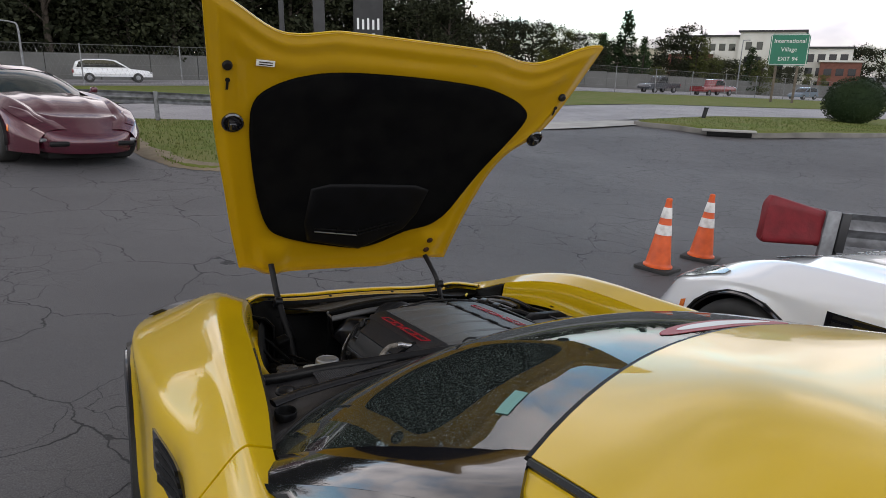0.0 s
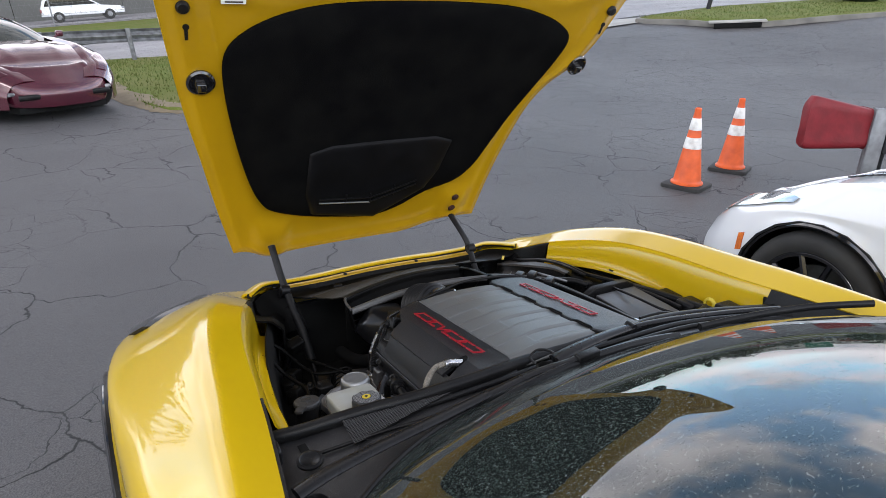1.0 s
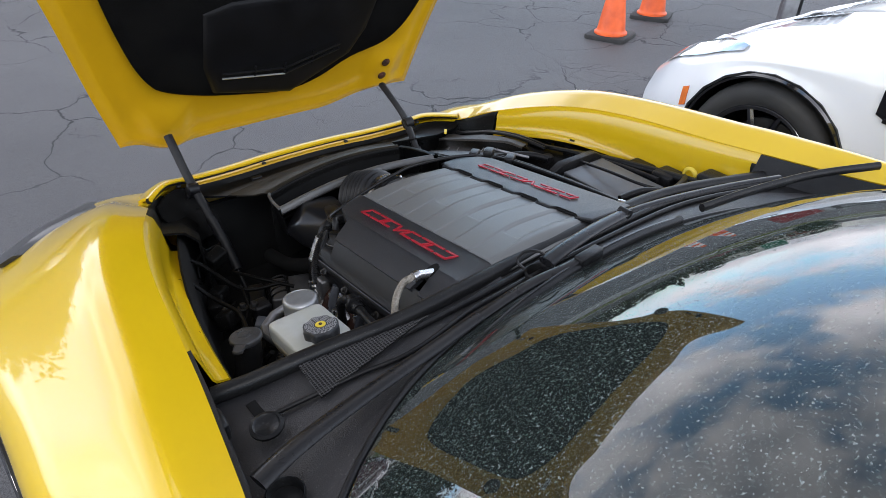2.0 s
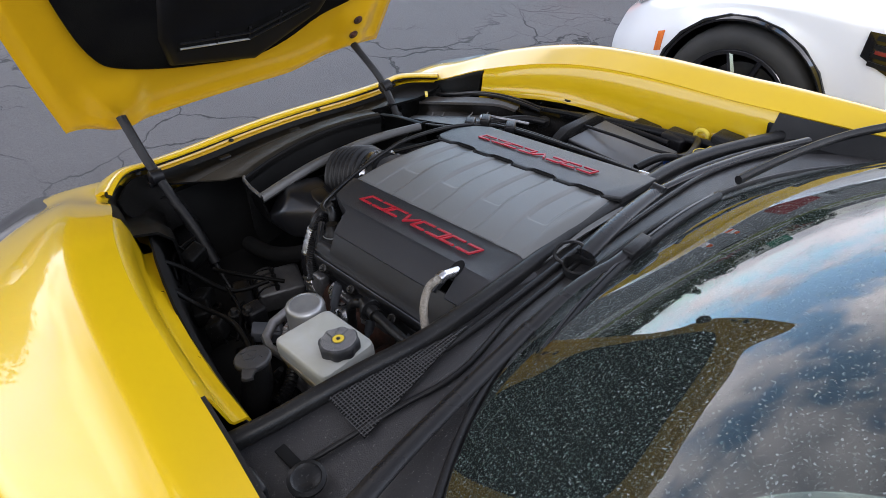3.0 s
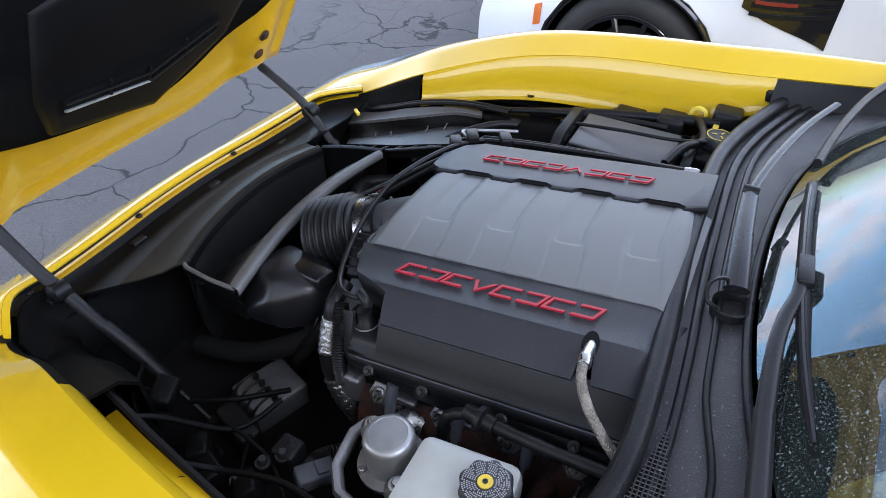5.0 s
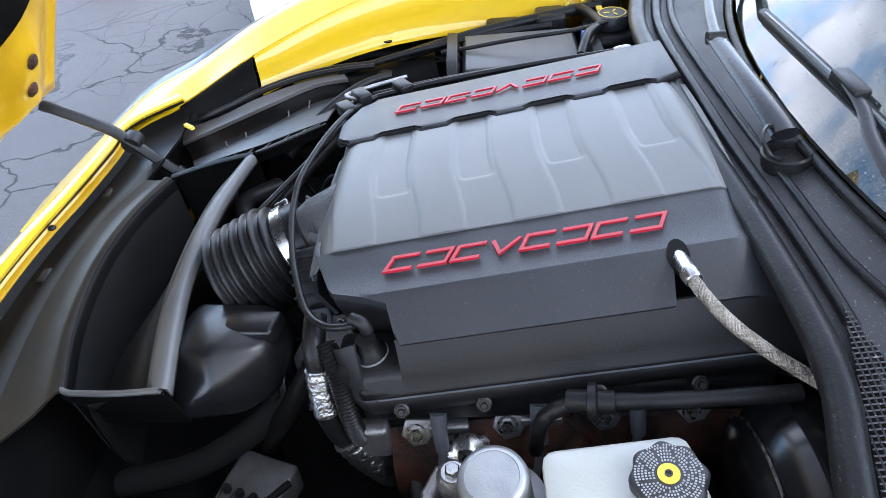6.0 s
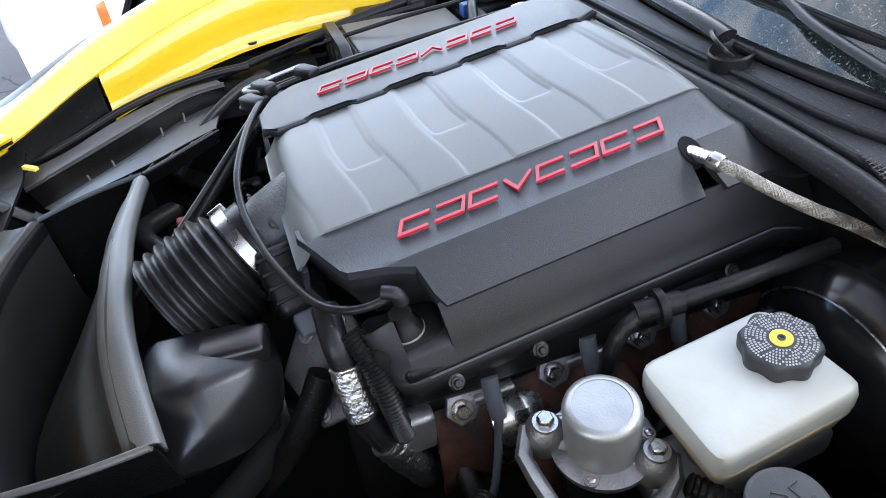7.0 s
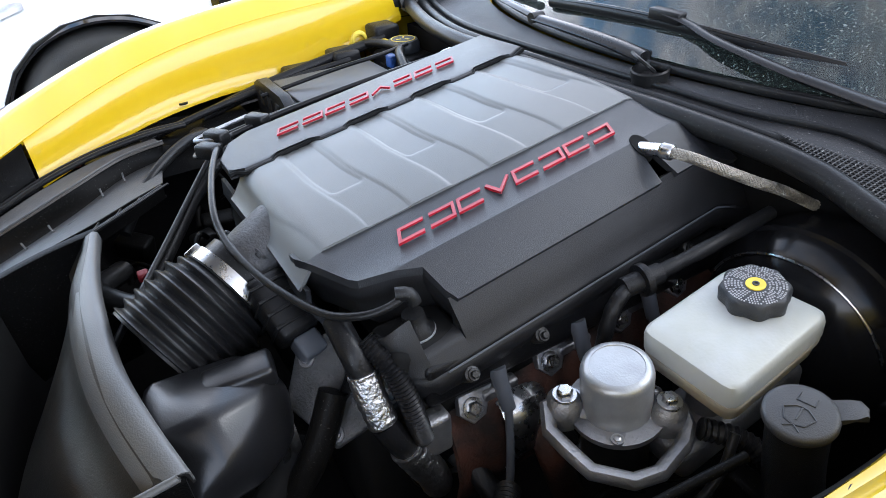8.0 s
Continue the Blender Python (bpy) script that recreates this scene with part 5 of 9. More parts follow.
# fuel line that hugs the cover's front
pipe("fuel_line", [(-0.240, 0.368, 0.777), (-0.243, 0.395, 0.770), (-0.232, 0.424, 0.764), (-0.195, 0.452, 0.757), (-0.12, 0.480, 0.760), (-0.05, 0.495, 0.768), (0.0, 0.499, 0.776), (0.045, 0.494, 0.787), (0.12, 0.474, 0.795), (0.19, 0.450, 0.796), (0.245, 0.428, 0.788), (0.268, 0.405, 0.787)], 0.0046, RUBBER, label="blue-black fuel line")
for pts, r in (([(0.268, 0.405, 0.787), (0.270, 0.30, 0.805), (0.274, 0.16, 0.820), (0.276, 0.02, 0.832), (0.276, -0.02, 0.836)], 0.0048), ([(0.286, 0.415, 0.782), (0.290, 0.30, 0.798), (0.294, 0.15, 0.812), (0.292, 0.0, 0.826)], 0.0045), ([(0.30, 0.40, 0.770), (0.312, 0.30, 0.785), (0.316, 0.15, 0.797), (0.31, 0.0, 0.81)], 0.004)):
    pipe("vapour_line", pts, r, RUBBER)
bm = bmesh.new()
lathe(bm, [(0.0065, -0.02), (0.0075, -0.012), (0.0075, 0.0), (0.0055, 0.006)], 12, axis_m((0.276, -0.012, 0.8355), (0.276, -0.2, 0.86)))
part("line_coupling", bm, STEEL, yellow_car, "bright quick coupling on the line")
pipe("brace_rod", [(0.300, 0.420, 0.772), (0.23, 0.476, 0.748), (0.12, 0.560, 0.712), (-0.002, 0.650, 0.678), (-0.03, 0.672, 0.670)], 0.0048, BLACK_PL, label="thin black brace rod", k=3)
pipe("metal_line", [(0.245, 0.43, 0.795), (0.275, 0.46, 0.79), (0.30, 0.42, 0.79), (0.34, 0.36, 0.785)], 0.0036, ALU)
pipe("metal_line", [(0.23, 0.45, 0.78), (0.25, 0.47, 0.775), (0.29, 0.45, 0.77)], 0.0034, IRON)
pipe("coolant_hose", [(0.47, 0.41, 0.725), (0.44, 0.45, 0.73), (0.40, 0.50, 0.72), (0.36, 0.545, 0.70), (0.30, 0.60, 0.66)], 0.010, RUBBER)
pipe("coolant_hose", [(0.30, 0.40, 0.76), (0.22, 0.48, 0.735), (0.15, 0.545, 0.70), (0.10, 0.60, 0.66)], 0.010, RUBBER)
pipe("coolant_hose", [(0.06, 0.60, 0.66), (0.12, 0.64, 0.655), (0.19, 0.66, 0.64), (0.26, 0.62, 0.62)], 0.017, RUBBER)
bm = bmesh.new()
box(bm, (0.142, 0.588, 0.656), (0.160, 0.604, 0.670), bevel=0.003)
part("red_connector", bm, REDTARP, yellow_car, "small red plug")
for q in ((0.257, 0.43, 0.795), (0.27, 0.36, 0.80), (0.225, 0.452, 0.79)):
    bm = bmesh.new()
    box(bm, (-0.018, -0.012, -0.012), (0.018, 0.012, 0.010), Matrix.Translation(q) @ Matrix.Rotation(0.6, 4, "Z"), 0.004)
    part("line_clip", bm, BLACK_PL, yellow_car)

# throttle, clamp and bellows
TH0, TH1 = Vector((-0.005, 0.455, 0.728)), Vector((-0.055, 0.640, 0.655))
bm = bmesh.new()
lathe(bm, [(0.050, -0.05), (0.050, 0.012), (0.046, 0.028), (0.046, 0.05)], 28, axis_m(TH0, TH1))
for k in range(4):
    a = radians(90 * k + 45)
    bolt(bm, axis_m(TH0, TH1) @ Vector((0.048 * math.cos(a), 0.048 * math.sin(a), 0.010)), TH1, 0.006, 0.006)
part("throttle_body", bm, mat("throttle_casting", (0.10, 0.10, 0.104), 0.55, 0.5, (0.06, 0.06, 0.062), 30.0, 0.4, 250), yellow_car, "dark cast throttle body")
bm = bmesh.new()
N = 90
prof = []
for i in range(N + 1):
    f = i / N
    r = 0.058 + 0.016 * ease(0.15, 0.45, f)
    if 0.26 < f < 0.97:
        r += 0.0042 * math.cos(2 * math.pi * (f - 0.26) / 0.71 * 6.5 + math.pi)
    prof.append((r, 0.030 + 0.140 * f))
lathe(bm, [(0.05, 0.03)] + prof + [(0.05, 0.170)], 36, axis_m(TH0, TH1))
bellows = part("intake_bellows", bm, RUBBER, yellow_car, "ribbed black rubber intake bellows")
bm = bmesh.new()
lathe(bm, [(0.0585, 0.048), (0.0630, 0.048), (0.0630, 0.064), (0.0585, 0.064)], 36, axis_m(TH0, TH1))
mm = axis_m(TH0, TH1)
box(bm, (-0.072, -0.012, 0.045), (-0.058, 0.012, 0.067), mm @ Matrix.Rotation(radians(-28), 4, "Z"), 0.002)
part("hose_clamp", bm, STEEL, bellows, "bright steel hose clamp")

# throttle motor, its plug and the timing cover's corner
bm = bmesh.new()
mm = axis_m((-0.062, 0.478, 0.732), (-0.150, 0.456, 0.668))
box(bm, (-0.026, -0.022, 0.0), (0.026, 0.022, 0.085), mm, 0.008)
motor = part("throttle_motor", bm, BLACK_PL, yellow_car, "black throttle motor housing")
for k in range(4):
    bm = bmesh.new()
    box(bm, (-0.028, -0.024, 0.012 + 0.018 * k), (0.028, 0.024, 0.016 + 0.018 * k), mm, 0.001)
    part("housing_rib", bm, BLACK_PL, motor)
bm = bmesh.new()
box(bm, (-0.016, -0.014, 0.085), (0.016, 0.014, 0.115), mm, 0.004)
part("motor_plug", bm, GREYPL, motor)
pipe("plug_wire", [(-0.165, 0.452, 0.650), (-0.185, 0.455, 0.625), (-0.205, 0.45, 0.640), (-0.222, 0.44, 0.685)], 0.0065, RUBBER)
bm = bmesh.new()
mt = Matrix.Translation((-0.195, 0.447, 0.640)) @ pose(0, 0, 0, -38, -22, 20)
prism(bm, [(-0.07, -0.05), (0.05, -0.06), (0.075, 0.0), (0.04, 0.055), (-0.04, 0.05)], -0.01, 0.004, mt, 0.004)
cover_plate = part("timing_cover", bm, mat("dull_grey_casting", (0.12, 0.12, 0.124), 0.6, 0.4, (0.07, 0.07, 0.07), 25.0, 0.4, 250), yellow_car, "dull grey cast timing cover")
for x, y in ((-0.05, -0.035), (0.04, -0.042), (0.055, 0.0), (-0.03, 0.038)):
    bm = bmesh.new()
    bolt(bm, mt @ Vector((x, y, 0.004)), mt @ Vector((x, y, 1)), 0.0065, 0.006)
    part("cover_bolt", bm, ALU, cover_plate)

# air box and sensor cap beside the bellows
bm = bmesh.new()
for q in ((-0.216, 0.588, 0.706), (-0.252, 0.580, 0.668), (-0.262, 0.640, 0.630), (-0.250, 0.645, 0.612), (-0.245, 0.560, 0.608), (-0.215, 0.508, 0.618), (-0.180, 0.500, 0.668), (-0.195, 0.520, 0.690), (-0.120, 0.500, 0.640), (-0.100, 0.600, 0.600), (-0.110, 0.640, 0.690), (-0.200, 0.655, 0.690), (-0.120, 0.530, 0.690)):
    bm.verts.new(q)
bmesh.ops.convex_hull(bm, input=bm.verts[:])
bmesh.ops.dissolve_limit(bm, angle_limit=0.12, verts=bm.verts[:], edges=bm.edges[:])
bmesh.ops.bevel(bm, geom=bm.edges[:], offset=0.009, segments=4, profile=0.5, affect="EDGES", clamp_overlap=True)
airbox = part("air_box", bm, BOXPL, yellow_car, "rounded black plastic air box", angle=75)
bm = bmesh.new()
box(bm, (-0.022, -0.048, 0.0), (0.022, 0.030, 0.026), Matrix.Translation((-0.160, 0.552, 0.674)) @ pose(0, 0, 0, -6, 2, -10), 0.007, 3)
cap = part("sensor_cap", bm, BOXPL, airbox)
bm = bmesh.new()
lathe(bm, [(0.0065, 0), (0.0065, 0.004), (0.005, 0.006), (0, 0.006)], 14, axis_m((-0.182, 0.572, 0.690), (-1.0, 0.572, 0.8)))
part("cap_stud", bm, IRON, cap)

# intake funnel behind the nose: a rolled front rim, a dark throat and a rear wall that flares into a lip
RIM_B = [(-0.270, 0.623, 0.702), (-0.174, 0.642, 0.708), (-0.08, 0.654, 0.713), (0.05, 0.655, 0.717), (0.14, 0.648, 0.716), (0.222, 0.637, 0.713)]
RIM_F = [(-0.232, 0.795, 0.655), (-0.145, 0.824, 0.660), (-0.060, 0.838, 0.667), (0.025, 0.840, 0.674), (0.115, 0.822, 0.683), (0.200, 0.788, 0.690)]
OUTER = [(-0.325, 0.858, 0.652), (-0.20, 0.880, 0.657), (-0.09, 0.893, 0.662), (0.02, 0.893, 0.668), (0.12, 0.875, 0.676), (0.205, 0.835, 0.686)]
rb, rf, ro = spline(RIM_B, 8), spline(RIM_F, 8), spline(OUTER, 8)
rows, throat, front = [], [], []
for k, (a, b) in enumerate(zip(rb, rf)):
    d, f = b - a, k / (len(rb) - 1)
    at = lambda u, w, y=0.0: a + d * u + Vector((0, y, w))
    # the wall falls gently near the flank end and dives early at the far end
    dive, deep = 0.84 - 0.52 * ease(0.15, 0.95, f), 0.085 + 0.03 * f
    end = ease(0.0, 0.06, f) * ease(1.0, 0.90, f)
    row = [at(0.0, -0.014, -0.004), at(0.0, -0.005, -0.002), at(0.0, 0.0), at(0.03, 0.0012)]
    lip_w = 0.17 * (1 - 0.45 * ease(0.70, 1.0, f))
    for i in range(1, 10):
        u = 0.03 + (dive - 0.03) * i / 9
        w = -0.026 * ease(lip_w * 0.55, lip_w * 1.5, u) - (deep - 0.026) * (max(0.0, u - lip_w) / (dive - lip_w)) ** 1.2
        row.append(at(u, w * (0.35 + 0.65 * end)))
    low = -deep * (0.35 + 0.65 * end)
    rows.append(row)
    throat.append([at(dive - 0.01, low - 0.004), at(dive + 0.03, low - 0.03), at(dive + 0.08, low - 0.12), at(0.90, low - 0.14), at(0.962, low - 0.10), at(0.970, -0.020), at(0.975, -0.014)])
    front.append([at(0.968, -0.020), at(0.971, -0.013), at(0.977, -0.006), at(0.986, -0.0015), at(1.0, 0.0)])
trough = part("intake_duct", slab(rows, 0.003), DUCT, yellow_car, "dusty black plastic intake duct with a flared lip", angle=75)
# throat skin near black, shade of its depth put into the colour
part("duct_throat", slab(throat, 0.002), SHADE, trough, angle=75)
part("duct_front", slab(front, 0.003), DUSTY, trough, angle=75)
lip = []
for k, (a, b) in enumerate(zip(rb, rf)):
    f = k / (len(rb) - 1)
    w = 0.17 * (1 - 0.72 * ease(0.55, 1.0, f))
    lip.append([a + (b - a) * (w * u) + Vector((0, back, z)) for u, z, back in ((0.0, -0.010, -0.0050), (0.0, 0.0005, -0.0035), (0.05, 0.0028, 0.0), (0.35, 0.0026, 0.0), (0.7, -0.0005, 0.0), (1.0, -0.0085, 0.0), (1.15, -0.0150, 0.0))])
part("duct_lip", slab(lip, 0.002), LIP, trough, "dusty flared duct lip, sky sheen put into its grey", angle=75)
# near rim from the lip's corner round into the front rim, and the brown apron outside it
bm = bmesh.new()
near = [rb[0].lerp(rf[0], t) + Vector((-0.004 * math.sin(math.pi * t), 0, 0.001)) for t in (0.03, 0.2, 0.4, 0.6, 0.8, 0.93)]
tube(bm, near + [rf[0] + Vector((0.006, 0.004, 0.001)), rf[2]], 0.0042, 10, 4)
part("duct_rim", bm, LIP, trough, "thin rolled duct rim")
apron = []
for a, b in zip(rf, ro):
    apron.append([a.lerp(b, u) + Vector((0, 0, z)) for u, z in ((-0.02, 0.000), (0.06, 0.003), (0.16, 0.002), (0.35, -0.003), (0.7, -0.003), (1.0, 0.0))])
part("duct_apron", slab(apron, 0.004), APRON, trough, "brown-dusted apron of the duct", angle=75)
rws = [[rb[0].lerp(rf[0], i / 12) + Vector((x, 0, -z)) for x, z in ((-0.001, 0.002), (0.004, 0.02), (0.010, 0.045), (0.016, 0.085))] for i in range(13)]
part("duct_wall", slab(rws, 0.004), DUSTY, trough)
rws = [[rb[-1].lerp(rf[-1], i / 12) + Vector((x, 0, z + 0.004 * math.sin(math.pi * i / 12))) for x, z in ((0.0, 0.001), (0.010, 0.004), (0.020, -0.002), (0.024, -0.05), (0.03, -0.25))] for i in range(13)]
part("duct_wall", slab(rws, 0.004), DUSTY, trough)
# panel from the apron up to the nose, and down into the corners
rows = []
for q in nose_edge():
    d = nose_out(q.x, q.y)
    a = q - d * 0.010 + Vector((0, 0, -0.014))
    if q.x < -0.42:
        continue
    f = max(0.0, min(1.0, (q.x + 0.40) / 0.72)) * (len(ro) - 1)
    i = min(int(f), len(ro) - 2)
    e = ro[i].lerp(ro[i + 1], f - i) + Vector((0, 0.002, 0.0005))
    rows.append([a, a.lerp(e, 0.08) + Vector((0, 0, -0.014)), a.lerp(e, 0.35) + Vector((0, 0, -0.020)), a.lerp(e, 0.75) + Vector((0, 0, -0.008)), e])
part("radiator_shroud", slab(rows, 0.005), DUSTY, yellow_car, "dusty black radiator shroud behind the nose")
rows = []
for q in nose_edge():
    d = nose_out(q.x, q.y)
    if q.x > 0.10:
        rows.append([q - d * (0.022 + 0.02 * k) + Vector((0, 0, -0.030 - 0.055 * k)) for k in range(4)])
part("nose_liner", slab(rows, 0.004), DUSTY, yellow_car, "black liner behind the nose")
for k in range(6, len(ne) - 5, 10):
    q = ne[k] - nose_out(ne[k].x, ne[k].y) * 0.040 + Vector((0, 0, -0.034))
    bm = bmesh.new()
    box(bm, (-0.016, -0.008, -0.004), (0.016, 0.008, 0.012), Matrix.Translation(q), 0.003)
    part("shroud_clip", bm, BLACK_PL, yellow_car)

# right front: dusty lip, dark trough, ribbed tray floor and toothed slot, then a thin rim
TR_A = spline([(0.475, 0.880, 0.636), (0.470, 0.790, 0.662), (0.464, 0.690, 0.702), (0.468, 0.590, 0.728), (0.466, 0.50, 0.740)], 6)
TR_B = spline([(0.410, 0.855, 0.640), (0.402, 0.750, 0.680), (0.417, 0.640, 0.714), (0.443, 0.560, 0.731), (0.440, 0.490, 0.741)], 6)
TR_C = spline([(0.372, 0.830, 0.618), (0.370, 0.745, 0.650), (0.382, 0.655, 0.680), (0.425, 0.570, 0.700), (0.436, 0.50, 0.711)], 6)
TR_D = spline([(0.325, 0.805, 0.634), (0.306, 0.715, 0.668), (0.302, 0.640, 0.690), (0.316, 0.570, 0.706), (0.330, 0.520, 0.714)], 6)
TR_E = spline([(0.297, 0.820, 0.635), (0.268, 0.735, 0.669), (0.254, 0.660, 0.694), (0.268, 0.590, 0.711), (0.300, 0.525, 0.721)], 6)
LIPBR = mat("brown_grey_lip", (0.036, 0.032, 0.028), 0.5, 0.0, (0.056, 0.049, 0.042), 12.0, 0.2, 400, rvar=0.1, speck=0.3)
tray = part("lamp_tray", slab([[c.lerp(d, u) + Vector((0, 0, 0.002 * math.sin(math.pi * u))) for u in (0, 0.25, 0.5, 0.75, 1.0)] for c, d in zip(TR_C, TR_D)], 0.003), TRAY, yellow_car, "ribbed black plastic lamp tray")
part("tray_lip", slab([[a + Vector((0.006, 0, -0.012)), a, a.lerp(b, 0.5) + Vector((0, 0, -0.002)), b + Vector((0, 0, 0.001)), b + Vector((-0.003, 0, -0.004))] for a, b in zip(TR_A, TR_B)], 0.003), LIPBR, tray, "brown-grey dusty lip")
part("tray_wall", slab([[b + Vector((0.001, 0, -0.002)), b.lerp(c, 0.5) + Vector((0.006, 0, -0.008)), c + Vector((0.002, 0, -0.001))] for b, c in zip(TR_B, TR_C)], 0.003), DUSTY, tray)
part("tray_slot", slab([[d + Vector((0, 0, -0.001)), d + Vector((-0.003, 0, -0.02)), e + Vector((0.004, 0, -0.02)), e + Vector((0, 0, -0.002))] for d, e in zip(TR_D, TR_E)], 0.003), DUSTY, tray)
bm = bmesh.new()
tube(bm, [q + Vector((0, 0, 0.001)) for q in TR_B], 0.0018, 6, 1)
part("lip_edge", bm, LIP, tray)
bm = bmesh.new()
tube(bm, TR_E, 0.0042, 8, 1)
part("tray_edge", bm, BLACK_PL, tray)
for k in (6, 9, 15, 18):
    c, d = TR_C[k], TR_D[k]
    bm = bmesh.new()
    tube(bm, [c.lerp(d, 0.06) + Vector((0, 0, 0.012)), c.lerp(d, 0.12) + Vector((0, 0, 0.006)), c.lerp(d, 0.24) + Vector((0, 0, 0.002))], 0.0016, 6, 2)
    part("tray_rib", bm, LIP, tray)
for k in range(4, 22, 3):
    d, e = TR_D[k], TR_E[k]
    bm = bmesh.new()
    tube(bm, [d + Vector((0, 0, -0.003)), d.lerp(e, 0.5) + Vector((0, 0, -0.004)), e], 0.0016, 6, 1)
    part("slot_tooth", bm, BLACK_PL, tray)
for off, rr in ((0.010, 0.0050), (0.024, 0.0045)):
    pipe("tray_seal", [q + Vector((off, 0, 0.006)) for q in TR_A[::4]] + [(0.474 + off, 0.44, 0.744)], rr, RUBBER)
pipe("control_cable", [TR_E[0] + Vector((-0.03, 0.04, -0.004)), TR_E[4] + Vector((-0.012, 0, 0.004)), TR_E[10] + Vector((-0.010, 0, 0.004)), TR_E[16] + Vector((-0.008, 0, 0.004)), TR_E[24] + Vector((0.0, -0.01, 0.002))], 0.0022, SATIN)
bm = bmesh.new()
box(bm, (-0.006, -0.014, 0), (0.006, 0.014, 0.002), Matrix.Translation((0.484, 0.64, 0.716)) @ pose(0, 0, 0, -6, 30, -8))
part("sticker", bm, REDTARP, yellow_car, "small orange and grey sticker")
bm = bmesh.new()
box(bm, (-0.014, -0.004, -0.003), (0.014, 0.004, 0.003), Matrix.Translation((0.420, 0.834, 0.672)) @ Matrix.Rotation(0.9, 4, "Z"))
part("yellow_clip", bm, YEL_MARK, yellow_car, "small yellow clip")
rows = []
for i in range(9):
    a = i / 8
    y = 0.62 - 0.30 * a
    rows.append([Vector((0.53 + 0.03 * a, y, 0.705 + 0.03 * a)), Vector((0.50 + 0.02 * a, y, 0.715 + 0.02 * a)), Vector((0.47, y - 0.01, 0.715 + 0.01 * math.sin(6 * a))), Vector((0.45, y - 0.02, 0.67))])
part("inner_wing", slab(rows, 0.005), DUSTY, yellow_car, "black inner wing panel")
bm = bmesh.new()
lathe(bm, [(0.016, -0.02), (0.016, 0.006), (0.010, 0.010), (0, 0.010)], 16, Matrix.Translation((0.482, 0.421, 0.722)))
part("body_mount_cap", bm, RUBBER, yellow_car)
bm = bmesh.new()
box(bm, (0.365, 0.035, 0.66), (0.520, 0.262, 0.770), CM @ CM.inverted(), 0.010, 2)
fuse = part("battery_box", bm, COVER_DARK, yellow_car, "flat grey-black battery cover")
bm = bmesh.new()
box(bm, (0.366, 0.045, 0.7705), (0.516, 0.255, 0.778), bevel=0.003)
part("lid", bm, mat("battery_lid_grey", (0.075, 0.078, 0.082), 0.5, 0.0, (0.10, 0.102, 0.106), 12.0, 0.1, 500, speck=0.3), fuse, "dull grey battery lid")
for y in (0.278, 0.014):
    bm = bmesh.new()
    prism(bm, [(0.345, 0.70), (0.53, 0.70), (0.53, 0.778), (0.50, 0.792), (0.375, 0.792), (0.345, 0.775)], -0.010, 0.010, Matrix.Translation((0, y, 0)) @ Matrix(((1, 0, 0, 0), (0, 0, -1, 0), (0, 1, 0, 0), (0, 0, 0, 1))), 0.002)
    br = part("clamp_plate", bm, BLACK_PL, fuse, "black upright clamp plate")
    # three near-black blocks a plate, shade of its slots
    for k in range(3):
        bm = bmesh.new()
        box(bm, (0.385 + 0.045 * k, y - 0.012, 0.745), (0.41 + 0.045 * k, y + 0.012, 0.772), bevel=0.002)
        part("plate_slot", bm, SHADE, fuse)
pipe("clamp_cable", [(0.45, 0.30, 0.775), (0.43, 0.16, 0.800), (0.42, 0.06, 0.812), (0.44, -0.01, 0.815)], 0.004, RUBBER)
pipe("battery_cable", [(0.34, 0.05, 0.80), (0.40, 0.03, 0.812), (0.46, 0.0, 0.805), (0.55, 0.02, 0.80), (0.60, 0.06, 0.78)], 0.009, RUBBER)
pipe("wiring_loom", [(0.53, 0.40, 0.735), (0.545, 0.25, 0.765), (0.56, 0.10, 0.785), (0.565, -0.02, 0.80)], 0.011, RUBBER)
pipe("wiring_loom", [(0.50, 0.52, 0.725), (0.525, 0.36, 0.75), (0.535, 0.2, 0.768), (0.53, 0.08, 0.78)], 0.007, RUBBER)
bm = bmesh.new()
lathe(bm, [(0.030, 0), (0.034, 0.004), (0.034, 0.020), (0.030, 0.026), (0, 0.027)], 28, Matrix.Translation((0.49, -0.028, 0.785)), lambda a: 1 + 0.05 * math.cos(8 * a))
tank_cap = part("coolant_cap", bm, CAPBLK, yellow_car, "round black coolant cap with yellow print")
bm = bmesh.new()
lathe(bm, [(0.026, 0.0272), (0.0258, 0.0280), (0.0242, 0.0280), (0.024, 0.0272)], 28, Matrix.Translation((0.49, -0.028, 0.785)), None, False)
for k in range(3):
    box(bm, (-0.0016, 0.005, 0.0272), (0.0016, 0.016, 0.0280), Matrix.Translation((0.49, -0.028, 0.785)) @ Matrix.Rotation(radians(120 * k), 4, "Z"))
tagged(part("cap_print", bm, YEL_MARK, tank_cap), kind="stuff")
bm = bmesh.new()
box(bm, (0.43, -0.075, 0.68), (0.555, 0.02, 0.786), bevel=0.014, seg=3)
part("coolant_tank", bm, BLACK_PL, yellow_car)
bm = bmesh.new()
ang = [2 * math.pi * k / 18 for k in range(18)]
rws = [[Vector((0.585 + 0.001 * math.cos(b), 0.03 + (0.016 + 0.005 * math.cos(b)) * math.cos(a), 0.80 + (0.016 + 0.005 * math.cos(b)) * math.sin(a))) + Vector((0.005 * math.sin(b), 0, 0)) for b in (2 * math.pi * k / 8 for k in range(8))] for a in ang]
grid(bm, rws, closed_u=True, closed_v=True)
part("dipstick_ring", bm, YEL_MARK, yellow_car, "pale yellow dipstick ring")
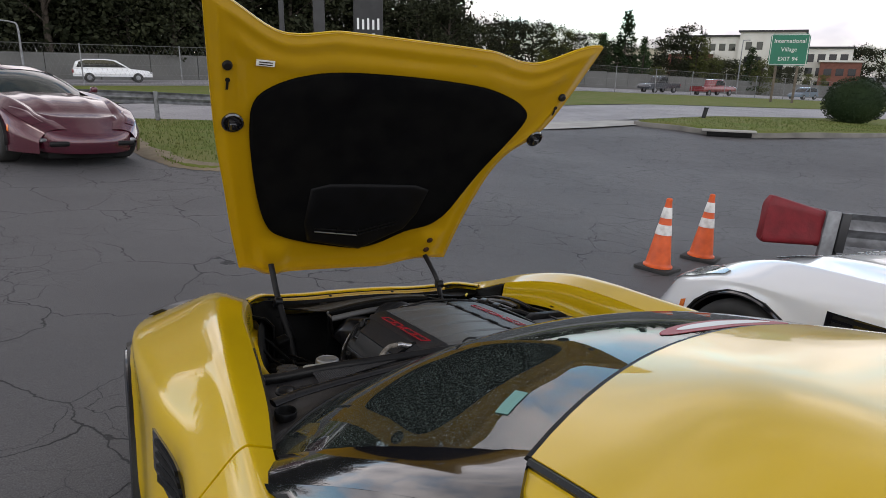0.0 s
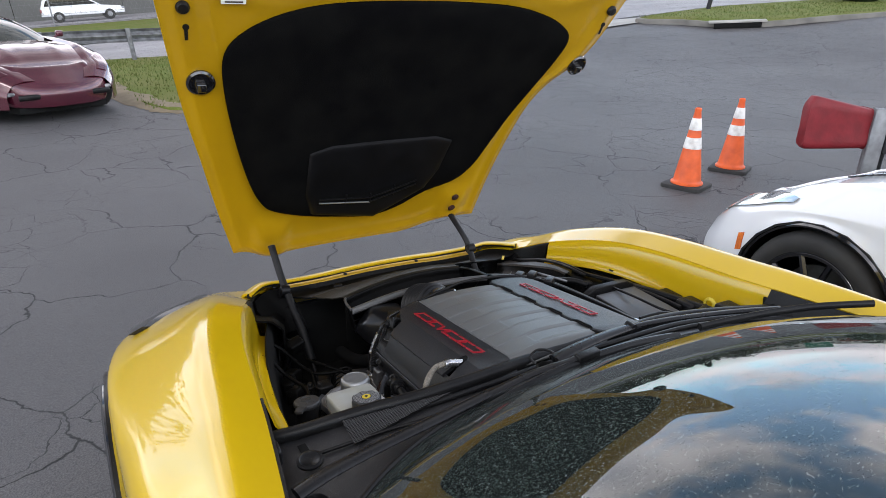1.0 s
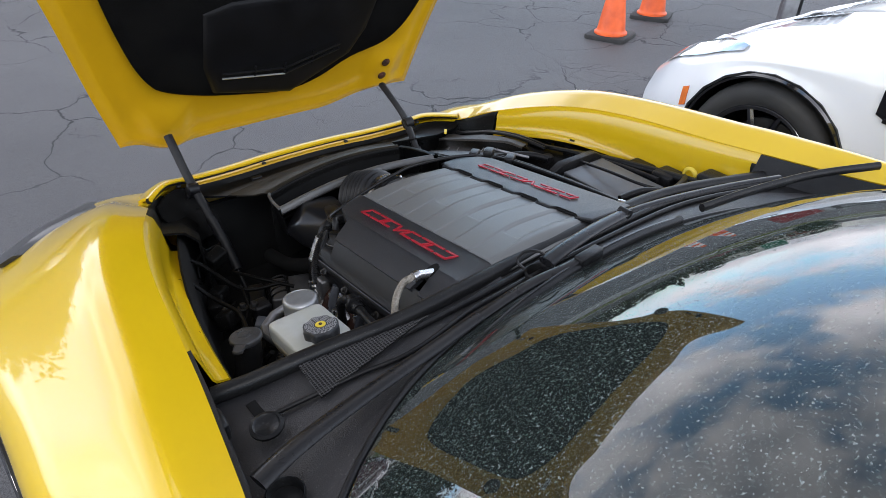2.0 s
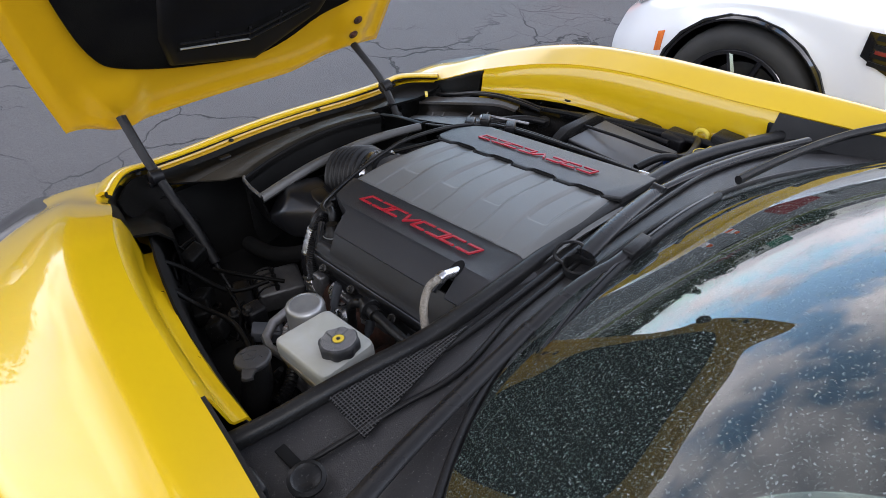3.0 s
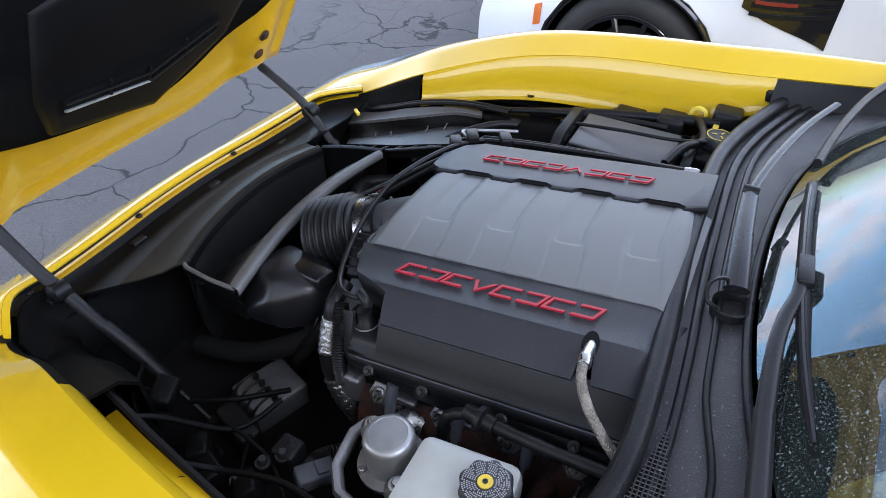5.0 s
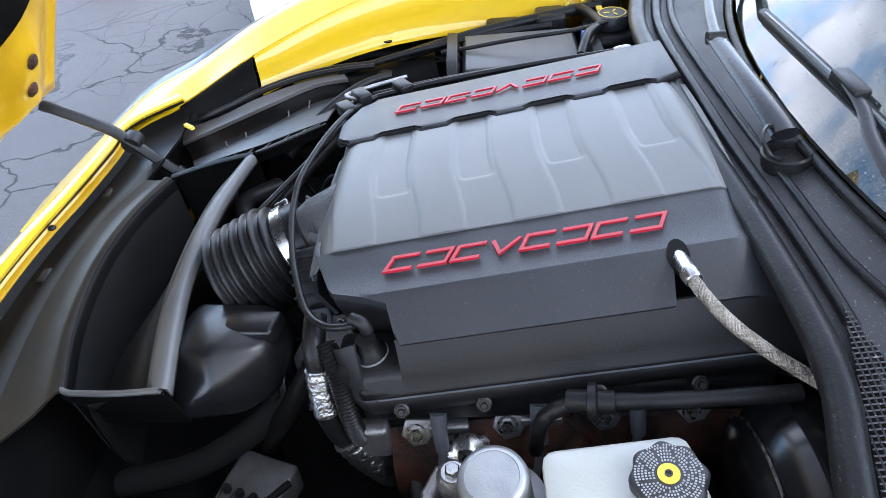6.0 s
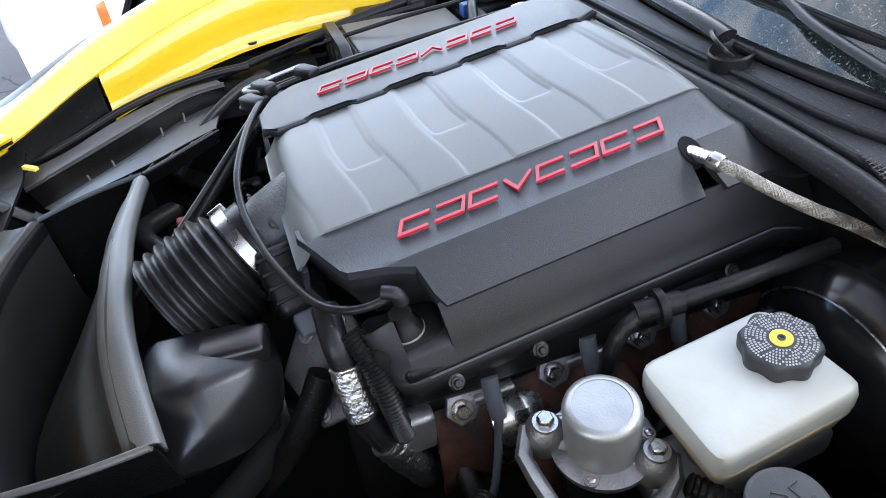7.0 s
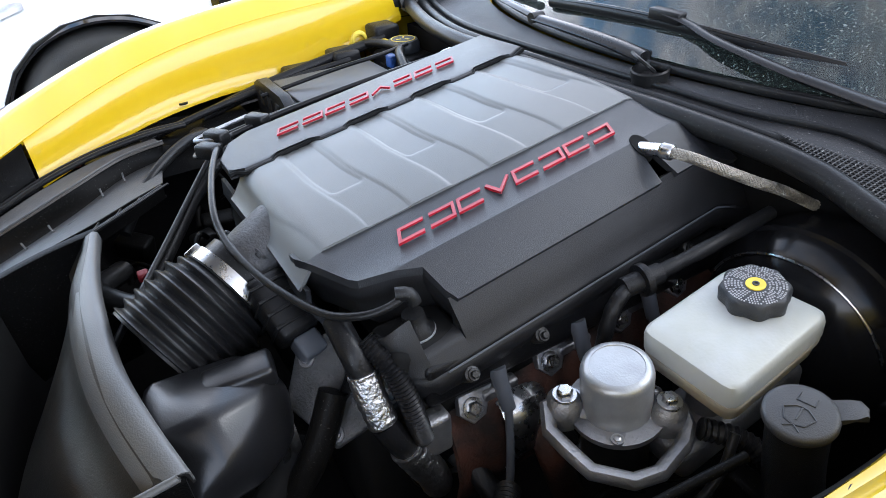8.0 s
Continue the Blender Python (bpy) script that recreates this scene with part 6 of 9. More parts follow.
for lo, hi in (((0.56, -0.06, 0.76), (0.62, 0.0, 0.825)), ((0.535, 0.05, 0.74), (0.60, 0.11, 0.795)), ((0.55, 0.14, 0.73), (0.61, 0.21, 0.775))):
    bm = bmesh.new()
    box(bm, lo, hi, bevel=0.008)
    part("relay_box", bm, BLACK_PL, yellow_car)
bm = bmesh.new()
box(bm, (0.525, -0.02, 0.795), (0.575, -0.008, 0.802), Matrix.Rotation(0.0, 4, "Z"), 0.002)
part("yellow_clip", bm, YEL_MARK, yellow_car)
bm = bmesh.new()
box(bm, (0.43, 0.018, 0.775), (0.455, 0.035, 0.80), bevel=0.003)
part("blue_plug", bm, mat("blue_plastic", (0.03, 0.10, 0.35), 0.4, color2=(0.025, 0.08, 0.3), scale=30), yellow_car)

# braided hose from the cover to the bulkhead
bm = bmesh.new()
HOSE = [(-0.222, 0.030, 0.834), (-0.256, 0.030, 0.843), (-0.292, 0.024, 0.845), (-0.322, 0.004, 0.835), (-0.345, -0.026, 0.820), (-0.362, -0.058, 0.805), (-0.380, -0.10, 0.78)]
tube(bm, HOSE[1:], 0.0058, 14, 14)
line = spline(HOSE[1:], 14)
strands = []
for turn in (-1, 1):
    for k in range(10):
        pts, up = [], Vector((0.03, 0.05, 1)).normalized()
        for i, q in enumerate(line):
            d = (line[min(i + 1, len(line) - 1)] - line[max(i - 1, 0)]).normalized()
            s = d.cross(up).normalized()
            up = s.cross(d).normalized()
            a = 2 * math.pi * k / 10 + turn * i * 0.50
            pts.append(q + (s * math.cos(a) + up * math.sin(a)) * 0.0059)
        strands.append(pts)
BRAID = mat("braided_steel", (0.33, 0.30, 0.255), 0.45, 0.8, (0.20, 0.18, 0.15), 320.0, 0.3, 700, rvar=0.1)
hose = part("braided_hose", bm, BRAID, yellow_car, "braided steel hose")
for pts in strands:
    bm = bmesh.new()
    tube(bm, pts, 0.0009, 4, 1)
    part("braid_strand", bm, BRAID, hose)
bm = bmesh.new()
tube(bm, HOSE[:2], 0.0082, 14, 2)
lathe(bm, [(0.0095, 0), (0.0095, 0.012), (0.008, 0.014)], 14, axis_m(HOSE[1], HOSE[2]))
part("hose_ferrule", bm, STEEL, hose)
# near-black disc for the shade inside the hose's hole
bm = bmesh.new()
lathe(bm, [(0.0125, -0.01), (0.0125, 0.0012), (0, 0.0012)], 18, CM @ Matrix.Translation((-0.226, -0.159, rail_h(-0.226, 0) + 0.001)) @ Matrix.Rotation(radians(-24), 4, "Y") @ Matrix.Diagonal((1.5, 0.9, 1, 1)))
part("hose_opening", bm, SHADE, cover)

# brake fluid reservoir
RES = [(-0.386, 0.188), (-0.384, 0.050), (-0.493, 0.040), (-0.498, 0.186)]
RM = Matrix.Translation((-0.443, 0.118, 0.744)) @ Matrix.Rotation(radians(-8.4), 4, "X")


def res_out(f, g=0.0):
    o = [(x + 0.443, y - 0.118) for x, y in RES]
    out = []
    n = len(o)
    for i in range(n):
        p, c, q = Vector(o[i - 1]), Vector(o[i]), Vector(o[(i + 1) % n])
        r = 0.014
        a, b = c + (p - c).normalized() * r, c + (q - c).normalized() * r
        for t in (0, 0.33, 0.67, 1):
            out.append(a * (1 - t) ** 2 + c * 2 * t * (1 - t) + b * t * t)
    return [v * f for v in out]


bm = bmesh.new()
rws = [[RM @ Vector((v.x, v.y, z)) for v in res_out(f)] for f, z in ((0.96, -0.0225), (1.0, -0.021), (1.0, -0.004), (0.975, 0.004), (0.92, 0.006), (0.5, 0.008), (0.05, 0.008))]
vs = grid(bm, rws, closed_u=True)
bm.faces.new(vs[0])
bm.faces.new(vs[-1])
res = part("brake_fluid_reservoir", bm, MILKY, yellow_car, "milky white plastic brake fluid reservoir")
bm = bmesh.new()
rws = [[RM @ Vector((v.x, v.y, z)) for v in res_out(f)] for f, z in ((0.80, -0.056), (0.92, -0.046), (0.955, -0.034), (0.985, -0.030), (0.985, -0.024), (0.955, -0.0225))]
vs = grid(bm, rws, closed_u=True)
bm.faces.new(vs[0])
bm.faces.new(vs[-1])
part("reservoir_bowl", bm, mat("yellowed_plastic", (0.46, 0.40, 0.29), 0.4, 0.0, (0.42, 0.40, 0.34), 22.0, 0.08, 300, rvar=0.1), res, "yellowed lower half of the reservoir")
KM = RM @ Matrix.Translation((0.009, -0.040, 0.006))
bm = bmesh.new()
lob = lambda a: 1 + 0.055 * math.cos(8 * a)
lathe(bm, [(0.0295, 0), (0.0320, 0.003), (0.0325, 0.016), (0.031, 0.020), (0.029, 0.0215), (0.0, 0.0215)], 64, KM, lob)
cap = part("cap", bm, CAPBLK, res, "black lobed cap with a yellow centre")
bm = bmesh.new()
lathe(bm, [(0.0095, 0.0215), (0.0095, 0.0228), (0, 0.0228)], 24, KM)
part("cap_centre", bm, YEL_MARK, res)
bm = bmesh.new()
lathe(bm, [(0.0034, 0.0228), (0.0034, 0.0236), (0.0020, 0.0236), (0.0020, 0.0228)], 24, KM)
part("cap_symbol", bm, CAPBLK, res)
bm = bmesh.new()
for r in (0.0130, 0.0160, 0.0190, 0.0220, 0.0250, 0.0278):
    nb = int(r * 2500)
    for k in range(nb):
        if (k * 7 + int(r * 1e4)) % 6 == 0:
            continue
        a = 2 * math.pi * k / nb
        box(bm, (-0.0007, -0.0009, 0.0215), (0.0007, 0.0009, 0.0219), KM @ Matrix.Rotation(a, 4, "Z") @ Matrix.Translation((0, r, 0)))
tagged(part("cap_print", bm, PRINT, res), kind="stuff")
bm = bmesh.new()
lathe(bm, [(0.02, -0.10), (0.02, -0.02)], 14, RM @ Matrix.Translation((0, 0.03, 0)))
lathe(bm, [(0.02, -0.10), (0.02, -0.02)], 14, RM @ Matrix.Translation((0, -0.03, 0)))
box(bm, (-0.035, -0.09, -0.135), (0.035, 0.10, -0.09), RM, 0.012)
part("master_cylinder", bm, ALU, yellow_car, "cast brake master cylinder")

# brake booster: black drum behind the reservoir
bm = bmesh.new()
lathe(bm, [(0.03, 0.075), (0.07, 0.070), (0.105, 0.055), (0.122, 0.030), (0.126, 0.016), (0.131, 0.014), (0.131, 0.004), (0.126, 0.002), (0.126, -0.04)], 48, axis_m((-0.425, -0.075, 0.650), (-0.425, 0.4, 0.60)))
booster = part("brake_booster", bm, mat("booster_paint", (0.006, 0.006, 0.007), 0.22, color2=(0.009, 0.009, 0.010), spec=0.35), yellow_car, "gloss black round brake booster")
bm = bmesh.new()
ang = [radians(20 + 140 * k / 24) for k in range(25)]
mb = axis_m((-0.425, -0.075, 0.650), (-0.425, 0.4, 0.60))
tube(bm, [mb @ Vector((0.112 * math.cos(a), 0.112 * math.sin(a), 0.050)) for a in ang], 0.0016, 6, 1)
part("booster_bead", bm, STEEL, booster)

# vacuum pump on its bracket
PT = Vector((-0.405, 0.235, 0.730))
PM = Matrix.Translation((PT.x, PT.y, 0.0)) @ Matrix.Rotation(radians(-4), 4, "X")
PM = Matrix.Translation(PT) @ Matrix.Rotation(radians(-6), 4, "X")
bm = bmesh.new()
lathe(bm, [(0.036, -0.062), (0.036, -0.010), (0.0345, -0.004), (0.030, -0.001), (0.027, -0.0005), (0.0265, -0.0015), (0, -0.001)], 40, PM)
pump = part("vacuum_pump", bm, CAN, yellow_car, "round steel vacuum pump can")
bm = bmesh.new()
lathe(bm, [(0.034, -0.068), (0.049, -0.068), (0.050, -0.060), (0.036, -0.058)], 40, PM)
P1, P2 = Vector((-0.379, 0.276, 0.690)), Vector((-0.444, 0.198, 0.690))
for p in (P1, P2):
    d = (PT - p)
    d.z = 0
    tube(bm, [p + Vector((0, 0, -0.018)), p + d * 0.35 + Vector((0, 0, -0.02)), p + d * 0.7 + Vector((0, 0, -0.025))], 0.013, 8, 3, flat=0.6)
    lathe(bm, [(0.017, -0.035), (0.019, -0.02), (0.018, -0.006), (0.013, -0.002), (0.012, 0.0), (0, 0.0)], 20, Matrix.Translation(p))
part("pump_flange", bm, ALU, pump)
bm = bmesh.new()
for a in (0.6, 2.4, 4.4):
    bm = bmesh.new()
    bolt(bm, PM @ Vector((0.044 * math.cos(a), 0.044 * math.sin(a), -0.059)), PM @ Vector((0.044 * math.cos(a), 0.044 * math.sin(a), 1)), 0.0045, 0.004)
    part("pump_screw", bm, STEEL, pump)
for p in (P1, P2):
    bm = bmesh.new()
    bolt(bm, p, p + Vector((0, 0, 1)), 0.0085, 0.009)
    part("pump_bolt", bm, STEEL, pump)
bm = bmesh.new()
br = [P1 + Vector((0.006, 0.004, -0.014)), Vector((-0.369, 0.289, 0.672)), Vector((-0.390, 0.303, 0.664)), Vector((-0.414, 0.301, 0.660)), Vector((-0.444, 0.297, 0.656)), Vector((-0.474, 0.272, 0.656)), Vector((-0.482, 0.246, 0.658)), Vector((-0.473, 0.205, 0.660)), Vector((-0.462, 0.188, 0.664)), Vector((-0.445, 0.180, 0.670)), P2 + Vector((0, -0.004, -0.014))]
tube(bm, br, 0.0085, 8, 1, flat=1.25)
part("pump_bracket", bm, ALU, pump, "cast aluminium bracket")
bm = bmesh.new()
lathe(bm, [(0.036, -0.15), (0.036, -0.07), (0.03, -0.068)], 24, PM)
part("pump_motor", bm, BLACK_PL, pump)

# washer filler
bm = bmesh.new()
WM = Matrix.Translation((-0.545, 0.166, 0.746)) @ pose(0, 0, 0, -6, 8, 52) @ Matrix.Scale(0.82, 4)
DUSTCAP = mat("dusty_cap_plastic", (0.022, 0.022, 0.024), 0.5, 0.0, (0.034, 0.034, 0.036), 25.0, 0.15, 700, rvar=0.08)
lathe(bm, [(0.033, -0.012), (0.0365, -0.006), (0.0365, 0.000), (0.035, 0.003), (0.031, 0.004), (0, 0.004)], 40, WM)
prism(bm, [(-0.028, -0.015), (-0.048, -0.010), (-0.060, -0.011), (-0.064, 0.0), (-0.060, 0.011), (-0.048, 0.010), (-0.028, 0.015)], -0.005, 0.0022, WM, 0.002)
wash = part("washer_cap", bm, DUSTCAP, yellow_car, "dusty black washer fluid cap with a symbol")
bm = bmesh.new()
SY = WM @ Matrix.Rotation(radians(-40), 4, "Z")
for pts in ([(-0.016, 0.004), (-0.010, 0.017), (0.0, 0.020), (0.010, 0.017), (0.016, 0.004), (0.006, -0.004), (0.0, -0.005), (-0.006, -0.004), (-0.016, 0.004)], [(0.0, -0.004), (0.0, 0.013)], [(0.0, 0.020), (-0.008, 0.026)], [(0.0, 0.020), (0.008, 0.026)], [(-0.009, -0.022), (-0.009, -0.012), (0.009, -0.012), (0.009, -0.022)]):
    tube(bm, [SY @ Vector((x, y, 0.0042)) for x, y in pts], 0.0009, 5, 1)
part("cap_symbol", bm, CAPBLK, wash, "moulded washer symbol")
bm = bmesh.new()
tube(bm, [WM @ Vector((0, 0, -0.01)), WM @ Vector((0.0, 0.01, -0.08)), WM @ Vector((0.0, 0.05, -0.18))], 0.026, 14, 4)
part("filler_neck", bm, BLACK_PL, wash)

# heater hoses, sleeves and looms on the near side
pipe("coolant_hose", [(-0.352, -0.06, 0.772), (-0.348, 0.040, 0.760), (-0.339, 0.110, 0.748), (-0.335, 0.145, 0.743), (-0.338, 0.170, 0.733), (-0.341, 0.183, 0.712), (-0.338, 0.187, 0.66)], 0.0084, BLACK_PL, n=12, k=12, ribs=lambda i: 1 + 0.07 * ((i // 4) % 2))
bm = bmesh.new()
lathe(bm, [(0.0118, -0.026), (0.0125, -0.005), (0.0190, -0.004), (0.0195, 0.0), (0.0190, 0.004), (0.0125, 0.006), (0.0118, 0.022)], 20, axis_m((-0.336, 0.130, 0.745), (-0.352, 0.04, 0.757)))
part("check_valve", bm, BLACK_PL, yellow_car, "black one-way valve in the hose")
pipe("wiring_loom", [(-0.20, 0.44, 0.745), (-0.235, 0.440, 0.728), (-0.249, 0.437, 0.705)], 0.0145, RUBBER)
pipe("foil_sleeve", [(-0.249, 0.437, 0.706), (-0.262, 0.436, 0.680), (-0.276, 0.432, 0.652)], 0.0165, FOIL, label="crinkled foil heat sleeve", n=18, k=8, ribs=lambda i: 1 + 0.05 * math.sin(i * 2.3))
pipe("wiring_loom", [(-0.276, 0.432, 0.653), (-0.283, 0.424, 0.632), (-0.287, 0.414, 0.612)], 0.0155, RUBBER)
pipe("foil_sleeve", [(-0.286, 0.415, 0.614), (-0.288, 0.400, 0.580), (-0.284, 0.385, 0.545), (-0.275, 0.375, 0.51)], 0.019, FOIL, label="crinkled foil heat sleeve", n=18, k=8, ribs=lambda i: 1 + 0.06 * math.sin(i * 2.1))
pipe("corrugated_loom", [(-0.235, 0.425, 0.735), (-0.262, 0.412, 0.712), (-0.279, 0.405, 0.685), (-0.290, 0.400, 0.650), (-0.292, 0.395, 0.62)], 0.0105, RUBBER, n=12, k=16, ribs=lambda i: 1 + 0.20 * (i % 2))
pipe("corrugated_loom", [(-0.36, 0.33, 0.56), (-0.39, 0.36, 0.565), (-0.42, 0.37, 0.575), (-0.44, 0.36, 0.585)], 0.012, RUBBER, n=12, k=16, ribs=lambda i: 1 + 0.20 * (i % 2))
bm = bmesh.new()
box(bm, (-0.03, -0.017, -0.014), (0.03, 0.017, 0.014), Matrix.Translation((-0.440, 0.345, 0.592)) @ pose(0, 0, 0, 0, 10, -35), 0.004)
plug = part("electrical_plug", bm, GREYPL, yellow_car, "blue-grey electrical plug")
bm = bmesh.new()
box(bm, (0.0, -0.012, 0.013), (0.026, 0.012, 0.018), Matrix.Translation((-0.440, 0.345, 0.592)) @ pose(0, 0, 0, 0, 10, -35), 0.002)
part("plug_latch", bm, GREYPL, plug)
pipe("control_cable", [(-0.47, 0.31, 0.585), (-0.50, 0.25, 0.60), (-0.51, 0.20, 0.64), (-0.50, 0.17, 0.68)], 0.005, RUBBER)
pipe("corrugated_loom", [(-0.47, 0.18, 0.665), (-0.50, 0.15, 0.655), (-0.53, 0.14, 0.64)], 0.010, RUBBER, n=12, k=14, ribs=lambda i: 1 + 0.20 * (i % 2))

# cylinder head, exhaust manifold, coil leads under the cover's edge
bm = bmesh.new()
box(bm, (-0.272, -0.08, 0.50), (-0.18, 0.40, 0.69), bevel=0.012)
head = part("cylinder_head", bm, IRON, yellow_car, "dark cast cylinder head")
bm = bmesh.new()
box(bm, (-0.292, -0.08, 0.652), (-0.262, 0.385, 0.712), Matrix.Identity(4), 0.010, 3)
part("coil_rail", bm, BLACK_PL, head, "black coil cover along the head")
for y, z in ((0.241, 0.697), (0.115, 0.712), (0.01, 0.722), (0.335, 0.690)):
    bm = bmesh.new()
    lathe(bm, [(0.009, -0.02), (0.009, 0.002), (0.006, 0.004)], 14, axis_m((-0.300, y, z - 0.002), (-0.6, y, z + 0.25)))
    bolt(bm, (-0.303, y, z), (-0.6, y, z + 0.25), 0.0045, 0.006)
    part("coil_bolt", bm, IRON, head)
for y, z in ((0.324, 0.621), (0.212, 0.632), (0.10, 0.645), (0.0, 0.655)):
    mm = Matrix.Translation((-0.284, y, z)) @ Matrix.Rotation(radians(-55), 4, "Y") @ Matrix.Rotation(radians(90), 4, "Z")
    bm = bmesh.new()
    prism(bm, [(-0.030, -0.014), (0.016, -0.016), (0.022, 0.004), (0.008, 0.020), (-0.010, 0.016)], -0.008, 0.003, mm, 0.002)
    part("mounting_ear", bm, ALU, head, "cast aluminium mounting ear")
    bm = bmesh.new()
    bolt(bm, mm @ Vector((0.004, 0.002, 0.003)), mm @ Vector((0.004, 0.002, 1)), 0.0085, 0.010)
    part("ear_bolt", bm, STEEL, head)
    bm = bmesh.new()
    box(bm, (-0.288, y - 0.062, z - 0.004), (-0.272, y - 0.012, z + 0.010), bevel=0.003)
    part("head_flange", bm, ALU, head)
for y, z in ((0.296, 0.648), (0.180, 0.660), (0.07, 0.672)):
    bm = bmesh.new()
    tube(bm, [(-0.290, y, z + 0.020), (-0.300, y, z), (-0.310, y - 0.002, z - 0.028)], (0.0105, 0.0085), 12, 3)
    tube(bm, [(-0.309, y - 0.002, z - 0.024), (-0.322, y + 0.004, z - 0.075), (-0.336, y + 0.016, z - 0.125), (-0.338, y + 0.030, z - 0.145), (-0.322, y + 0.036, z - 0.150)], 0.0050, 8, 5)
    part("plug_lead", bm, GREYPL, yellow_car, "grey spark plug lead and boot")
    bm = bmesh.new()
    lathe(bm, [(0.013, 0), (0.014, 0.01), (0.014, 0.05), (0.011, 0.056)], 16, axis_m((-0.285, y + 0.04, z - 0.11), (-0.36, y + 0.03, z - 0.15)))
    part("plug_boot", bm, BLACK_PL, yellow_car)
rows = []
for i in range(25):
    y = 0.36 - 0.42 * i / 24
    w = 0.006 * math.sin(i * 1.5)
    z = 0.606 + 0.10 * (0.36 - y)
    rows.append([Vector((-0.276, y, z + 0.012)), Vector((-0.290 + w, y, z)), Vector((-0.305 + w, y, z - 0.03)), Vector((-0.312 + w, y, z - 0.075)), Vector((-0.300, y, z - 0.12))])
part("exhaust_manifold", slab(rows, 0.006), RUST, yellow_car, "rust-brown exhaust manifold under the head")
for y, z in ((0.25, 0.585), (0.135, 0.60), (0.03, 0.61)):
    bm = bmesh.new()
    tube(bm, [(-0.29, y, z), (-0.325, y + 0.004, z - 0.012), (-0.345, y, z - 0.05), (-0.348, y - 0.02, z - 0.12)], 0.020, 12, 4)
    part("exhaust_runner", bm, RUST, yellow_car, "rusty exhaust runner")
rows = []
for i in range(13):
    a = i / 12
    y = 0.300 - 0.062 * a
    z = 0.612 + 0.010 * math.sin(math.pi * a)
    rows.append([Vector((-0.292, y, z + 0.004)), Vector((-0.304 - 0.010 * math.sin(math.pi * a), y, z + 0.002)), Vector((-0.318 - 0.010 * math.sin(math.pi * a), y, z - 0.020)), Vector((-0.324 - 0.012 * math.sin(3 * a), y, z - 0.055)), Vector((-0.315, y, z - 0.09))])
part("heat_shield", slab(rows, 0.003), STEEL, yellow_car, "bright curved sheet heat shield")
bm = bmesh.new()
bolt(bm, (-0.326, 0.270, 0.578), (-0.6, 0.27, 0.62), 0.007, 0.006)
part("shield_bolt", bm, ALU, yellow_car)
bm = bmesh.new()
box(bm, (-0.298, 0.360, 0.585), (-0.272, 0.400, 0.640), Matrix.Identity(4), 0.006)
part("engine_bracket", bm, ALU, yellow_car, "pale cast bracket on the head")
bm = bmesh.new()
bolt(bm, (-0.262, 0.343, 0.527), (-0.5, 0.36, 0.70), 0.014, 0.016)
part("bracket_bolt", bm, ALU, yellow_car)
bm = bmesh.new()
prism(bm, [(-0.03, -0.02), (0.025, -0.025), (0.03, 0.02), (-0.01, 0.035)], -0.012, 0, Matrix.Translation((-0.258, 0.35, 0.522)) @ Matrix.Rotation(radians(-50), 4, "Y"), 0.003)
part("engine_lug", bm, ALU, yellow_car)

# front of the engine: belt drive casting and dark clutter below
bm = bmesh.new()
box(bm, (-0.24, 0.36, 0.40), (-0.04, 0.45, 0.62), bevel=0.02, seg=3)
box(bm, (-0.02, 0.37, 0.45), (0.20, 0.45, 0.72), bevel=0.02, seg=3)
# the casting's near black is painted shade round the belt drive
part("front_casting", bm, SHADE, yellow_car, "engine front casting, near black for the shade")
for c, r in (((-0.17, 0.52, 0.60), 0.045), ((-0.10, 0.53, 0.50), 0.06), ((0.14, 0.50, 0.62), 0.05)):
    bm = bmesh.new()
    lathe(bm, [(r * 0.3, -0.012), (r, -0.012), (r, -0.004), (r * 0.9, 0), (r, 0.004), (r, 0.012), (r * 0.3, 0.012)], 28, axis_m(c, (c[0], c[1] + 1, c[2])))
    part("pulley", bm, IRON, yellow_car)
# first hose takes the bay's shade in its colour
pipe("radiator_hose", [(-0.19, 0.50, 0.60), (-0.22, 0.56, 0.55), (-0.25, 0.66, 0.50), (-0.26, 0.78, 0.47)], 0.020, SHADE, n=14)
pipe("radiator_hose", [(-0.21, 0.46, 0.66), (-0.23, 0.50, 0.60), (-0.215, 0.56, 0.50), (-0.20, 0.58, 0.42)], 0.017, DUSTY, n=14)
# brake control block
bm = bmesh.new()
AM = Matrix.Translation((-0.290, 0.572, 0.498)) @ pose(0, 0, 0, 4, 0, -18)
box(bm, (-0.055, -0.045, -0.06), (0.055, 0.045, 0.0), AM, 0.006)
abs_block = part("brake_control_block", bm, mat("dull_block_aluminium", (0.17, 0.17, 0.175), 0.5, 0.7, (0.11, 0.11, 0.115), 25.0, 0.25, 350, rvar=0.1), yellow_car, "aluminium brake control block with pipes")
for k in range(4):
    y = 0.030 - 0.021 * k
    bm = bmesh.new()
    lathe(bm, [(0.006, 0), (0.006, 0.010), (0.004, 0.013)], 10, AM @ Matrix.Translation((-0.010, y, 0)))
    tube(bm, [AM @ Vector((-0.010, y, 0.012)), AM @ Vector((-0.022, y, 0.018)), AM @ Vector((-0.048, y - 0.001, 0.010)), AM @ Vector((-0.066, y - 0.003, -0.02)), AM @ Vector((-0.075, y - 0.006, -0.09))], 0.0026, 8, 5)
    part("brake_pipe", bm, BLACK_PL, abs_block)
bm = bmesh.new()
box(bm, (-0.06, -0.04, -0.05), (-0.02, 0.05, 0.03), AM @ Matrix.Translation((-0.05, -0.05, 0)), 0.006)
part("block_plug", bm, BLACK_PL, abs_block)

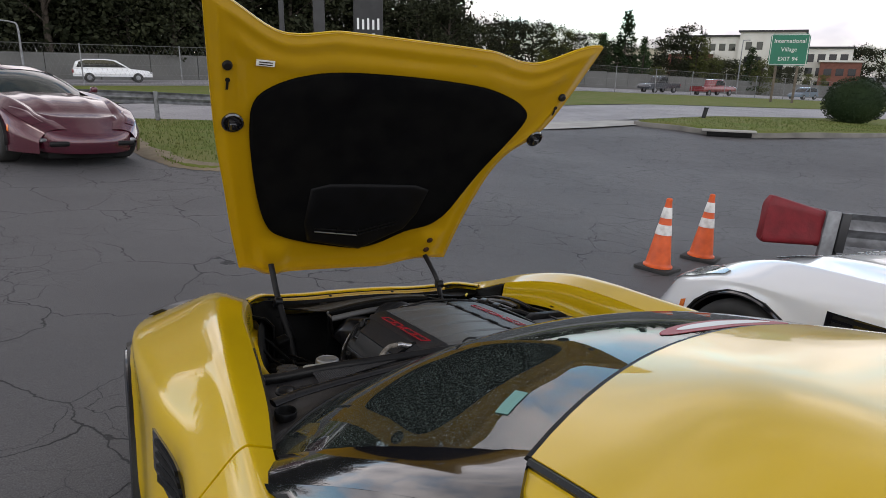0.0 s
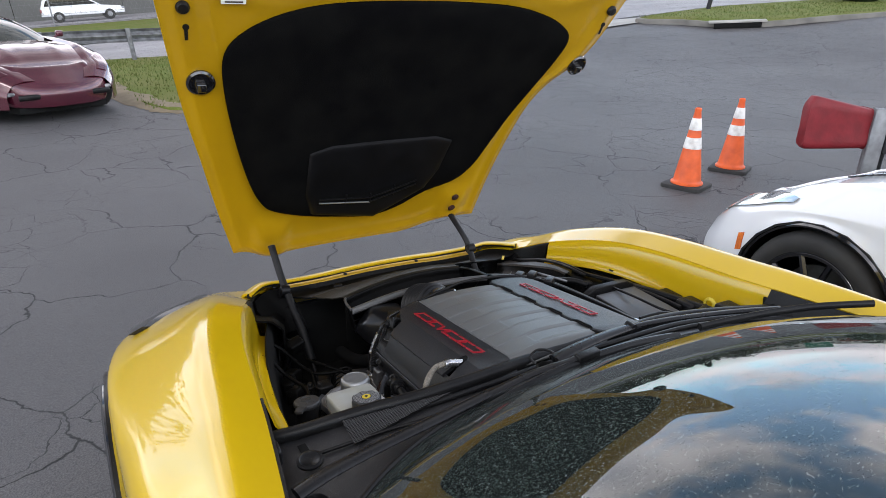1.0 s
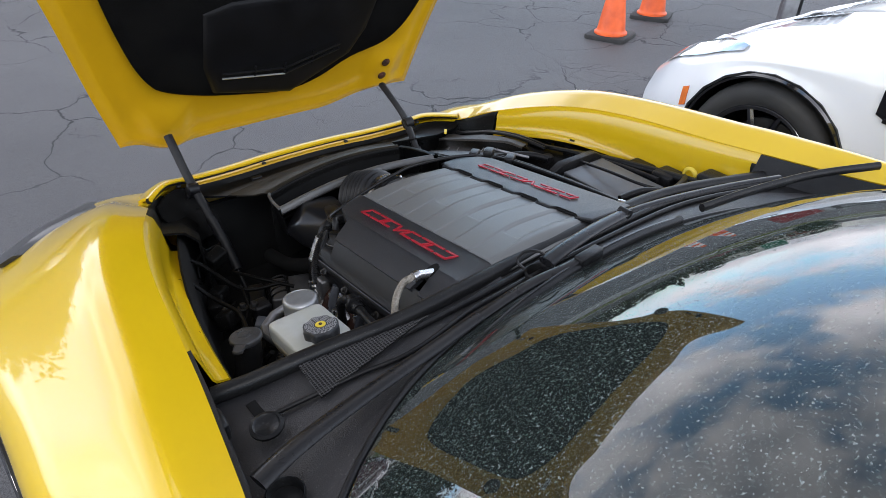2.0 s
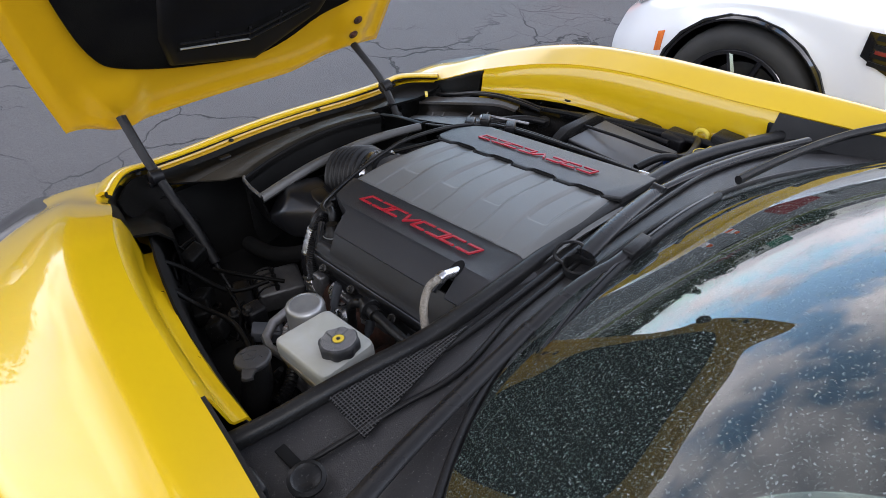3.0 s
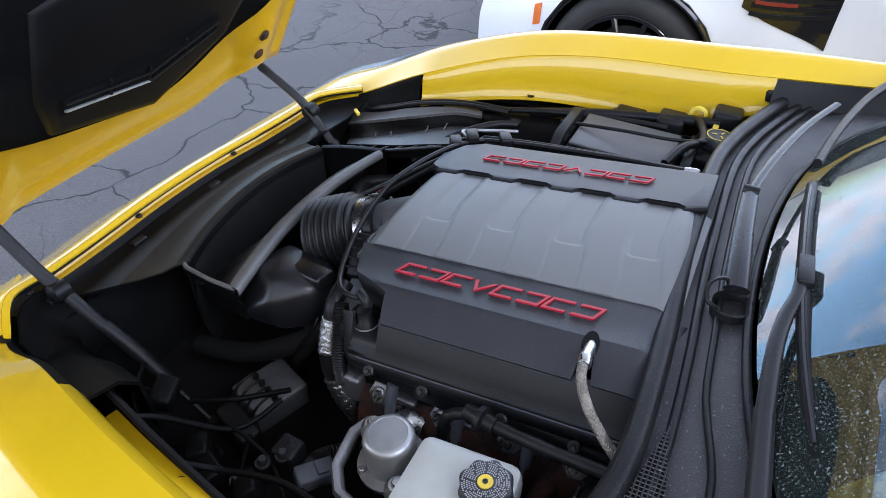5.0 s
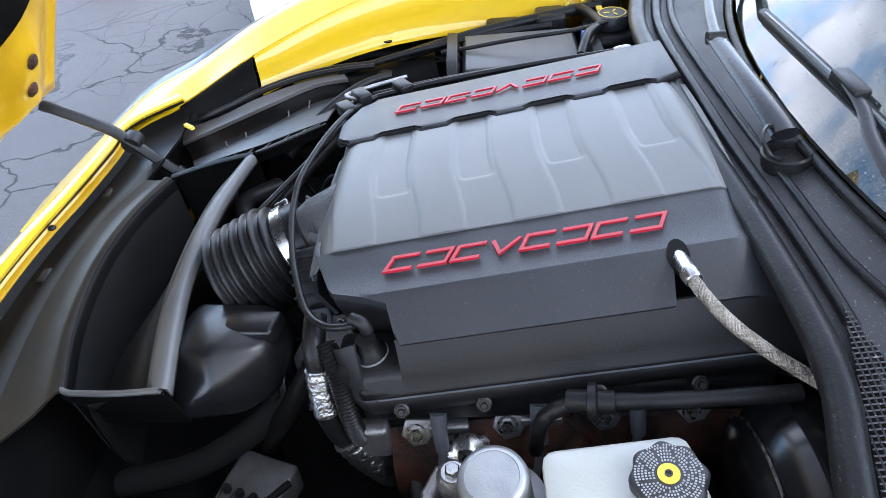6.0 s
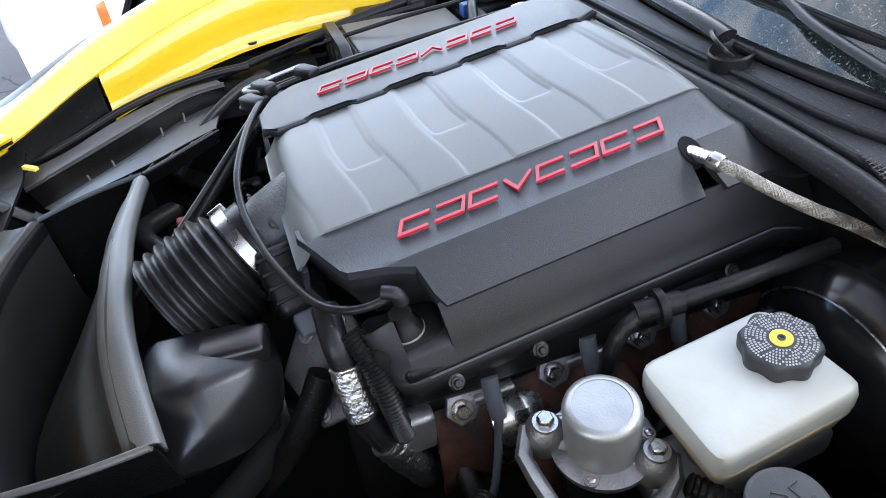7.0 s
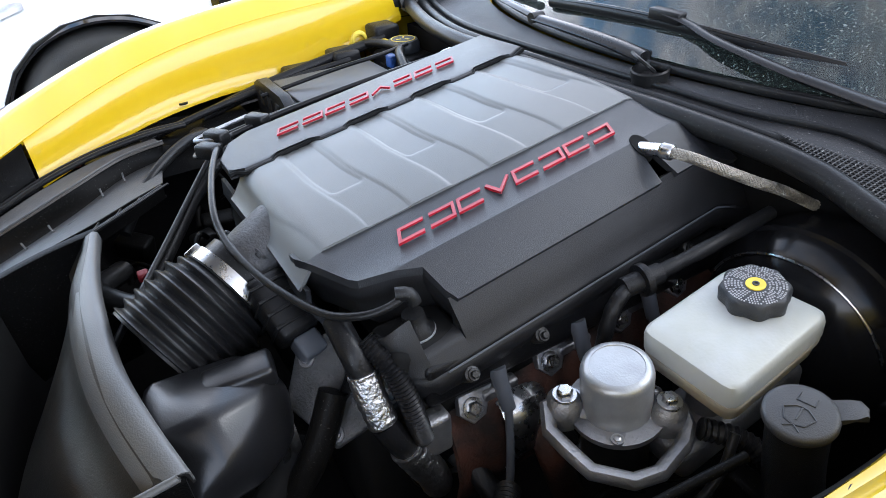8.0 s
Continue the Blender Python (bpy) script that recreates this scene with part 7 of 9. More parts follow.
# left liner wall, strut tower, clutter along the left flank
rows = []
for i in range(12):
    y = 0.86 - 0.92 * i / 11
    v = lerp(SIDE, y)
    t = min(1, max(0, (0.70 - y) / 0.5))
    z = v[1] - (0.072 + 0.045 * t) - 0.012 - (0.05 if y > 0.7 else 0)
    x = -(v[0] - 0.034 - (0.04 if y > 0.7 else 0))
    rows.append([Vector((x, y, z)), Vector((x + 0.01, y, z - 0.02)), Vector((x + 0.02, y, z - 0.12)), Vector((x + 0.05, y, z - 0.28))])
# left panel darker than the right one, bay shade put into its colour
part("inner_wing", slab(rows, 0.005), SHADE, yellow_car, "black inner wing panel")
rows = [[Vector((-q.x, q.y, q.z)) for q in (r[0], r[1], r[2], r[3])] for r in rows]
part("inner_wing", slab([[Vector((r[k].x + (0.03 if k else 0), r[k].y, r[k].z - 0.03)) for k in range(4)] for r in rows], 0.005), BLACK_PL, yellow_car)
bm = bmesh.new()
lathe(bm, [(0.10, -0.16), (0.085, -0.03), (0.05, -0.01), (0.02, -0.005), (0, -0.005)], 28, Matrix.Translation((-0.50, 0.36, 0.55)))
# tower coloured as if wholly in shade
part("strut_tower", bm, SHADE, yellow_car)
for q in ((-0.470, 0.415, 0.612), (-0.450, 0.392, 0.620), (-0.505, 0.435, 0.60)):
    bm = bmesh.new()
    bolt(bm, q, Vector(q) + Vector((0.1, 0, 1)), 0.008, 0.012)
    part("terminal_bolt", bm, IRON, yellow_car)
bm = bmesh.new()
box(bm, (-0.455, 0.375, 0.585), (-0.415, 0.415, 0.625), bevel=0.006)
part("black_plug", bm, BLACK_PL, yellow_car)
rng = random.Random(5)
for k in range(26):
    y = 0.70 - 0.62 * k / 25 + rng.uniform(-0.02, 0.02)
    x = -0.44 - 0.07 * rng.random()
    z = 0.62 - 0.12 * rng.random()
    bm = bmesh.new()
    if k % 3 == 0:
        box(bm, (-0.025, -0.018, -0.02), (0.025, 0.018, 0.02), Matrix.Translation((x, y, z)) @ pose(0, 0, 0, rng.uniform(-20, 20), rng.uniform(-20, 20), rng.uniform(0, 90)), 0.006)
        part("connector_block", bm, DUSTY, yellow_car)
    else:
        p = Vector((x, y, z))
        q = p + Vector((rng.uniform(-0.05, 0.10), rng.uniform(0.06, 0.16), rng.uniform(-0.05, 0.03)))
        tube(bm, [p, p.lerp(q, 0.4) + Vector((rng.uniform(-0.03, 0.03), 0, rng.uniform(0.0, 0.03))), q], rng.uniform(0.002, 0.0045), 8, 5)
        part("bay_cable", bm, DUSTY, yellow_car)
for k in range(18):
    p = Vector((rng.uniform(0.22, 0.46), rng.uniform(0.30, 0.62), rng.uniform(0.56, 0.67)))
    q = p + Vector((rng.uniform(-0.10, 0.10), rng.uniform(-0.16, 0.16), rng.uniform(-0.06, 0.03)))
    bm = bmesh.new()
    if k % 4 == 0:
        box(bm, (-0.03, -0.02, -0.02), (0.03, 0.02, 0.02), Matrix.Translation(p) @ pose(0, 0, 0, rng.uniform(-20, 20), rng.uniform(-20, 20), rng.uniform(0, 90)), 0.006)
        part("connector_block", bm, DUSTY, yellow_car)
    else:
        tube(bm, [p, p.lerp(q, 0.5) + Vector((0, 0, 0.03)), q], rng.uniform(0.003, 0.007), 8, 5)
        part("bay_cable", bm, DUSTY, yellow_car)
for pts in ([(-0.58, 0.62, 0.70), (-0.50, 0.60, 0.64), (-0.44, 0.50, 0.60), (-0.36, 0.47, 0.60)], [(-0.57, 0.50, 0.70), (-0.52, 0.45, 0.64), (-0.50, 0.34, 0.66), (-0.53, 0.20, 0.70)], [(-0.42, 0.62, 0.57), (-0.38, 0.55, 0.575), (-0.31, 0.50, 0.55)]):
    pipe("wiring_loom", pts, 0.005, DUSTY)
# floor of the bay, bulkhead and radiator, near black for the shade down there
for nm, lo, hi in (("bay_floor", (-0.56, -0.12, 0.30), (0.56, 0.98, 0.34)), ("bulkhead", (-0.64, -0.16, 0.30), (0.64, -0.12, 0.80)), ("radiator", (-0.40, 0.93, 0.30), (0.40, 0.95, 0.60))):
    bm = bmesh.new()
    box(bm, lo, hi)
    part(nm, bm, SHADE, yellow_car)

# ---- cowl, seal, mesh, wipers ----


SEAL = {-0.66: (0.008, 0.797), -0.60: (-0.006, 0.805), -0.53: (-0.022, 0.820), -0.45: (-0.040, 0.834), -0.38: (-0.055, 0.843), -0.22: (-0.054, 0.847), 0.0: (-0.042, 0.848), 0.30: (-0.038, 0.848), 0.42: (-0.056, 0.847), 0.52: (-0.085, 0.846), 0.62: (-0.120, 0.846), 0.70: (-0.150, 0.848)}


def seal_y(x):
    return lerp(SEAL, x)[0]


def seal_z(x):
    return lerp(SEAL, x)[1]


line = [Vector((x, seal_y(x), seal_z(x))) for x in arange(-0.655, 0.70, 0.05)]
bm = bmesh.new()
tube(bm, line, 0.0145, 12, 2)
seal = part("bonnet_seal", bm, RUBBER, yellow_car, "thick black rubber bonnet seal")
for off, r in ((0.0235, 0.0095), (0.048, 0.0065)):
    bm = bmesh.new()
    pts = []
    for q in line[1 if off > 0.03 else 5:]:
        f = (off + (0.030 * ease(-0.22, -0.40, q.x) if off > 0.03 else 0.0)) / max(0.08, q.y - 0.01 - (screen_base(q.x * 1.05).y + 0.015))
        a, b = q + Vector((0, -0.01, -0.008)), screen_base(q.x * 1.05) + Vector((0, 0.015, -0.012))
        if q.x < -0.45:
            b.z = 0.868 - 0.10 * (-q.x - 0.45)
        pts.append(a.lerp(b, min(0.9, f)) + Vector((0, 0, 0.003)))
    tube(bm, pts, (r * 0.6, r), 10, 2)
    part("seal_bead", bm, RUBBER, seal)
rows = []
for x in arange(-0.70, 0.70, 0.05):
    a = Vector((x, seal_y(x) - 0.01, seal_z(x) - 0.008))
    b = screen_base(x * 0.735 / 0.70) + Vector((0, 0.015, -0.012))
    if x < -0.45:
        b.z = 0.868 - 0.10 * (-x - 0.45)
    rows.append([a, a.lerp(b, 0.3) + Vector((0, 0, -0.004)), a.lerp(b, 0.65) + Vector((0, 0, 0.0)), b])
cowl = part("cowl_panel", slab(rows, 0.006), COWL, yellow_car, "weathered black cowl panel under the windscreen")


def cowl_at(x, f, n=0.0):
    a = Vector((x, seal_y(x) - 0.01, seal_z(x) - 0.008))
    b = screen_base(x * 0.735 / 0.70) + Vector((0, 0.015, -0.012))
    if x < -0.45:
        b.z = 0.868 - 0.10 * (-x - 0.45)
    return a.lerp(b, f) + Vector((0, 0, n))


# woven intake mesh: a wedge of crossing bars over a sheet painted as shade
MA, MB, MC = Vector((-0.531, -0.038, 0.824)), Vector((-0.538, -0.128, 0.836)), Vector((-0.318, -0.086, 0.854))
bm = bmesh.new()
f = bm.faces.new([bm.verts.new(q + Vector((0, 0, -0.0005))) for q in (MA, MB, MC)])
part("mesh_well", bm, SHADE, cowl)
mn = (MB - MA).cross(MC - MA).normalized()
if mn.z < 0:
    mn = -mn
bm = bmesh.new()
nx = (MC - MA.lerp(MB, 0.5)).normalized()
ny = mn.cross(nx)
org = MA.lerp(MB, 0.5)


def clip_line(p, d):
    """The stretch of a line inside the mesh wedge."""
    ts = []
    tri = (MA, MB, MC)
    for i in range(3):
        a, b = tri[i], tri[(i + 1) % 3]
        e = b - a
        den = d.cross(e).dot(mn)
        if abs(den) < 1e-9:
            continue
        t = (a - p).cross(e).dot(mn) / den
        q = p + d * t
        u = (q - a).dot(e) / e.dot(e)
        if -1e-4 <= u <= 1.0001:
            ts.append(t)
    return (min(ts), max(ts)) if len(ts) >= 2 else None


for k in range(-75, 75):
    for d, o in ((ny, nx), (nx, ny)):
        c = clip_line(org + o * 0.0052 * k, d)
        if c and c[1] - c[0] > 0.004:
            a, b = org + o * 0.0052 * k + d * c[0] + mn * 0.002, org + o * 0.0052 * k + d * c[1] + mn * 0.002
            tube(bm, [a, b], 0.0009, 4, 1, cap=False)
tagged(part("intake_mesh", bm, COWL, cowl, "black woven intake mesh"), kind="stuff")
bm = bmesh.new()
lathe(bm, [(0.024, 0), (0.024, 0.004), (0.019, 0.006), (0.016, 0.003), (0, 0.003)], 28, Matrix.Translation((-0.620, -0.122, 0.8265)) @ pose(0, 0, 0, 2, -4, 0))
part("grommet", bm, RUBBER, cowl)
# raised near-black plate drawn for the slot's shade
bm = bmesh.new()
box(bm, (-0.021, -0.008, 0), (0.021, 0.008, 0.003), Matrix.Translation(cowl_at(-0.61, 0.16, 0.0015)) @ pose(0, 0, 0, -4, 0, 94), 0.0014)
part("cowl_slot", bm, SHADE, cowl)
# wiper wells, arms and blades
bm = bmesh.new()
WPV = Vector((-0.095, -0.118, 0.864))
lathe(bm, [(0.026, -0.012), (0.028, 0.006), (0.0255, 0.008), (0.0235, 0.004), (0.0235, -0.014), (0, -0.014)], 32, Matrix.Translation(WPV) @ pose(0, 0, 0, -6, 0, 0))
part("wiper_well", bm, RUBBER, cowl)
ARM = [(-0.082, -0.117, 0.884), (-0.02, -0.111, 0.893), (0.06, -0.105, 0.899), (0.145, -0.102, 0.902)]
bm = bmesh.new()
tube(bm, ARM, (0.0175, 0.0125), 12, 6, flat=0.5)
wiper = part("wiper_arm", bm, SATIN, yellow_car, "satin black wiper arm")
bm = bmesh.new()
tube(bm, [(0.140, -0.102, 0.903), (0.25, -0.122, 0.907), (0.40, -0.162, 0.910), (0.52, -0.21, 0.915)], 0.0075, 8, 5, flat=0.55)
part("wiper_rod", bm, SATIN, wiper)
bm = bmesh.new()
lathe(bm, [(0.0, -0.012), (0.009, -0.012), (0.009, 0.012), (0.0, 0.012)], 14, axis_m((0.145, -0.102, 0.903), (0.145, -1.0, 0.903)))
part("arm_hinge", bm, BLACK_PL, wiper)
bm = bmesh.new()
tube(bm, [(0.27, -0.188, 0.912), (0.40, -0.215, 0.922), (0.55, -0.262, 0.934), (0.68, -0.33, 0.945)], 0.0078, 8, 5, flat=1.2)
part("wiper_blade", bm, RUBBER, wiper)
bm = bmesh.new()
tube(bm, [(-0.118, -0.10, 0.875), (-0.122, -0.085, 0.885), (-0.10, -0.082, 0.895), (-0.075, -0.10, 0.892), (-0.07, -0.13, 0.87), (-0.075, -0.145, 0.855)], 0.0028, 6, 5)
part("washer_tube", bm, RUBBER, wiper)
bm = bmesh.new()
tube(bm, [(-0.672, -0.222, 0.856), (-0.62, -0.208, 0.862), (-0.55, -0.196, 0.868), (-0.47, -0.186, 0.874), (-0.38, -0.178, 0.882), (-0.28, -0.170, 0.894)], (0.016, 0.0115), 10, 5, flat=0.5)
wiper2 = part("wiper_arm", bm, SATIN, yellow_car, "satin black wiper arm")
bm = bmesh.new()
tube(bm, [(-0.29, -0.171, 0.892), (-0.20, -0.168, 0.906), (-0.145, -0.172, 0.914), (-0.10, -0.181, 0.922), (-0.055, -0.182, 0.929)], (0.0105, 0.0075), 8, 5, flat=0.4)
part("wiper_rod", bm, SATIN, wiper2)
bm = bmesh.new()
tube(bm, [(-0.325, -0.222, 0.898), (-0.20, -0.200, 0.907), (-0.06, -0.187, 0.914), (0.08, -0.183, 0.912), (0.205, -0.186, 0.905)], 0.0085, 8, 6, flat=1.15)
blade = part("wiper_blade", bm, RUBBER, wiper2)
bm = bmesh.new()
tube(bm, [(-0.31, -0.216, 0.906), (-0.20, -0.196, 0.915), (-0.06, -0.183, 0.922), (0.08, -0.179, 0.920), (0.19, -0.182, 0.912)], 0.0032, 6, 6)
part("blade_spoiler", bm, SATIN, blade)
bm = bmesh.new()
box(bm, (-0.028, -0.010, -0.006), (0.028, 0.010, 0.011), Matrix.Translation((-0.055, -0.185, 0.923)) @ pose(0, 0, 0, 0, -2, 3), 0.003)
part("blade_clip", bm, BLACK_PL, wiper2)
bm = bmesh.new()
lathe(bm, [(0.024, -0.012), (0.025, 0.004), (0.023, 0.006), (0.021, 0.003), (0.021, -0.010), (0, -0.010)], 32, Matrix.Translation((-0.650, -0.250, 0.845)))
part("wiper_well", bm, RUBBER, cowl)


# ---- the white and the maroon car ----
def closed_bonnet(car, paint, louvres=True):
    rows = []
    for y in arange(-0.06, 1.0, 0.04):
        v = lerp(SIDE, y)
        half, z = v[0], v[1]
        if y > 0.86:
            half = 0.505 * math.sqrt(max(0.0, 1 - ((y - 0.86) / 0.145) ** 2)) ** 0.8
            z = 0.695 - (y - 0.86) * 0.25
        crown = 0.035 * ease(1.02, 0.6, y)
        rows.append([Vector((half * c, y, z + crown * (1 - c * c) + 0.014 * math.exp(-((abs(c) - 0.55) / 0.12) ** 2) * ease(1.0, 0.5, y))) for c in (-1 + j / 12 for j in range(25))])
    b = part("bonnet", slab(rows, 0.01), paint, car)
    z = lerp(SIDE, -0.06)[1]
    crows = []
    for j in range(21):
        x = -0.70 + 0.07 * j
        q = screen_base(x) + Vector((0, 0.012, -0.008))
        crows.append([Vector((x, -0.055, z - 0.012)), Vector((x, -0.065, z - 0.012)).lerp(q, 0.5), q])
    part("cowl_panel", slab(crows, 0.006), COWL, car)
    if louvres:
        for s in (-1, 1):
            for k in range(5):
                bm = bmesh.new()
                c = Vector((s * (0.36 + 0.004 * k), 0.66 - 0.040 * k, lerp(SIDE, 0.66 - 0.040 * k)[1] + 0.036))
                box(bm, (-0.050, -0.013, -0.004), (0.050, 0.013, 0.006), Matrix.Translation(c) @ pose(0, 0, 0, -14, s * 4, s * 18), 0.003)
                part("bonnet_louvre", bm, BLACK_GL, b, "black bonnet louvre")
    return b


def parked_car(m, paint, label, louvres=True, rims=None):
    car = thing("sports_car", (0, -0.9, 0), label, "car", world_m=LOT @ m)
    underbody(car)
    car_flanks(car, paint, vents=louvres)
    for sx in (-1, 1):
        wheel(car, sx * 0.80, AXLE, s=sx, rim_mat=rims)
        wheel(car, sx * 0.80, AXLE_R, 0.345, 0.31, s=sx, rim_mat=rims)
    greenhouse(car, paint)
    closed_bonnet(car, paint, louvres)
    part("front_bumper", bumper_bm(), paint, car)
    for s in (-1, 1):
        bm = bmesh.new()
        box(bm, (s * 0.92 - 0.05, -0.50, 0.93), (s * 0.92 + 0.05, -0.42, 1.02), bevel=0.025, seg=3)
        tube(bm, [(s * 0.84, -0.45, 0.93), (s * 0.90, -0.455, 0.955)], 0.015, 8, 1)
        part("door_mirror", bm, paint, car)
    return car


white_car = parked_car(pose(2.72, 0.0, 0), WHITE, "white two-seat sports car with black wheels and bonnet louvres")
bm = bmesh.new()
rows = []
for i in range(9):
    c = -1 + i / 4
    rows.append([Vector((0.42 * c, 1.345 - 0.10 * c * c, 0.40)), Vector((0.42 * c, 1.352 - 0.10 * c * c, 0.33)), Vector((0.42 * c, 1.345 - 0.10 * c * c, 0.25))])
part("grille", slab(rows, 0.02), BLACK_PL, white_car)

red_m = Matrix.Translation((-1.61, 9.43, 0.0)) @ Matrix.Rotation(radians(180 + 28.0), 4, "Z")
red_car = parked_car(red_m, RED_CAR, "maroon older sports car parked nose towards the lot", False, rims=ALU)
red_car.matrix_basis = red_car.matrix_basis @ Matrix.Translation((0, -AXLE, 0))
for s in (-1, 1):
    bm = bmesh.new()
    box(bm, (s * 0.42 - 0.16, 1.285, 0.30), (s * 0.42 + 0.16, 1.33, 0.37), Matrix.Identity(4), 0.02, 2)
    g = part("fog_lamp_opening", bm, BLACK_PL, red_car)
    bm = bmesh.new()
    box(bm, (s * 0.60 - 0.07, 1.14, 0.35), (s * 0.60 + 0.06, 1.215, 0.40), Matrix.Identity(4), 0.02, 2)
    part("turn_lamp", bm, LENS, red_car)


# ---- cones, guard rail with its red cover ----
def cone(x, y, turn, label):
    c = thing("traffic_cone", (x, y, 0), label, "traffic cone", "traffic cones")
    T = Matrix.Translation((x, y, 0)) @ Matrix.Rotation(radians(turn), 4, "Z")
    bm = bmesh.new()
    prism(bm, [(-0.18, -0.15), (-0.15, -0.18), (0.15, -0.18), (0.18, -0.15), (0.18, 0.15), (0.15, 0.18), (-0.15, 0.18), (-0.18, 0.15)], 0.0, 0.035, T, 0.008)
    part("base", bm, TYRE, c, "black rubber base")
    prof = lambda z: 0.128 + (0.026 - 0.128) * (z - 0.03) / 0.67
    bm = bmesh.new()
    lathe(bm, [(0.142, 0.035), (0.142, 0.05), (prof(0.06), 0.062)] + [(prof(z), z) for z in arange(0.08, 0.69, 0.05)] + [(0.030, 0.695), (0.028, 0.715), (0.018, 0.72), (0.018, 0.70)], 32, T)
    part("body", bm, ORANGE, c)
    for z0, z1 in ((0.36, 0.46), (0.525, 0.63)):
        bm = bmesh.new()
        lathe(bm, [(prof(z0) + 0.001, z0), (prof(z0) + 0.003, z0 + 0.002), (prof(z1) + 0.003, z1 - 0.002), (prof(z1) + 0.001, z1)], 32, T)
        part("reflective_band", bm, REFLEX, c, "scuffed white reflective band")


cone(3.823, 2.900, 20, "orange traffic cone with two scuffed white bands")
cone(4.72, 3.15, 28, "orange traffic cone with two clean white bands")


def w_beam(name, a, b, label, z0=0.52, post_step=1.9, world=False, cat_group=""):
    """A corrugated steel rail on posts from a to b (x, y)."""
    a, b = Vector((*a, 0)), Vector((*b, 0))
    d = (b - a).normalized()
    nrm = Vector((d.y, -d.x, 0))
    gz = (lambda p: ground_z(p.x, p.y)) if world else (lambda p: 0.0)
    base = a + Vector((0, 0, gz(a)))
    r = thing(name, base, label, "guard rail", cat_group, world_m=Matrix.Identity(4) if world else None)
    prof = [(0.0, -0.155), (0.018, -0.145), (0.062, -0.115), (0.080, -0.085), (0.062, -0.055), (0.012, -0.02), (0.0, 0.0), (0.012, 0.02), (0.062, 0.055), (0.080, 0.085), (0.062, 0.115), (0.018, 0.145), (0.0, 0.155)]
    n = max(2, int((b - a).length / 1.5))
    rows = []
    for i in range(n + 1):
        p = a.lerp(b, i / n)
        rows.append([p - nrm * (0.05 + q) + Vector((0, 0, gz(p) + z0 + 0.11 + z)) for q, z in prof])
    part("beam", slab(rows, 0.004), GALV, r)
    k = int((b - a).length / post_step)
    for i in range(k + 1):
        p = a + d * (0.12 + post_step * i)
        bm = bmesh.new()
        m = Matrix.Translation(p + nrm * 0.02 + Vector((0, 0, gz(p)))) @ Matrix.Rotation(math.atan2(d.y, d.x), 4, "Z")
        box(bm, (-0.05, -0.075, -0.1), (-0.044, 0.075, 0.80), m)
        box(bm, (0.044, -0.075, -0.1), (0.05, 0.075, 0.80), m)
        box(bm, (-0.05, -0.004, -0.1), (0.05, 0.004, 0.80), m)
        part("post", bm, GALV, r)
    return r


rail = w_beam("guard_rail", (4.76, 1.98), (13.0, -2.2), "grey galvanised guard rail beside the parking bays")
cv = thing("rail_end_cover", (4.45, 2.13, 0.45), "red fabric cover pulled over the guard rail's end", "cover")
bm = bmesh.new()
rd = Vector((8.24, -4.18, 0)).normalized()
rn = Vector((rd.y, -rd.x, 0))
rows = []
for i in range(19):
    t = i / 18
    f = math.sqrt(max(0.0, 1 - max(0.0, (t - 0.90) / 0.10) ** 2)) * 0.10 + 0.90
    zt, zb = 0.80 + 0.105 * t * f - 0.05 * (1 - f) * 10, 0.475 - 0.02 * t + 0.03 * (1 - f) * 10
    p = Vector((4.76, 1.98, 0)) + rd * (-0.02 - 0.50 * t)
    th = 0.10 - 0.045 * ease(0.3, 1.0, t)
    ring = []
    for k in range(28):
        a = 2 * math.pi * k / 28
        ca, sa = math.cos(a), math.sin(a)
        x = th * math.copysign(abs(ca) ** 0.45, ca)
        z = (zt + zb) / 2 + (zt - zb) / 2 * math.copysign(abs(sa) ** 0.35, sa)
        fold = 0.010 * math.sin(9 * (z - zb) / (zt - zb) * (0.7 + 0.3 * t) + 1.2) * (1 - 0.4 * t)
        ring.append(p + rn * (x + fold * (1 if ca > 0 else -1)) + Vector((0, 0, z)))
    rows.append(ring)
vs = grid(bm, rows, closed_u=True)
bm.faces.new(vs[-1])
part("fabric", bm, REDTARP, cv)
bm = bmesh.new()
tube(bm, [q + (q - (rows[0][7] + rows[0][21]) / 2) * 0.01 for q in rows[0]] + [rows[0][0]], 0.006, 6, 1)
part("hem", bm, REDTARP, cv)
bm = bmesh.new()
m = Matrix.Translation(Vector((4.76, 1.98, 0)) + rd * 0.045) @ Matrix.Rotation(math.atan2(rd.y, rd.x), 4, "Z")
box(bm, (-0.065, -0.13, -0.1), (0.065, -0.09, 0.81), m, 0.008)
part("end_post", bm, GALV, rail, "grey steel end post")
bm = bmesh.new()
box(bm, (0.075, -0.13, 0.44), (0.16, -0.05, 0.80), m, 0.006)
part("end_bracket", bm, SIGNDARK, rail)


# ---- verges, kerb, road, highway ----
def strip(name, y0, y1, x0, x1, material, label, category, lift, tilt=0.06, n=60, m=6):
    bm = bmesh.new()
    rows = []
    for j in range(m + 1):
        row = []
        for i in range(n + 1):
            x = x0 + (x1 - x0) * i / n
            y = y0 + (y1 - y0) * j / m + tilt * x
            row.append((x, y, ground_z(x, y) + lift))
        rows.append(row)
    grid(bm, rows)
    return setting(name, bm, material, label, category)


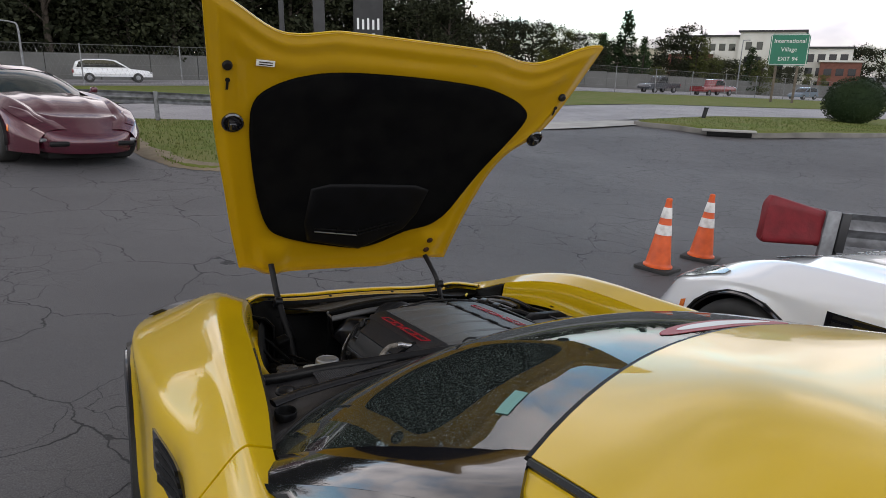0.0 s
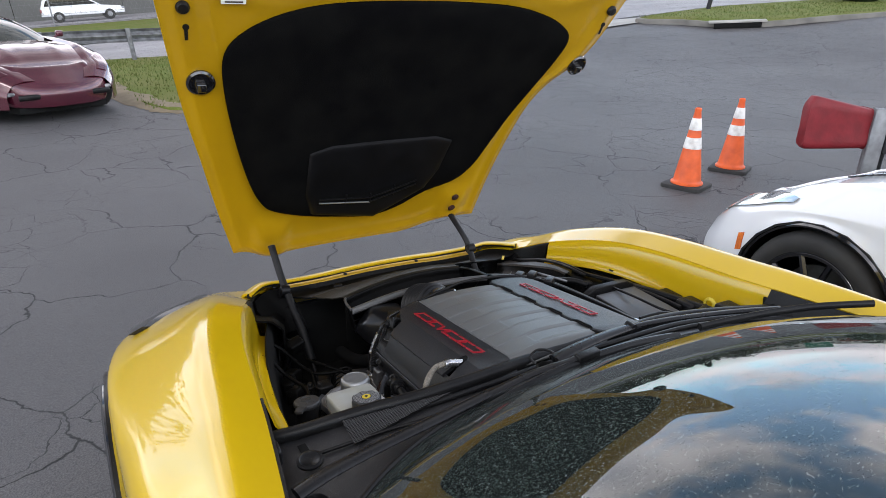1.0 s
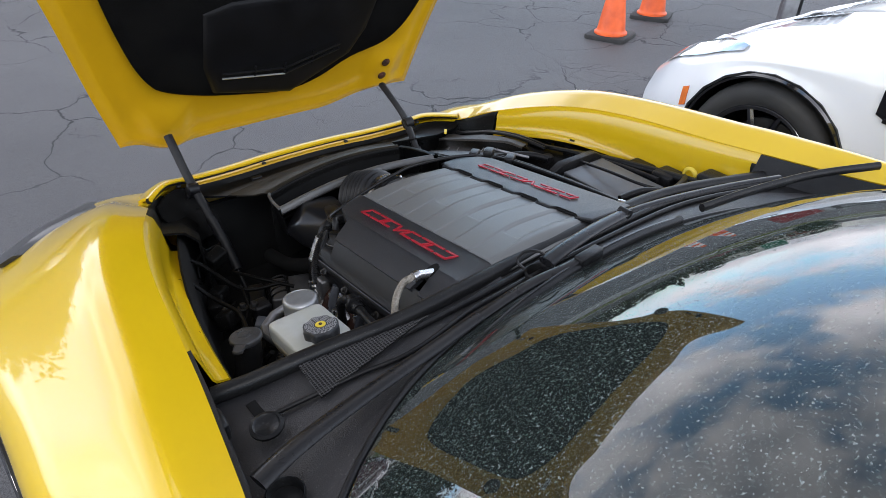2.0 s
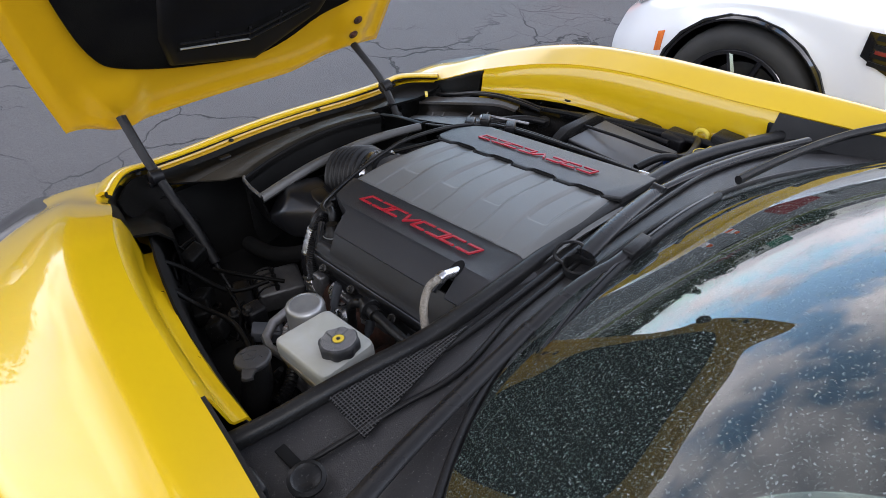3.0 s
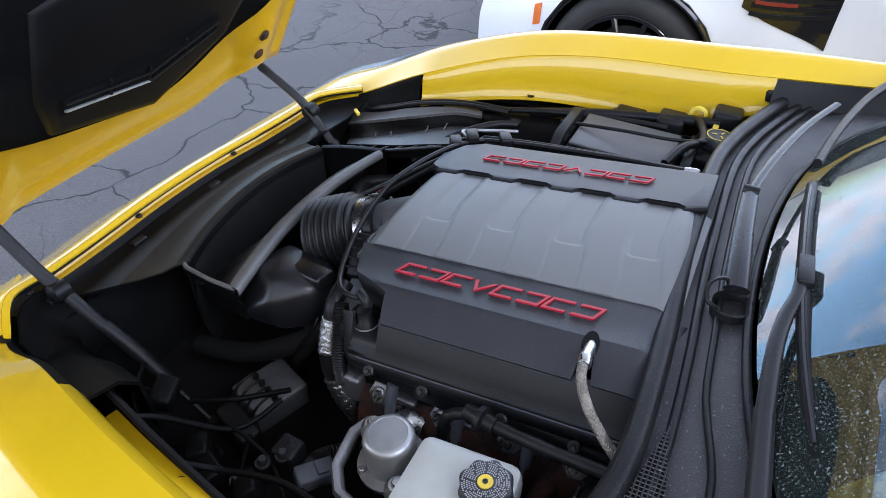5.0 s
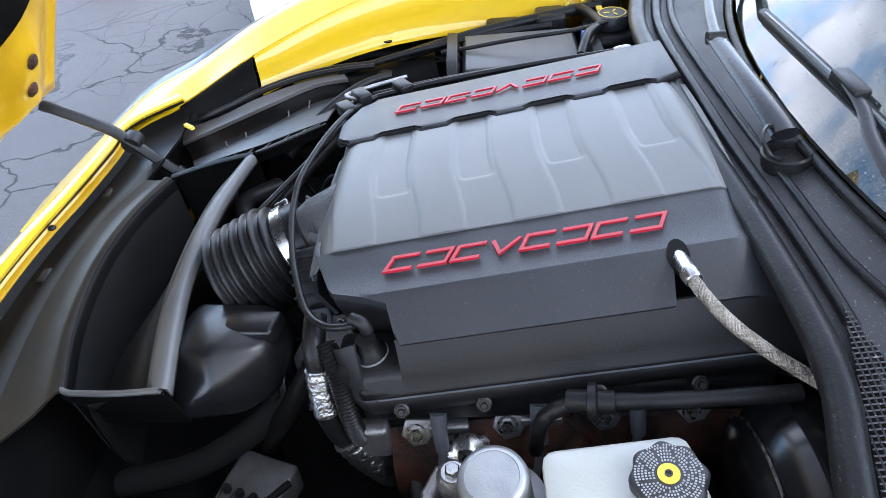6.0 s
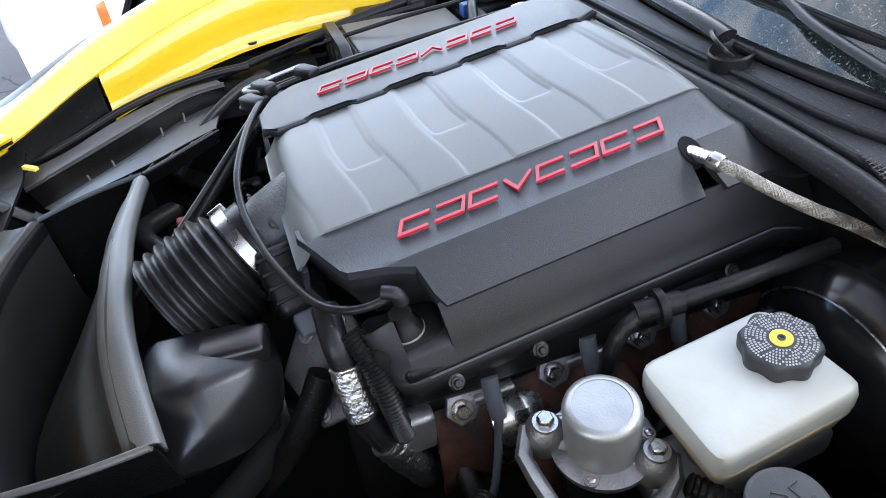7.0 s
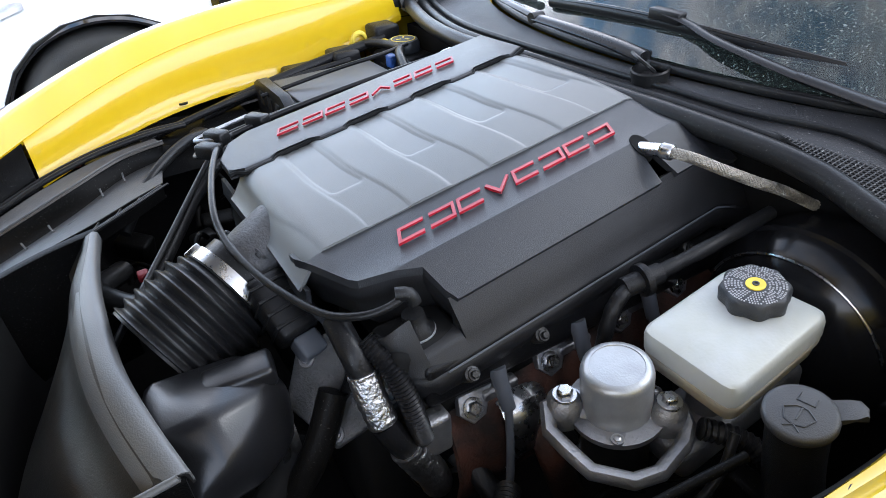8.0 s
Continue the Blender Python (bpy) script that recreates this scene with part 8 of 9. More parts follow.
def fill(name, pts, material, label, category, lift, rounds=4, thick=0.0):
    """A patch filled from a smooth outline, fine enough to follow the ground."""
    o = spline([(x, y, 0) for x, y in pts], rounds, closed=True)
    c = sum(o, Vector()) / len(o)
    bm = bmesh.new()
    rows = []
    for f in (0.02, 0.25, 0.5, 0.75, 0.92, 1.0):
        rows.append([Vector((c.x + (p.x - c.x) * f, c.y + (p.y - c.y) * f, 0)) for p in o])
    for r in rows:
        for p in r:
            p.z = ground_z(p.x, p.y) + lift
    if thick:
        rows.append([p - Vector((0, 0, thick)) for p in rows[-1]])
    vs = grid(bm, rows, closed_u=True)
    bm.faces.new(vs[0])
    return setting(name, bm, material, label, category), o


strip("road", 18.0, 27.0, -90, 150, ROAD, "pale worn asphalt road beyond the lot", "road", 0.02)
strip("verge", 27.0, 48.0, -120, 220, GRASS, "mown grass verge between the roads", "grass", 0.05)
strip("highway", 48.0, 64.0, -160, 260, ROAD, "pale multi-lane highway", "road", 0.06)
strip("far_bank", 66.5, 140.0, -220, 320, GRASS, "rough grass behind the wall", "grass", 0.05)
fill("grass_island", [(0.15, 8.9), (-0.35, 11.5), (-0.75, 14.5), (-0.9, 17.6), (3.0, 17.9), (7.5, 18.1), (5.6, 14.2), (2.9, 10.6), (1.2, 9.0)], GRASS, "patch of mown grass beside the lot", "grass", 0.05, thick=0.06)
bm = bmesh.new()
rows = []
rng = random.Random(31)
for q in spline([(-1.02, 17.5, 0), (-0.84, 14.5, 0), (-0.42, 11.5, 0), (0.0, 9.75, 0), (0.22, 9.1, 0), (0.62, 8.85, 0), (1.10, 8.92, 0), (1.6, 9.35, 0)], 9):
    a, b = rng.uniform(0.06, 0.16), rng.uniform(0.10, 0.30)
    u = Vector((2.6 - q.x, 13.0 - q.y, 0)).normalized()
    rows.append([Vector((p.x, p.y, ground_z(p.x, p.y) + z)) for p, z in ((q - u * (a + 0.22), 0.006), (q - u * (a + 0.05), 0.040), (q + u * b * 0.5, 0.075), (q + u * (b + 0.05), 0.045))])
grid(bm, rows)
setting("sandy_edge", bm, DIRT, "bare sandy edge of the grass", "soil")
_, outline = fill("grass_island_2", [(18.2, 17.6), (17.7, 15.2), (17.9, 13.2), (19.6, 11.9), (24.0, 11.6), (34.0, 13.0), (60.0, 18.0), (60.0, 20.3), (40.0, 19.0), (26.0, 18.4)], GRASS, "raised grass island with a kerb", "grass", 0.14, 4, 0.16)
bm = bmesh.new()
kp = [q for q in outline]
rows = []
cc = sum(kp, Vector()) / len(kp)
for q in kp:
    z = ground_z(q.x, q.y)
    o = Vector((q.x - cc.x, q.y - cc.y, 0)).normalized()
    rows.append([Vector((q.x, q.y, z - 0.02)) + o * 0.14, Vector((q.x, q.y, z + 0.12)) + o * 0.13, Vector((q.x, q.y, z + 0.15)) + o * 0.11, Vector((q.x, q.y, z + 0.15)) - o * 0.02, Vector((q.x, q.y, z - 0.02)) - o * 0.02])
grid(bm, rows, closed_v=True)
setting("kerb", bm, KERBM, "weathered concrete kerb round the grass island", "kerb")
drain = thing("storm_drain", (17.85, 13.1, ground_z(17.85, 13.1)), "concrete storm drain inlet with a dark throat in the kerb", "drain", world_m=Matrix.Identity(4))
dm = Matrix.Translation((17.78, 13.05, ground_z(17.78, 13.05))) @ Matrix.Rotation(radians(-48), 4, "Z")
# the throat is a solid block coloured as the inlet's shade
for nm, lo, hi, mt in (("inlet_throat", (-0.7, -0.03, -0.02), (0.7, 0.04, 0.14), SHADE), ("inlet_lid", (-0.85, -0.05, 0.145), (0.85, 0.45, 0.20), CONCRETE)):
    bm = bmesh.new()
    box(bm, lo, hi, dm, 0.01)
    part(nm, bm, mt, drain)
fill("driveway_apron", [(8.2, 17.2), (8.4, 18.4), (17.8, 18.9), (18.0, 17.0), (13.0, 16.8)], CONCRETE, "pale concrete apron where the lot meets the road", "concrete", 0.03, 3)

# tufts along the near grass
bm = bmesh.new()
rg = random.Random(11)
for k in range(9000):
    if k % 2:
        x, y = rg.uniform(-0.9, 4.5), rg.uniform(8.9, 17.6)
        if x < -0.05 - (y - 8.9) * 0.09 or x > 1.0 + (y - 8.9) * 0.62:
            continue
        lift = 0.045
    else:
        x, y = rg.uniform(17.9, 30), rg.uniform(11.9, 18)
        if y < 11.9 + max(0, 19.5 - x) * 1.1 + max(0, x - 24) * 0.14 or y > 17.9:
            continue
        lift = 0.135
    z = ground_z(x, y) + lift
    h, w, a = rg.uniform(0.03, 0.075), 0.012, rg.uniform(0, 3.14)
    p, d = Vector((x, y, z)), Vector((math.cos(a), math.sin(a), 0)) * w
    tip = p + Vector((rg.uniform(-0.03, 0.03), rg.uniform(-0.03, 0.03), h))
    bm.faces.new([bm.verts.new(p - d), bm.verts.new(p + d), bm.verts.new(tip)])
g = setting("grass_tufts", bm, BLADE, "short uneven grass blades", "grass", False)
tagged(g, kind="stuff")

w_beam("guard_rail", (-30.0, 15.6), (5.5, 17.6), "grey guard rail along the road", world=True, post_step=1.9)

# noise wall and mesh fence
bm = bmesh.new()
n = 90
for i in range(n):
    x0, x1 = -160 + 4.2 * i, -160 + 4.2 * (i + 1) - 0.04
    y = lambda x: 65.5 + 0.06 * x
    z = min(ground_z(x0, y(x0)), ground_z(x1, y(x1)))
    m = Matrix.Translation((x0, y(x0), z)) @ Matrix.Rotation(math.atan(0.06), 4, "Z")
    box(bm, (0, -0.15, -0.5), (x1 - x0, 0.15, 2.3), m)
setting("noise_wall", bm, WALLC, "long grey concrete wall behind the highway", "wall", False)
fence = thing("chain_link_fence", (0, 49.2, ground_z(0, 49.2)), "tall chain-link fence on grey posts beside the highway", "fence", world_m=Matrix.Identity(4))
FENCE = mat("fence_wire", (0.22, 0.22, 0.22), 0.6, 0.4, (0.16, 0.16, 0.16), 3.0)
for i in range(26):
    x = -45 + 6.2 * i
    y = 48.6 + 0.06 * x
    bm = bmesh.new()
    tube(bm, [(x, y, ground_z(x, y) - 0.2), (x, y, ground_z(x, y) + 2.75)], 0.045, 8, 1)
    part("post", bm, GALV, fence)
bm = bmesh.new()
for h in (0.1, 0.75, 1.4, 2.05, 2.68):
    tube(bm, [(x, 48.6 + 0.06 * x, ground_z(x, 48.6 + 0.06 * x) + h) for x in arange(-45, 110, 6.2)], 0.016 if h in (0.1, 2.68) else 0.007, 4, 1)
for k in range(520):
    x = -45 + 0.30 * k
    y = 48.6 + 0.06 * x
    z = ground_z(x, y)
    tube(bm, [(x, y, z + 0.1), (x + 1.3, y + 0.078, z + 2.68)], 0.004, 3, 1, cap=False)
    tube(bm, [(x + 1.3, y + 0.078, z + 0.1), (x, y, z + 2.68)], 0.004, 3, 1, cap=False)
tagged(part("wire_mesh", bm, FENCE, fence), kind="stuff")


# ---- traffic standing on the highway ----
def road_car(name, x, y, turn, paint, label, length, height, style):
    """A plain saloon, off-roader or pick-up: body, glass, wheels, lamps, bumpers."""
    m = Matrix.Translation((x, y, ground_z(x, y) + 0.06)) @ Matrix.Rotation(radians(turn), 4, "Z")
    car = thing(name, (0, 0, 0), label, "car" if style != "pickup" else "pick-up", world_m=m)
    L, H, W = length / 2, height, 0.95
    belt = H * 0.58
    if style == "suv":
        low = [(-L, 0.45), (-L + 0.05, belt), (L * 0.42, belt + 0.02), (L - 0.25, belt - 0.12), (L, belt - 0.35), (L, 0.4)]
        top = [(-L + 0.06, belt), (-L + 0.28, H - 0.20), (-L + 0.85, H - 0.02), (-L * 0.15, H), (L * 0.10, H - 0.09), (L * 0.46, belt)]
    elif style == "pickup":
        low = [(-L, 0.55), (-L, belt), (L * 0.42, belt + 0.02), (L - 0.2, belt - 0.06), (L, belt - 0.3), (L, 0.5)]
        top = [(-L * 0.25, belt), (-L * 0.2, H - 0.05), (-L * 0.1, H), (L * 0.22, H - 0.02), (L * 0.46, belt)]
    else:
        low = [(-L, 0.4), (-L + 0.05, belt), (L * 0.4, belt), (L - 0.2, belt - 0.14), (L, belt - 0.32), (L, 0.35)]
        top = [(-L * 0.72, belt), (-L * 0.35, H - 0.03), (0, H), (L * 0.18, H - 0.05), (L * 0.45, belt)]
    T = Matrix(((1, 0, 0, 0), (0, 0, -1, 0), (0, 1, 0, 0), (0, 0, 0, 1)))
    bm = bmesh.new()
    prism(bm, low, -W, W, T, 0.05)
    part("body", bm, paint, car)
    bm = bmesh.new()
    prism(bm, top, -W * 0.82, W * 0.82, T, 0.05)
    part("cabin", bm, paint, car)
    for s in (-1, 1):
        bm = bmesh.new()
        c = sum((Vector(p) for p in top), Vector((0, 0))) / len(top)
        prism(bm, [(c.x + (px - c.x) * 0.86, c.y + (pz - c.y) * 0.74) for px, pz in top], -0.01, 0.02, Matrix.Translation((0, s * W * 0.82, 0)) @ T)
        part("side_window", bm, DARKGLASS, car)
        bm = bmesh.new()
        box(bm, (L - 0.18, s * W - 0.12, belt - 0.32), (L + 0.01, s * W + 0.01, belt - 0.20), bevel=0.02)
        part("headlight", bm, LENS, car)
        bm = bmesh.new()
        box(bm, (-L - 0.01, s * W - 0.12, belt - 0.30), (-L + 0.10, s * W + 0.01, belt - 0.06), bevel=0.02)
        part("tail_light", bm, REDTRUCK, car)
        for ax in (-L * 0.60, L * 0.62):
            mw = Matrix.Translation((ax, s * (W - 0.10), 0.36)) @ Matrix.Rotation(radians(90), 4, "X")
            bm = bmesh.new()
            lathe(bm, [(0.22, -0.11), (0.36, -0.11), (0.37, 0), (0.36, 0.11), (0.22, 0.11)], 20, mw)
            ty = part("tyre", bm, TYRE, car)
            bm = bmesh.new()
            lathe(bm, [(0.0, -0.115), (0.12, -0.118), (0.22, -0.105), (0.22, 0.105), (0.12, 0.118), (0, 0.115)], 20, mw)
            part("rim", bm, GALV, ty)
    a, b = Vector(top[-1]), Vector(top[-2])
    bm = bmesh.new()
    rows = [[T @ Vector((a.x + (b.x - a.x) * f + 0.012, a.y + (b.y - a.y) * f + 0.008, W * 0.72 * c)) for c in (-1, 0, 1)] for f in (0.1, 0.5, 0.9)]
    part("windscreen", slab(rows, 0.01), DARKGLASS, car)
    return car


road_car("off_roader", 0.35, 56.0, 2, WHITE, "white off-road estate car on the highway", 5.5, 1.74, "suv")
road_car("pickup_truck", 60.2, 57.0, 184, DARKCAR, "dark grey pick-up truck on the highway", 5.6, 1.9, "pickup")
road_car("pickup_truck", 67.0, 54.6, 4, REDTRUCK, "dark red pick-up truck on the highway", 6.6, 1.95, "pickup")
road_car("off_roader", 87.3, 56.0, 184, BLUECAR, "blue-grey estate car on the highway", 4.6, 1.65, "suv")


# ---- signs, posts, lamps ----
def facing(x, y):
    """Turn that makes a thing's front look back at the lot."""
    return math.degrees(math.atan2(y + 1.5, x + 0.9)) - 90


SX, SY = 60.95, 41.1
ST = facing(SX, SY)
sm = Matrix.Translation((SX, SY, ground_z(SX, SY))) @ Matrix.Rotation(radians(ST), 4, "Z")
sign = thing("road_sign", (0, 0, 0), "green highway exit sign with white lettering on two timber posts", "sign", world_m=sm)
SZ0, SZ1, SW = 3.7, 6.75, 1.76
for s in (-0.95, 1.0):
    bm = bmesh.new()
    box(bm, (s - 0.12, 0.05, -0.8), (s + 0.12, 0.25, SZ0 + 1.6), bevel=0.02)
    part("post", bm, WOODPOST, sign)
bm = bmesh.new()
prism(bm, [(-SW, SZ0 + 0.2), (-SW + 0.2, SZ0), (SW - 0.2, SZ0), (SW, SZ0 + 0.2), (SW, SZ1 - 0.2), (SW - 0.2, SZ1), (-SW + 0.2, SZ1), (-SW, SZ1 - 0.2)], -0.04, 0.0, Matrix(((1, 0, 0, 0), (0, 0, -1, 0), (0, 1, 0, 0), (0, 0, 0, 1))))
panel = part("panel", bm, GREENSIGN, sign, "green reflective sheet")
bm = bmesh.new()
for a, b in (((-SW + 0.08, SZ0 + 0.08), (SW - 0.08, SZ0 + 0.13)), ((-SW + 0.08, SZ1 - 0.13), (SW - 0.08, SZ1 - 0.08)), ((-SW + 0.08, SZ0 + 0.13), (-SW + 0.13, SZ1 - 0.13)), ((SW - 0.13, SZ0 + 0.13), (SW - 0.08, SZ1 - 0.13))):
    box(bm, (a[0], -0.012, a[1]), (b[0], 0.0, b[1]))
part("border", bm, SIGNWHITE, panel)
for txt, z, size in (("International", SZ1 - 0.70, 0.56), ("Village", SZ1 - 1.52, 0.56), ("EXIT 94", SZ0 + 0.62, 0.54)):
    lettering("sign_text", txt, size, 0.006, Matrix.Translation((0, -0.012, z)) @ Matrix.Rotation(radians(90), 4, "X"), SIGNWHITE, panel)


def pole_sign():
    x, y = 6.0, 22.9
    m = Matrix.Translation((x, y, ground_z(x, y))) @ Matrix.Rotation(radians(facing(x, y)), 4, "Z")
    t = thing("business_sign", (0, 0, 0), "tall dark roadside sign on two posts", "sign", world_m=m)
    for s in (-0.62, 0.68):
        bm = bmesh.new()
        box(bm, (s - 0.16 if s > 0 else s - 0.09, -0.1, -0.3), (s + 0.26 if s > 0 else s + 0.09, 0.1, 7.0), bevel=0.02)
        part("post", bm, SIGNDARK, t)
    bm = bmesh.new()
    box(bm, (2.0, -0.09, 2.50), (3.1, 0.09, 6.8), bevel=0.03)
    b = part("board", bm, SIGNDARK, t, "black board with white marks")
    bm = bmesh.new()
    for k in range(5):
        for lo, hi in (((2.12 + 0.19 * k, -0.10, 2.62 + 0.03 * (k % 2)), (2.22 + 0.19 * k, -0.088, 2.88 - 0.04 * (k % 3))), ((2.12 + 0.19 * k, -0.10, 3.02), (2.20 + 0.19 * k, -0.088, 3.42 - 0.05 * (k % 2)))):
            bm = bmesh.new()
            box(bm, lo, hi)
            part("mark", bm, SIGNWHITE, b)


pole_sign()


def small_post(name, x, y, h, r, material, label, category, lean=0.0):
    t = thing(name, (x, y, ground_z(x, y)), label, category, world_m=Matrix.Identity(4))
    bm = bmesh.new()
    z = ground_z(x, y)
    tube(bm, [(x, y, z - 0.1), (x + lean * h, y, z + h)], r, 12, 1)
    lathe(bm, [(r * 1.15, -0.03), (r * 1.15, 0.02), (0, 0.03)], 12, Matrix.Translation((x + lean * h, y, z + h)))
    part("shaft", bm, material, t)
    return t


small_post("bollard", 21.9, 17.7, 0.55, 0.09, BLACK_PL, "short dark leaning bollard on the grass", "bollard", 0.35)
small_post("marker_post", 37.2, 20.6, 1.35, 0.06, SIGNWHITE, "slim white marker post by the road", "post")


def street_lamp(x, y, h, toward, label="grey street lamp with a curved arm"):
    t = thing("street_lamp", (x, y, ground_z(x, y)), label, "street lamp", "street lamps", world_m=Matrix.Identity(4))
    z = ground_z(x, y)
    bm = bmesh.new()
    tube(bm, [(x, y, z - 0.2), (x, y, z + h * 0.5), (x, y, z + h - 0.3), (x + toward * 0.3, y, z + h), (x + toward * 1.0, y, z + h + 0.1)], (0.09, 0.05), 10, 5)
    part("pole", bm, GALV, t)
    bm = bmesh.new()
    box(bm, (-0.3, -0.12, -0.06), (0.3, 0.12, 0.06), Matrix.Translation((x + toward * 1.2, y, z + h + 0.1)), 0.04)
    part("lamp_head", bm, GALV, t)


street_lamp(-5.4, 55.0, 4.2, -1)
street_lamp(58.0, 70.0, 6.5, 1)
street_lamp(86.0, 66.0, 8.0, 1)

# ---- the office building beyond the highway ----
BX, BY = 143.0, 115.0
bm_m = Matrix.Translation((BX, BY, -3.2)) @ Matrix.Rotation(radians(facing(BX, BY) - 6), 4, "Z")
office = thing("office_building", (0, 0, 0), "white stucco office building with brick bays and a flat roof", "building", world_m=bm_m)


def block(name, x0, x1, y0, y1, h, material, label=""):
    bm = bmesh.new()
    box(bm, (x0, y0, -3), (x1, y1, h))
    w = part(name, bm, material, office, label, smooth=False)
    bm = bmesh.new()
    box(bm, (x0 - 0.4, y0 - 0.5, h), (x1 + 0.4, y1 + 0.3, h + 0.45))
    part("roof", bm, STUCCO if material is not STUCCO else SIGNDARK, office, smooth=False)
    return w


def windows(wall, x0, x1, y, rows, cols, z0, dz, w, h):
    for r in range(rows):
        for c in range(cols):
            x = x0 + (x1 - x0) * (c + 0.5) / cols
            z = z0 + dz * r
            bm = bmesh.new()
            box(bm, (x - w / 2, y - 0.06, z), (x + w / 2, y + 0.05, z + h))
            part("window", bm, DARKGLASS, wall)
            

wl_ = block("wall", -15, 3, 0, 14, 13.6, STUCCO, "white stucco wall")
windows(wl_, -14, 2.5, 0, 1, 7, 10.2, 3, 1.5, 1.7)
wl_ = block("wall", 3, 17.5, -1.5, 14, 14.6, STUCCO, "white stucco wall")
windows(wl_, 4, 9, -1.5, 3, 2, 3.4, 3.5, 1.4, 1.9)
bm = bmesh.new()
box(bm, (10.5, -1.9, -3), (13.6, -1.45, 13.9))
part("stair_glazing", bm, DARKGLASS, office, "tall dark stairwell glazing", smooth=False)
wl_ = block("wall", -32, -15, 2, 14, 10.6, CREAM, "cream stucco wall")
windows(wl_, -31, -16, 2, 2, 5, 4.0, 3.4, 1.4, 1.6)
wl_ = block("wall", -13.5, -3.0, -3.5, 1, 9.3, BRICKM, "red brick bay")
windows(wl_, -13, -3.5, -3.5, 2, 4, 3.2, 3.2, 1.7, 1.5)
wl_ = block("wall", 17.5, 28, 1, 14, 10.8, STUCCO, "white stucco wall")
windows(wl_, 18, 27.5, 1, 3, 4, 1.2, 3.2, 1.6, 1.9)
wl_ = block("wall", 21.5, 30, -2, 3, 7.6, BRICKM, "red brick bay")
windows(wl_, 22, 29.5, -2, 2, 3, 1.4, 3.1, 1.6, 1.6)


# ---- trees ----
def tree_meshes(seed, height, spread, kind):
    """Trunk and crown meshes of one tree, its foot at the origin."""
    rt = random.Random(seed)
    bm = bmesh.new()
    tube(bm, [(0, 0, -0.3), (rt.uniform(-0.15, 0.15), rt.uniform(-0.15, 0.15), height * 0.4), (rt.uniform(-0.3, 0.3), rt.uniform(-0.3, 0.3), height * 0.85)], (0.024 * height, 0.006 * height), 8, 4)
    limbs = []
    for k in range(11):
        a, z = rt.uniform(0, 6.28), height * (0.25 + 0.55 * k / 11)
        r = spread * (0.9 if kind == "broad" else 1.0 - 0.8 * k / 11) * rt.uniform(0.6, 1.0)
        e = Vector((r * math.cos(a), r * math.sin(a), z + height * (0.14 if kind == "broad" else -0.02)))
        tube(bm, [(0, 0, z), (e.x * 0.5, e.y * 0.5, z + (e.z - z) * 0.7), e], (0.008 * height, 0.002 * height), 5, 3)
        limbs.append(e)
    trunk = bpy.data.meshes.new("trunk")
    bm.to_mesh(trunk)
    bm.free()
    trunk.materials.append(BARK)
    verts, faces = [], []
    if kind == "broad":
        clumps = [Vector((rt.gauss(0, 0.42) * spread, rt.gauss(0, 0.42) * spread, height * rt.uniform(0.06, 0.97))) for _ in range(70)] + limbs
        clumps = [(c, spread * rt.uniform(0.22, 0.40)) for c in clumps]
    else:
        clumps = []
        for k in range(60):
            z = height * (0.10 + 0.88 * rt.random() ** 0.9)
            r = spread * (1 - z / height) * rt.uniform(0.5, 1.0) + 0.08
            a = rt.uniform(0, 6.28)
            clumps.append((Vector((r * math.cos(a), r * math.sin(a), z)), 0.20 * spread + 0.12))
    size = 0.030 * height + 0.12
    for c, r in clumps:
        for _ in range(40):
            d = Vector((rt.gauss(0, 1), rt.gauss(0, 1), rt.gauss(0, 0.75)))
            q = c + d.normalized() * r * rt.random() ** 0.45
            a, b = Vector((rt.gauss(0, 1), rt.gauss(0, 1), rt.gauss(0, 0.6))).normalized(), Vector((rt.gauss(0, 1), rt.gauss(0, 1), rt.gauss(0, 1))).normalized()
            b = a.cross(b).normalized()
            s = size * rt.uniform(0.5, 1.2)
            i = len(verts)
            verts += [tuple(q - a * s * 0.5), tuple(q + b * s * 0.32), tuple(q + a * s * 0.6), tuple(q - b * s * 0.3)]
            faces.append((i, i + 1, i + 2, i + 3))
    crown = bpy.data.meshes.new("crown")
    crown.from_pydata(verts, [], faces)
    return trunk, crown


KINDS = {}
for key, seed, h, sp, kind, leaf in (("a", 3, 14, 4.6, "broad", LEAF), ("b", 4, 11, 3.8, "broad", LEAF), ("c", 5, 16, 4.0, "broad", LEAF), ("d", 6, 10, 3.0, "broad", LEAF_Y), ("e", 7, 11, 3.0, "cone", CONIFER), ("f", 8, 7, 3.0, "broad", LEAF_Y)):
    tr, cr = tree_meshes(seed, h, sp, kind)
    cr.materials.append(leaf)
    KINDS[key] = (tr, cr)
TREE_LABEL = {"a": "tall dark green broadleaf tree", "b": "dark green broadleaf tree behind the wall", "c": "tall dense woodland tree", "d": "light green broadleaf tree", "e": "dark pointed evergreen conifer tree", "f": "small light green tree"}


def tree(key, x, y, scale, turn, z=None):
    z = ground_z(x, y) if z is None else z
    t = thing("tree", (0, 0, 0), TREE_LABEL[key], "tree", "trees beyond the highway", world_m=Matrix.Translation((x, y, z)) @ Matrix.Rotation(turn, 4, "Z") @ Matrix.Scale(scale, 4))
    for nm, me in zip(("trunk", "crown"), KINDS[key]):
        o = new(nm, me)
        o.parent = t


rt = random.Random(21)
